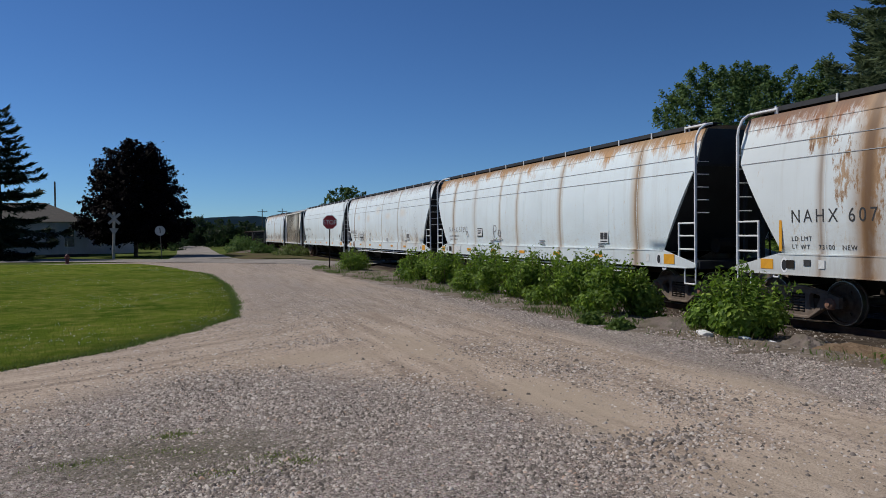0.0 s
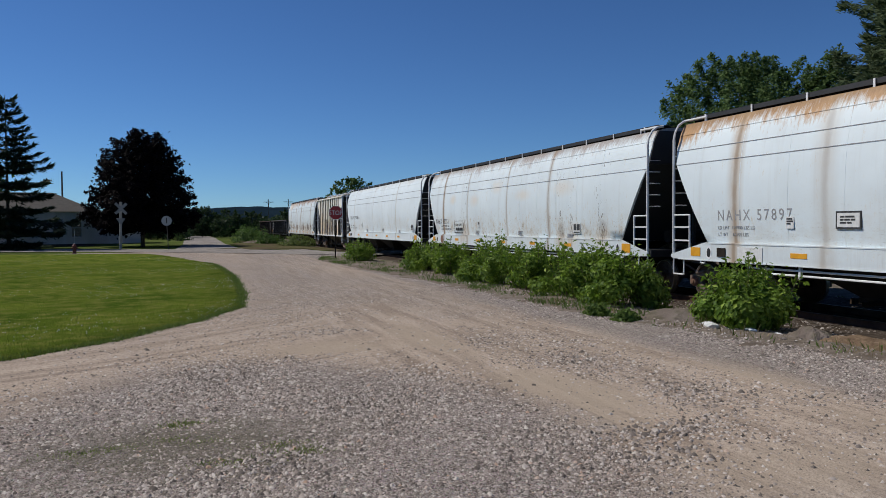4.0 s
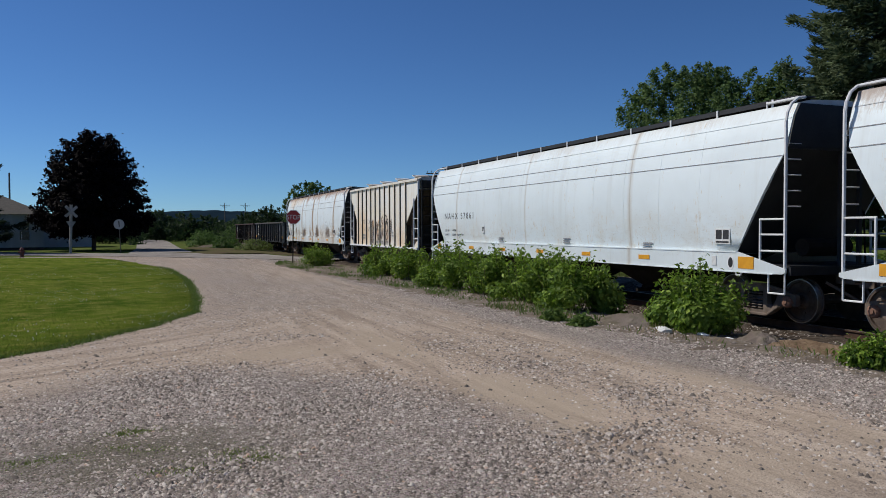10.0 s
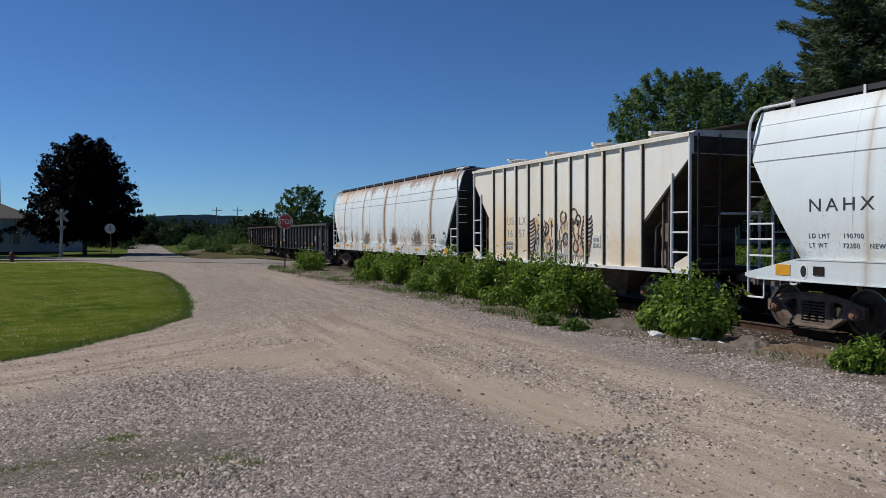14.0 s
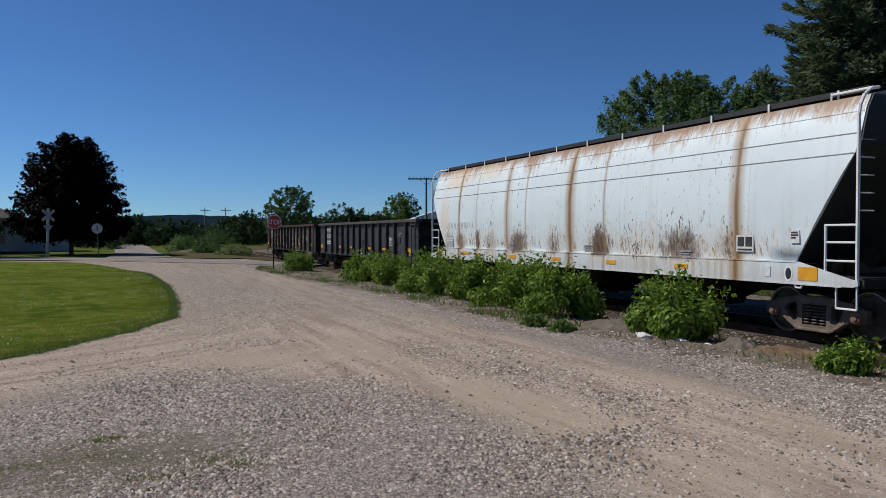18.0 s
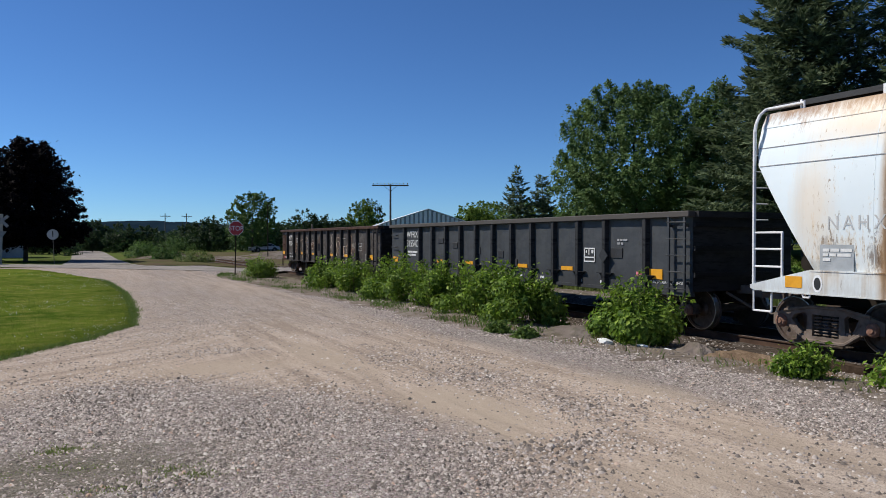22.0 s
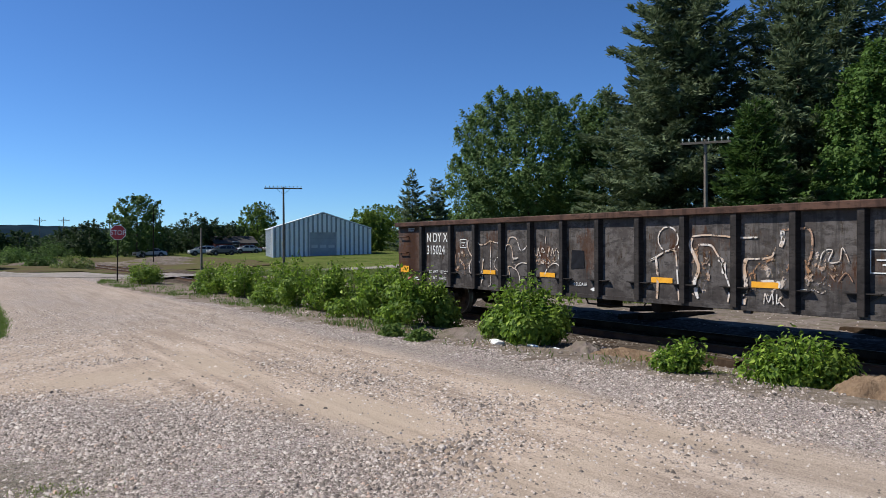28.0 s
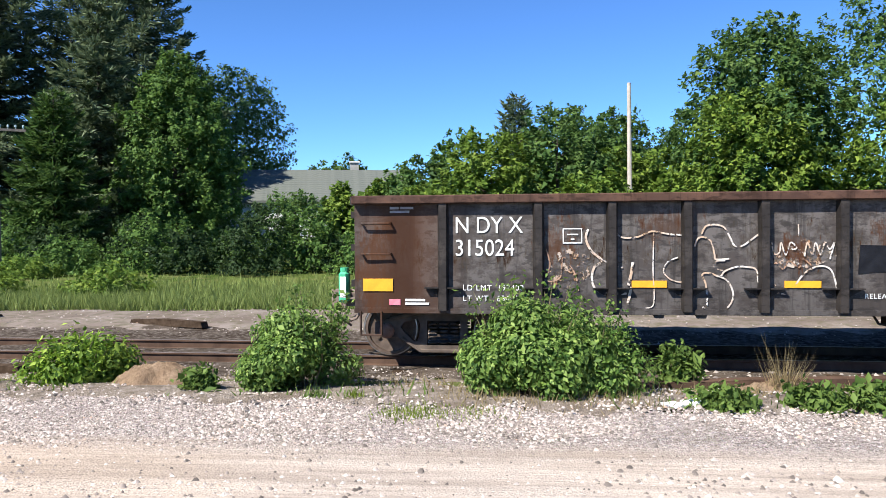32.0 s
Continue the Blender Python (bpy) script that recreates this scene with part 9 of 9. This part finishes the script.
spruce(38.6, 25.6, 9.8, 6.2, 7, "needle_fresh", "young green pine behind the telegraph pole", 20000, 0.02, leaf=0.30, gap=0.45, taper=0.6)
leafy_tree(45.4, 22.0, 13.6, 9.0, 8, "leaf_deep", "dense dark green broadleaf tree behind the track", 0.21, 60000, 0.03, shape=lambda t: float(np.interp(t, (0, 0.25, 0.55, 0.8, 1.0), (0.85, 1.0, 0.86, 0.55, 0.12))))
leafy_tree(64.0, 25.5, 16.4, 9.2, 9, "leaf_silver", "tall grey-green tree behind the house", 0.24, 20000, 0.3, rise=0.2, shoot=1.4)
spruce(45.0, 26.8, 17.5, 10.0, 13, "needle", "dark spruce behind the young pine", 45000, 0.02, leaf=0.34, taper=0.62, gap=0.75)
leafy_tree(39.5, 12.5, 4.0, 6.0, 10, "leaf_tree", "thicket of shrubs behind the track", 0.17, 8000, 0.02, "shrub")
leafy_tree(25.1, 117.7, 9.6, 8.6, 11, "leaf_tree", "round-headed tree across the dirt lot", 0.34, 9000, 0.12, calm=0.6)
leafy_tree(52.0, 141, 9.6, 7.5, 12, "leaf_light", "light green tree behind the shed", 0.36, 6000, 0.1)
# right-hand thickets and the tall trees behind them
for k, (tx, ty, th, tw, mt, nn) in enumerate(((42.0, 6.0, 6.0, 5.4, "leaf_tree", 11000), (43.0, 4.2, 7.9, 3.4, "leaf_deep", 7000), (40, 2.0, 7.3, 6.2, "leaf_light", 14000), (41, -1.5, 8.7, 6.6, "leaf_tree", 15000), (43, -5.0, 6.2, 6.0, "leaf_light", 11000), (46, -4.0, 8.4, 6.0, "leaf_tree", 10000), (44, -8.0, 6.4, 6.4, "leaf_light", 10000), (50, -2.6, 9.2, 6.6, "leaf_tree", 10000), (49, -5.5, 9.6, 6.0, "leaf_tree", 9000), (52, -8, 8.8, 8.0, "leaf_tree", 9000), (41.5, -12.0, 13.0, 9.6, "leaf_tree", 40000), (38.5, -10.6, 8.6, 7.4, "leaf_light", 20000), (43, -19.0, 15.0, 12.0, "leaf_tree", 22000), (37.5, -17.5, 8.0, 7.0, "leaf_light", 9000), (38, -7.5, 4.6, 5.0, "leaf_light", 8000), (37.2, -3.0, 4.6, 5.0, "leaf_light", 8000), (37.0, 5.0, 4.2, 4.5, "leaf_light", 8000), (45, 8.2, 5.1, 4.4, "leaf_light", 8000), (39.5, 8.2, 4.4, 3.2, "leaf_light", 7000), (39.8, 9.9, 4.5, 2.8, "leaf_light", 7000))):
    leafy_tree(tx, ty, th, tw, 50 + k, mt, "bright green thicket behind the track" if mt == "leaf_light" else "green broadleaf tree behind the thicket", 0.235, nn, 0.02)
spruce(75.0, 1.3, 14.8, 6.2, 70, "needle", "broad-topped grey-green pine above the thicket", 10000, 0.35, taper=0.42)
for k, (sx_, sy_, sh_) in enumerate(((95, 28, 10.0), (97, 25, 9.0), (92, 33, 11), (100, 20, 8.5))):
    spruce(sx_, sy_, sh_, 4.2, 80 + k, "needle", "small far spruce on the skyline", 2500, 0.05)
leafy_tree(88, 22, 10.5, 11, 90, "leaf_tree", "far round tree on the skyline", 0.36, 6000, 0.1)
for k, (tx, ty, th, tw) in enumerate(((66, 104, 7.5, 8), (73, 100, 8, 9), (62, 112, 7.6, 11), (80, 94, 9, 9), (69, 84, 9, 8), (74, 76, 12, 9), (69, 121, 8.2, 11), (55.5, 102, 6.2, 6))):
    leafy_tree(tx, ty, th, tw, 110 + k, "leaf_light" if k < 3 or k > 5 else "leaf_tree", "light green tree at the far edge of the meadow", 0.32, 7000, 0.0)
for k in range(13):
    leafy_tree(36.5 + 1.6 * math.sin(k * 2.3), 3.5 + k * 1.9, 2.6 + 0.9 * math.sin(k * 1.7), 4.2, 400 + k, ("leaf_deep", "leaf_far")[k % 2], "low dark shrub at the foot of the trees", 0.16, 4000, 0.0, "shrub", shape=lambda t: (1 - t * t) ** 0.5, trunk=False)
# shrubs beside the far lane and in the meadow
for k, (tx, ty, th, tw, mt) in enumerate(((6.6, 84, 1.4, 3.4, "leaf_deep"), (8.2, 78, 0.8, 3.0, "leaf_deep"), (7.4, 92, 1.5, 3.6, "leaf_deep"), (8.0, 101, 1.6, 4.0, "leaf_deep"), (10, 70, 0.9, 3, "grass_tall"), (21.6, 20.5, 1.9, 2.6, "leaf_tree"), (23, 18.0, 1.3, 3.0, "leaf_light"), (24, 14, 1.2, 3.2, "leaf_light"), (20.5, 23.5, 1.2, 2.6, "leaf_light"), (22.5, 27.5, 1.5, 3.0, "leaf_light"), (25.5, 25.0, 1.2, 3.4, "leaf_light"), (28, 23, 1.0, 3.2, "leaf_light"), (29, 27, 1.3, 3.6, "leaf_light"), (32, 29, 1.2, 3.6, "leaf_tree"), (33, 23.5, 1.3, 3.4, "leaf_light"), (36, 31, 1.2, 4.0, "leaf_light"), (31, 34, 1.3, 4.0, "leaf_light"), (35, 38, 1.2, 4.2, "leaf_light"), (27.5, 33, 1.1, 3.4, "leaf_light"), (21.2, 29.8, 1.7, 2.6, "leaf_tree"), (40, 35, 1.2, 4.0, "leaf_light"), (26, 27, 1.4, 3.5, "leaf_light"), (12.5, 110, 2.2, 5, "leaf_tree"), (15, 125, 3, 7, "leaf_tree"))):
    leafy_tree(tx, ty, th * (0.62 if 10 < ty < 40 and tx > 20 else 1.0), tw, 140 + k, mt, "loose green shrub in the meadow", 0.13, 3000, 0.0, "shrub", shape=lambda t: (1 - t * t) ** 0.5, trunk=False)


def woods(name, n_trees, where, mat, seed, label, leaf=0.85, per=260):
    """Far woods as one mass of leaf clumps."""
    rng = np.random.default_rng(seed)
    Cs, Ns = [], []
    for k in range(n_trees):
        x, y, h, w = where(rng)
        lobes = []
        for j in range(9):
            t = rng.random()
            a, rr = rng.uniform(0, 6.28), w * 0.4 * math.sqrt(rng.random()) * (1.05 - 0.6 * t)
            lobes.append((x + rr * math.cos(a), y + rr * math.sin(a), land(x, y) + h * (0.12 + 0.75 * t), w * 0.22, w * 0.22, w * 0.2))
        C, N = blobs(rng, per, lobes)
        Cs.append(C)
        Ns.append(N)
    C, N = np.vstack(Cs), np.vstack(Ns) + np.array((0, 0, 0.3))
    ob = mesh_part(name, leaf_mesh(name, C, N, leaf, rng, 0.8, 0.25, 0.2), MAT[mat])
    return tagged(ob, label, kind="stuff")


def belt(r):
    x = r.uniform(-8, 80)
    return x, r.uniform(150, 185), r.uniform(2.4, 3.9) + 2.2 * min(max((x - 14) / 18, 0), 1), r.uniform(4, 8)


woods("far_woods", 170, belt, "leaf_far", 200, "far belt of dark green woods behind the lot", 0.5, 300)
woods("far_woods", 70, lambda r: (r.uniform(6, 66), r.uniform(132, 150), r.uniform(2.0, 4.2), r.uniform(3, 6)), "leaf_far", 201, "scrub at the edge of the lot", 0.35)
woods("far_woods", 36, lambda r: (r.uniform(-9, 0) + 0.0, r.uniform(100, 190), r.uniform(3.0, 4.6), r.uniform(4, 6)), "leaf_far", 202, "trees along the far lane", 0.4)
woods("far_woods", 60, lambda r: (r.uniform(70, 130), r.uniform(-45, 130), r.uniform(5, 9), r.uniform(6, 10)), "leaf_far", 203, "far woods beyond the houses")
woods("far_woods", 60, lambda r: (r.uniform(-75, -22), r.uniform(98, 130), r.uniform(4, 7), r.uniform(6, 10)), "leaf_far", 204, "far woods behind the white house")


def ridge():
    """A low wooded ridge on the horizon."""
    xs = np.arange(-1200, 1600, 8.0)
    top = np.array([17.5 + 12 * math.exp(-((x - 75) / 170) ** 2) + 2.5 * noise.noise(Vector((x * 0.004, 0, 0))) + 1.6 * noise.noise(Vector((x * 0.05, 3, 0))) + 0.8 * noise.noise(Vector((x * 0.16, 5, 0))) for x in xs])
    V, F, n = [], [], len(xs)
    for k, (dy, fz) in enumerate(((0, 0.0), (30, 0.45), (70, 0.8), (120, 1.0), (240, 0.7))):
        for x, t in zip(xs, top):
            V.append((x, 900 + dy + abs(x - 40) * -0.12 + 6 * noise.noise(Vector((x * 0.03, k, 1))), 0.9 + t * fz))
    for k in range(4):
        for i in range(n - 1):
            a = k * n + i
            F += [a, a + 1, a + n + 1, a + n]
    me = raw_mesh("ridge", np.array(V), np.array(F), 4)
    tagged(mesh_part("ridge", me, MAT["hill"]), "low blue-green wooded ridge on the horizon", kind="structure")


ridge()


# ---- what moves ----
SPEED = 4.34
RUN = [(0, 0.0), (3, 13.06), (6.5, 28.23), (9, 38.89), (12, 52.09), (14.5, 63.24), (17, 73.9), (20, 86.79), (23, 99.82), (26.5, 115.2), (28, 121.69), (29, 125.97), (30, 130.23), (31, 134.46), (31.5, 136.52), (32, 138.52)]      # seconds, metres run
SLOPE = math.degrees(math.atan(0.005))


def motions():
    # the train rolls past towards -y at a steady pace
    for car, mid in CARS:
        rows = []
        for t, run in RUN:
            y = mid - run
            rows.append((t, pose(TRACK_X, y, track_z(y), SLOPE, 0, 0)))
        walk(car, rows)
    steps = [k * 4 / FPS for k in range(241)]
    for wheel, at, r in ROLLING:
        walk(wheel, [(t, pose(*at, math.degrees(SPEED * t / r) % 360, 0, 0)) for t in steps])
    # the red car waits, then drives over the crossing and away
    way = [(46.0, 58.0), (30.0, 52.6), (18.5, 50.0), (13.1, 50.8), (8.4, 52.2), (3.8, 53.6), (0.0, 56.0), (-5.0, 60.5), (-9.0, 65.0), (-40.0, 73.0)]
    gone = [0.0]
    for a, b in zip(way, way[1:]):
        gone.append(gone[-1] + math.hypot(b[0] - a[0], b[1] - a[1]))

    def spot(s):
        x, y = np.interp(s, gone, [p[0] for p in way]), np.interp(s, gone, [p[1] for p in way])
        x2, y2 = np.interp(s + 1.5, gone, [p[0] for p in way]), np.interp(s + 1.5, gone, [p[1] for p in way])
        z = land(x, y) + 0.035
        near = math.exp(-((x - TRACK_X) / 2.2) ** 2)
        z = z * (1 - near) + (track_z(y) + 0.014) * near
        return pose(float(x), float(y), float(z), 0, 0, math.degrees(math.atan2(y2 - y, x2 - x)) + 180)

    mark = gone[4] - 1.3                      # middle of the car at 26.5 s
    start, pace = 4.0, 7.4

    def along(t):
        s = mark + pace * (t - 26.5)
        return max(start, s)

    begin = 26.5 - (mark - start) / pace
    rows = [(0.0, spot(start)), (round(begin - 0.1, 2), spot(start))]
    t = begin + 0.1
    while t < 32.0:
        rows.append((t, spot(along(t))))
        t += 0.3
    rows.append((32.0, spot(along(32.0))))
    walk(SUV, rows)
    for wheel, at, r in CAR_WHEELS:
        spin = [(0.0, pose(*at))] + [(k / FPS, pose(*at, 0, -math.degrees((along(k / FPS) - start) / r) % 360, 0)) for k in range(int(begin * FPS), 961, 2)]
        walk(wheel, spin)


motions()
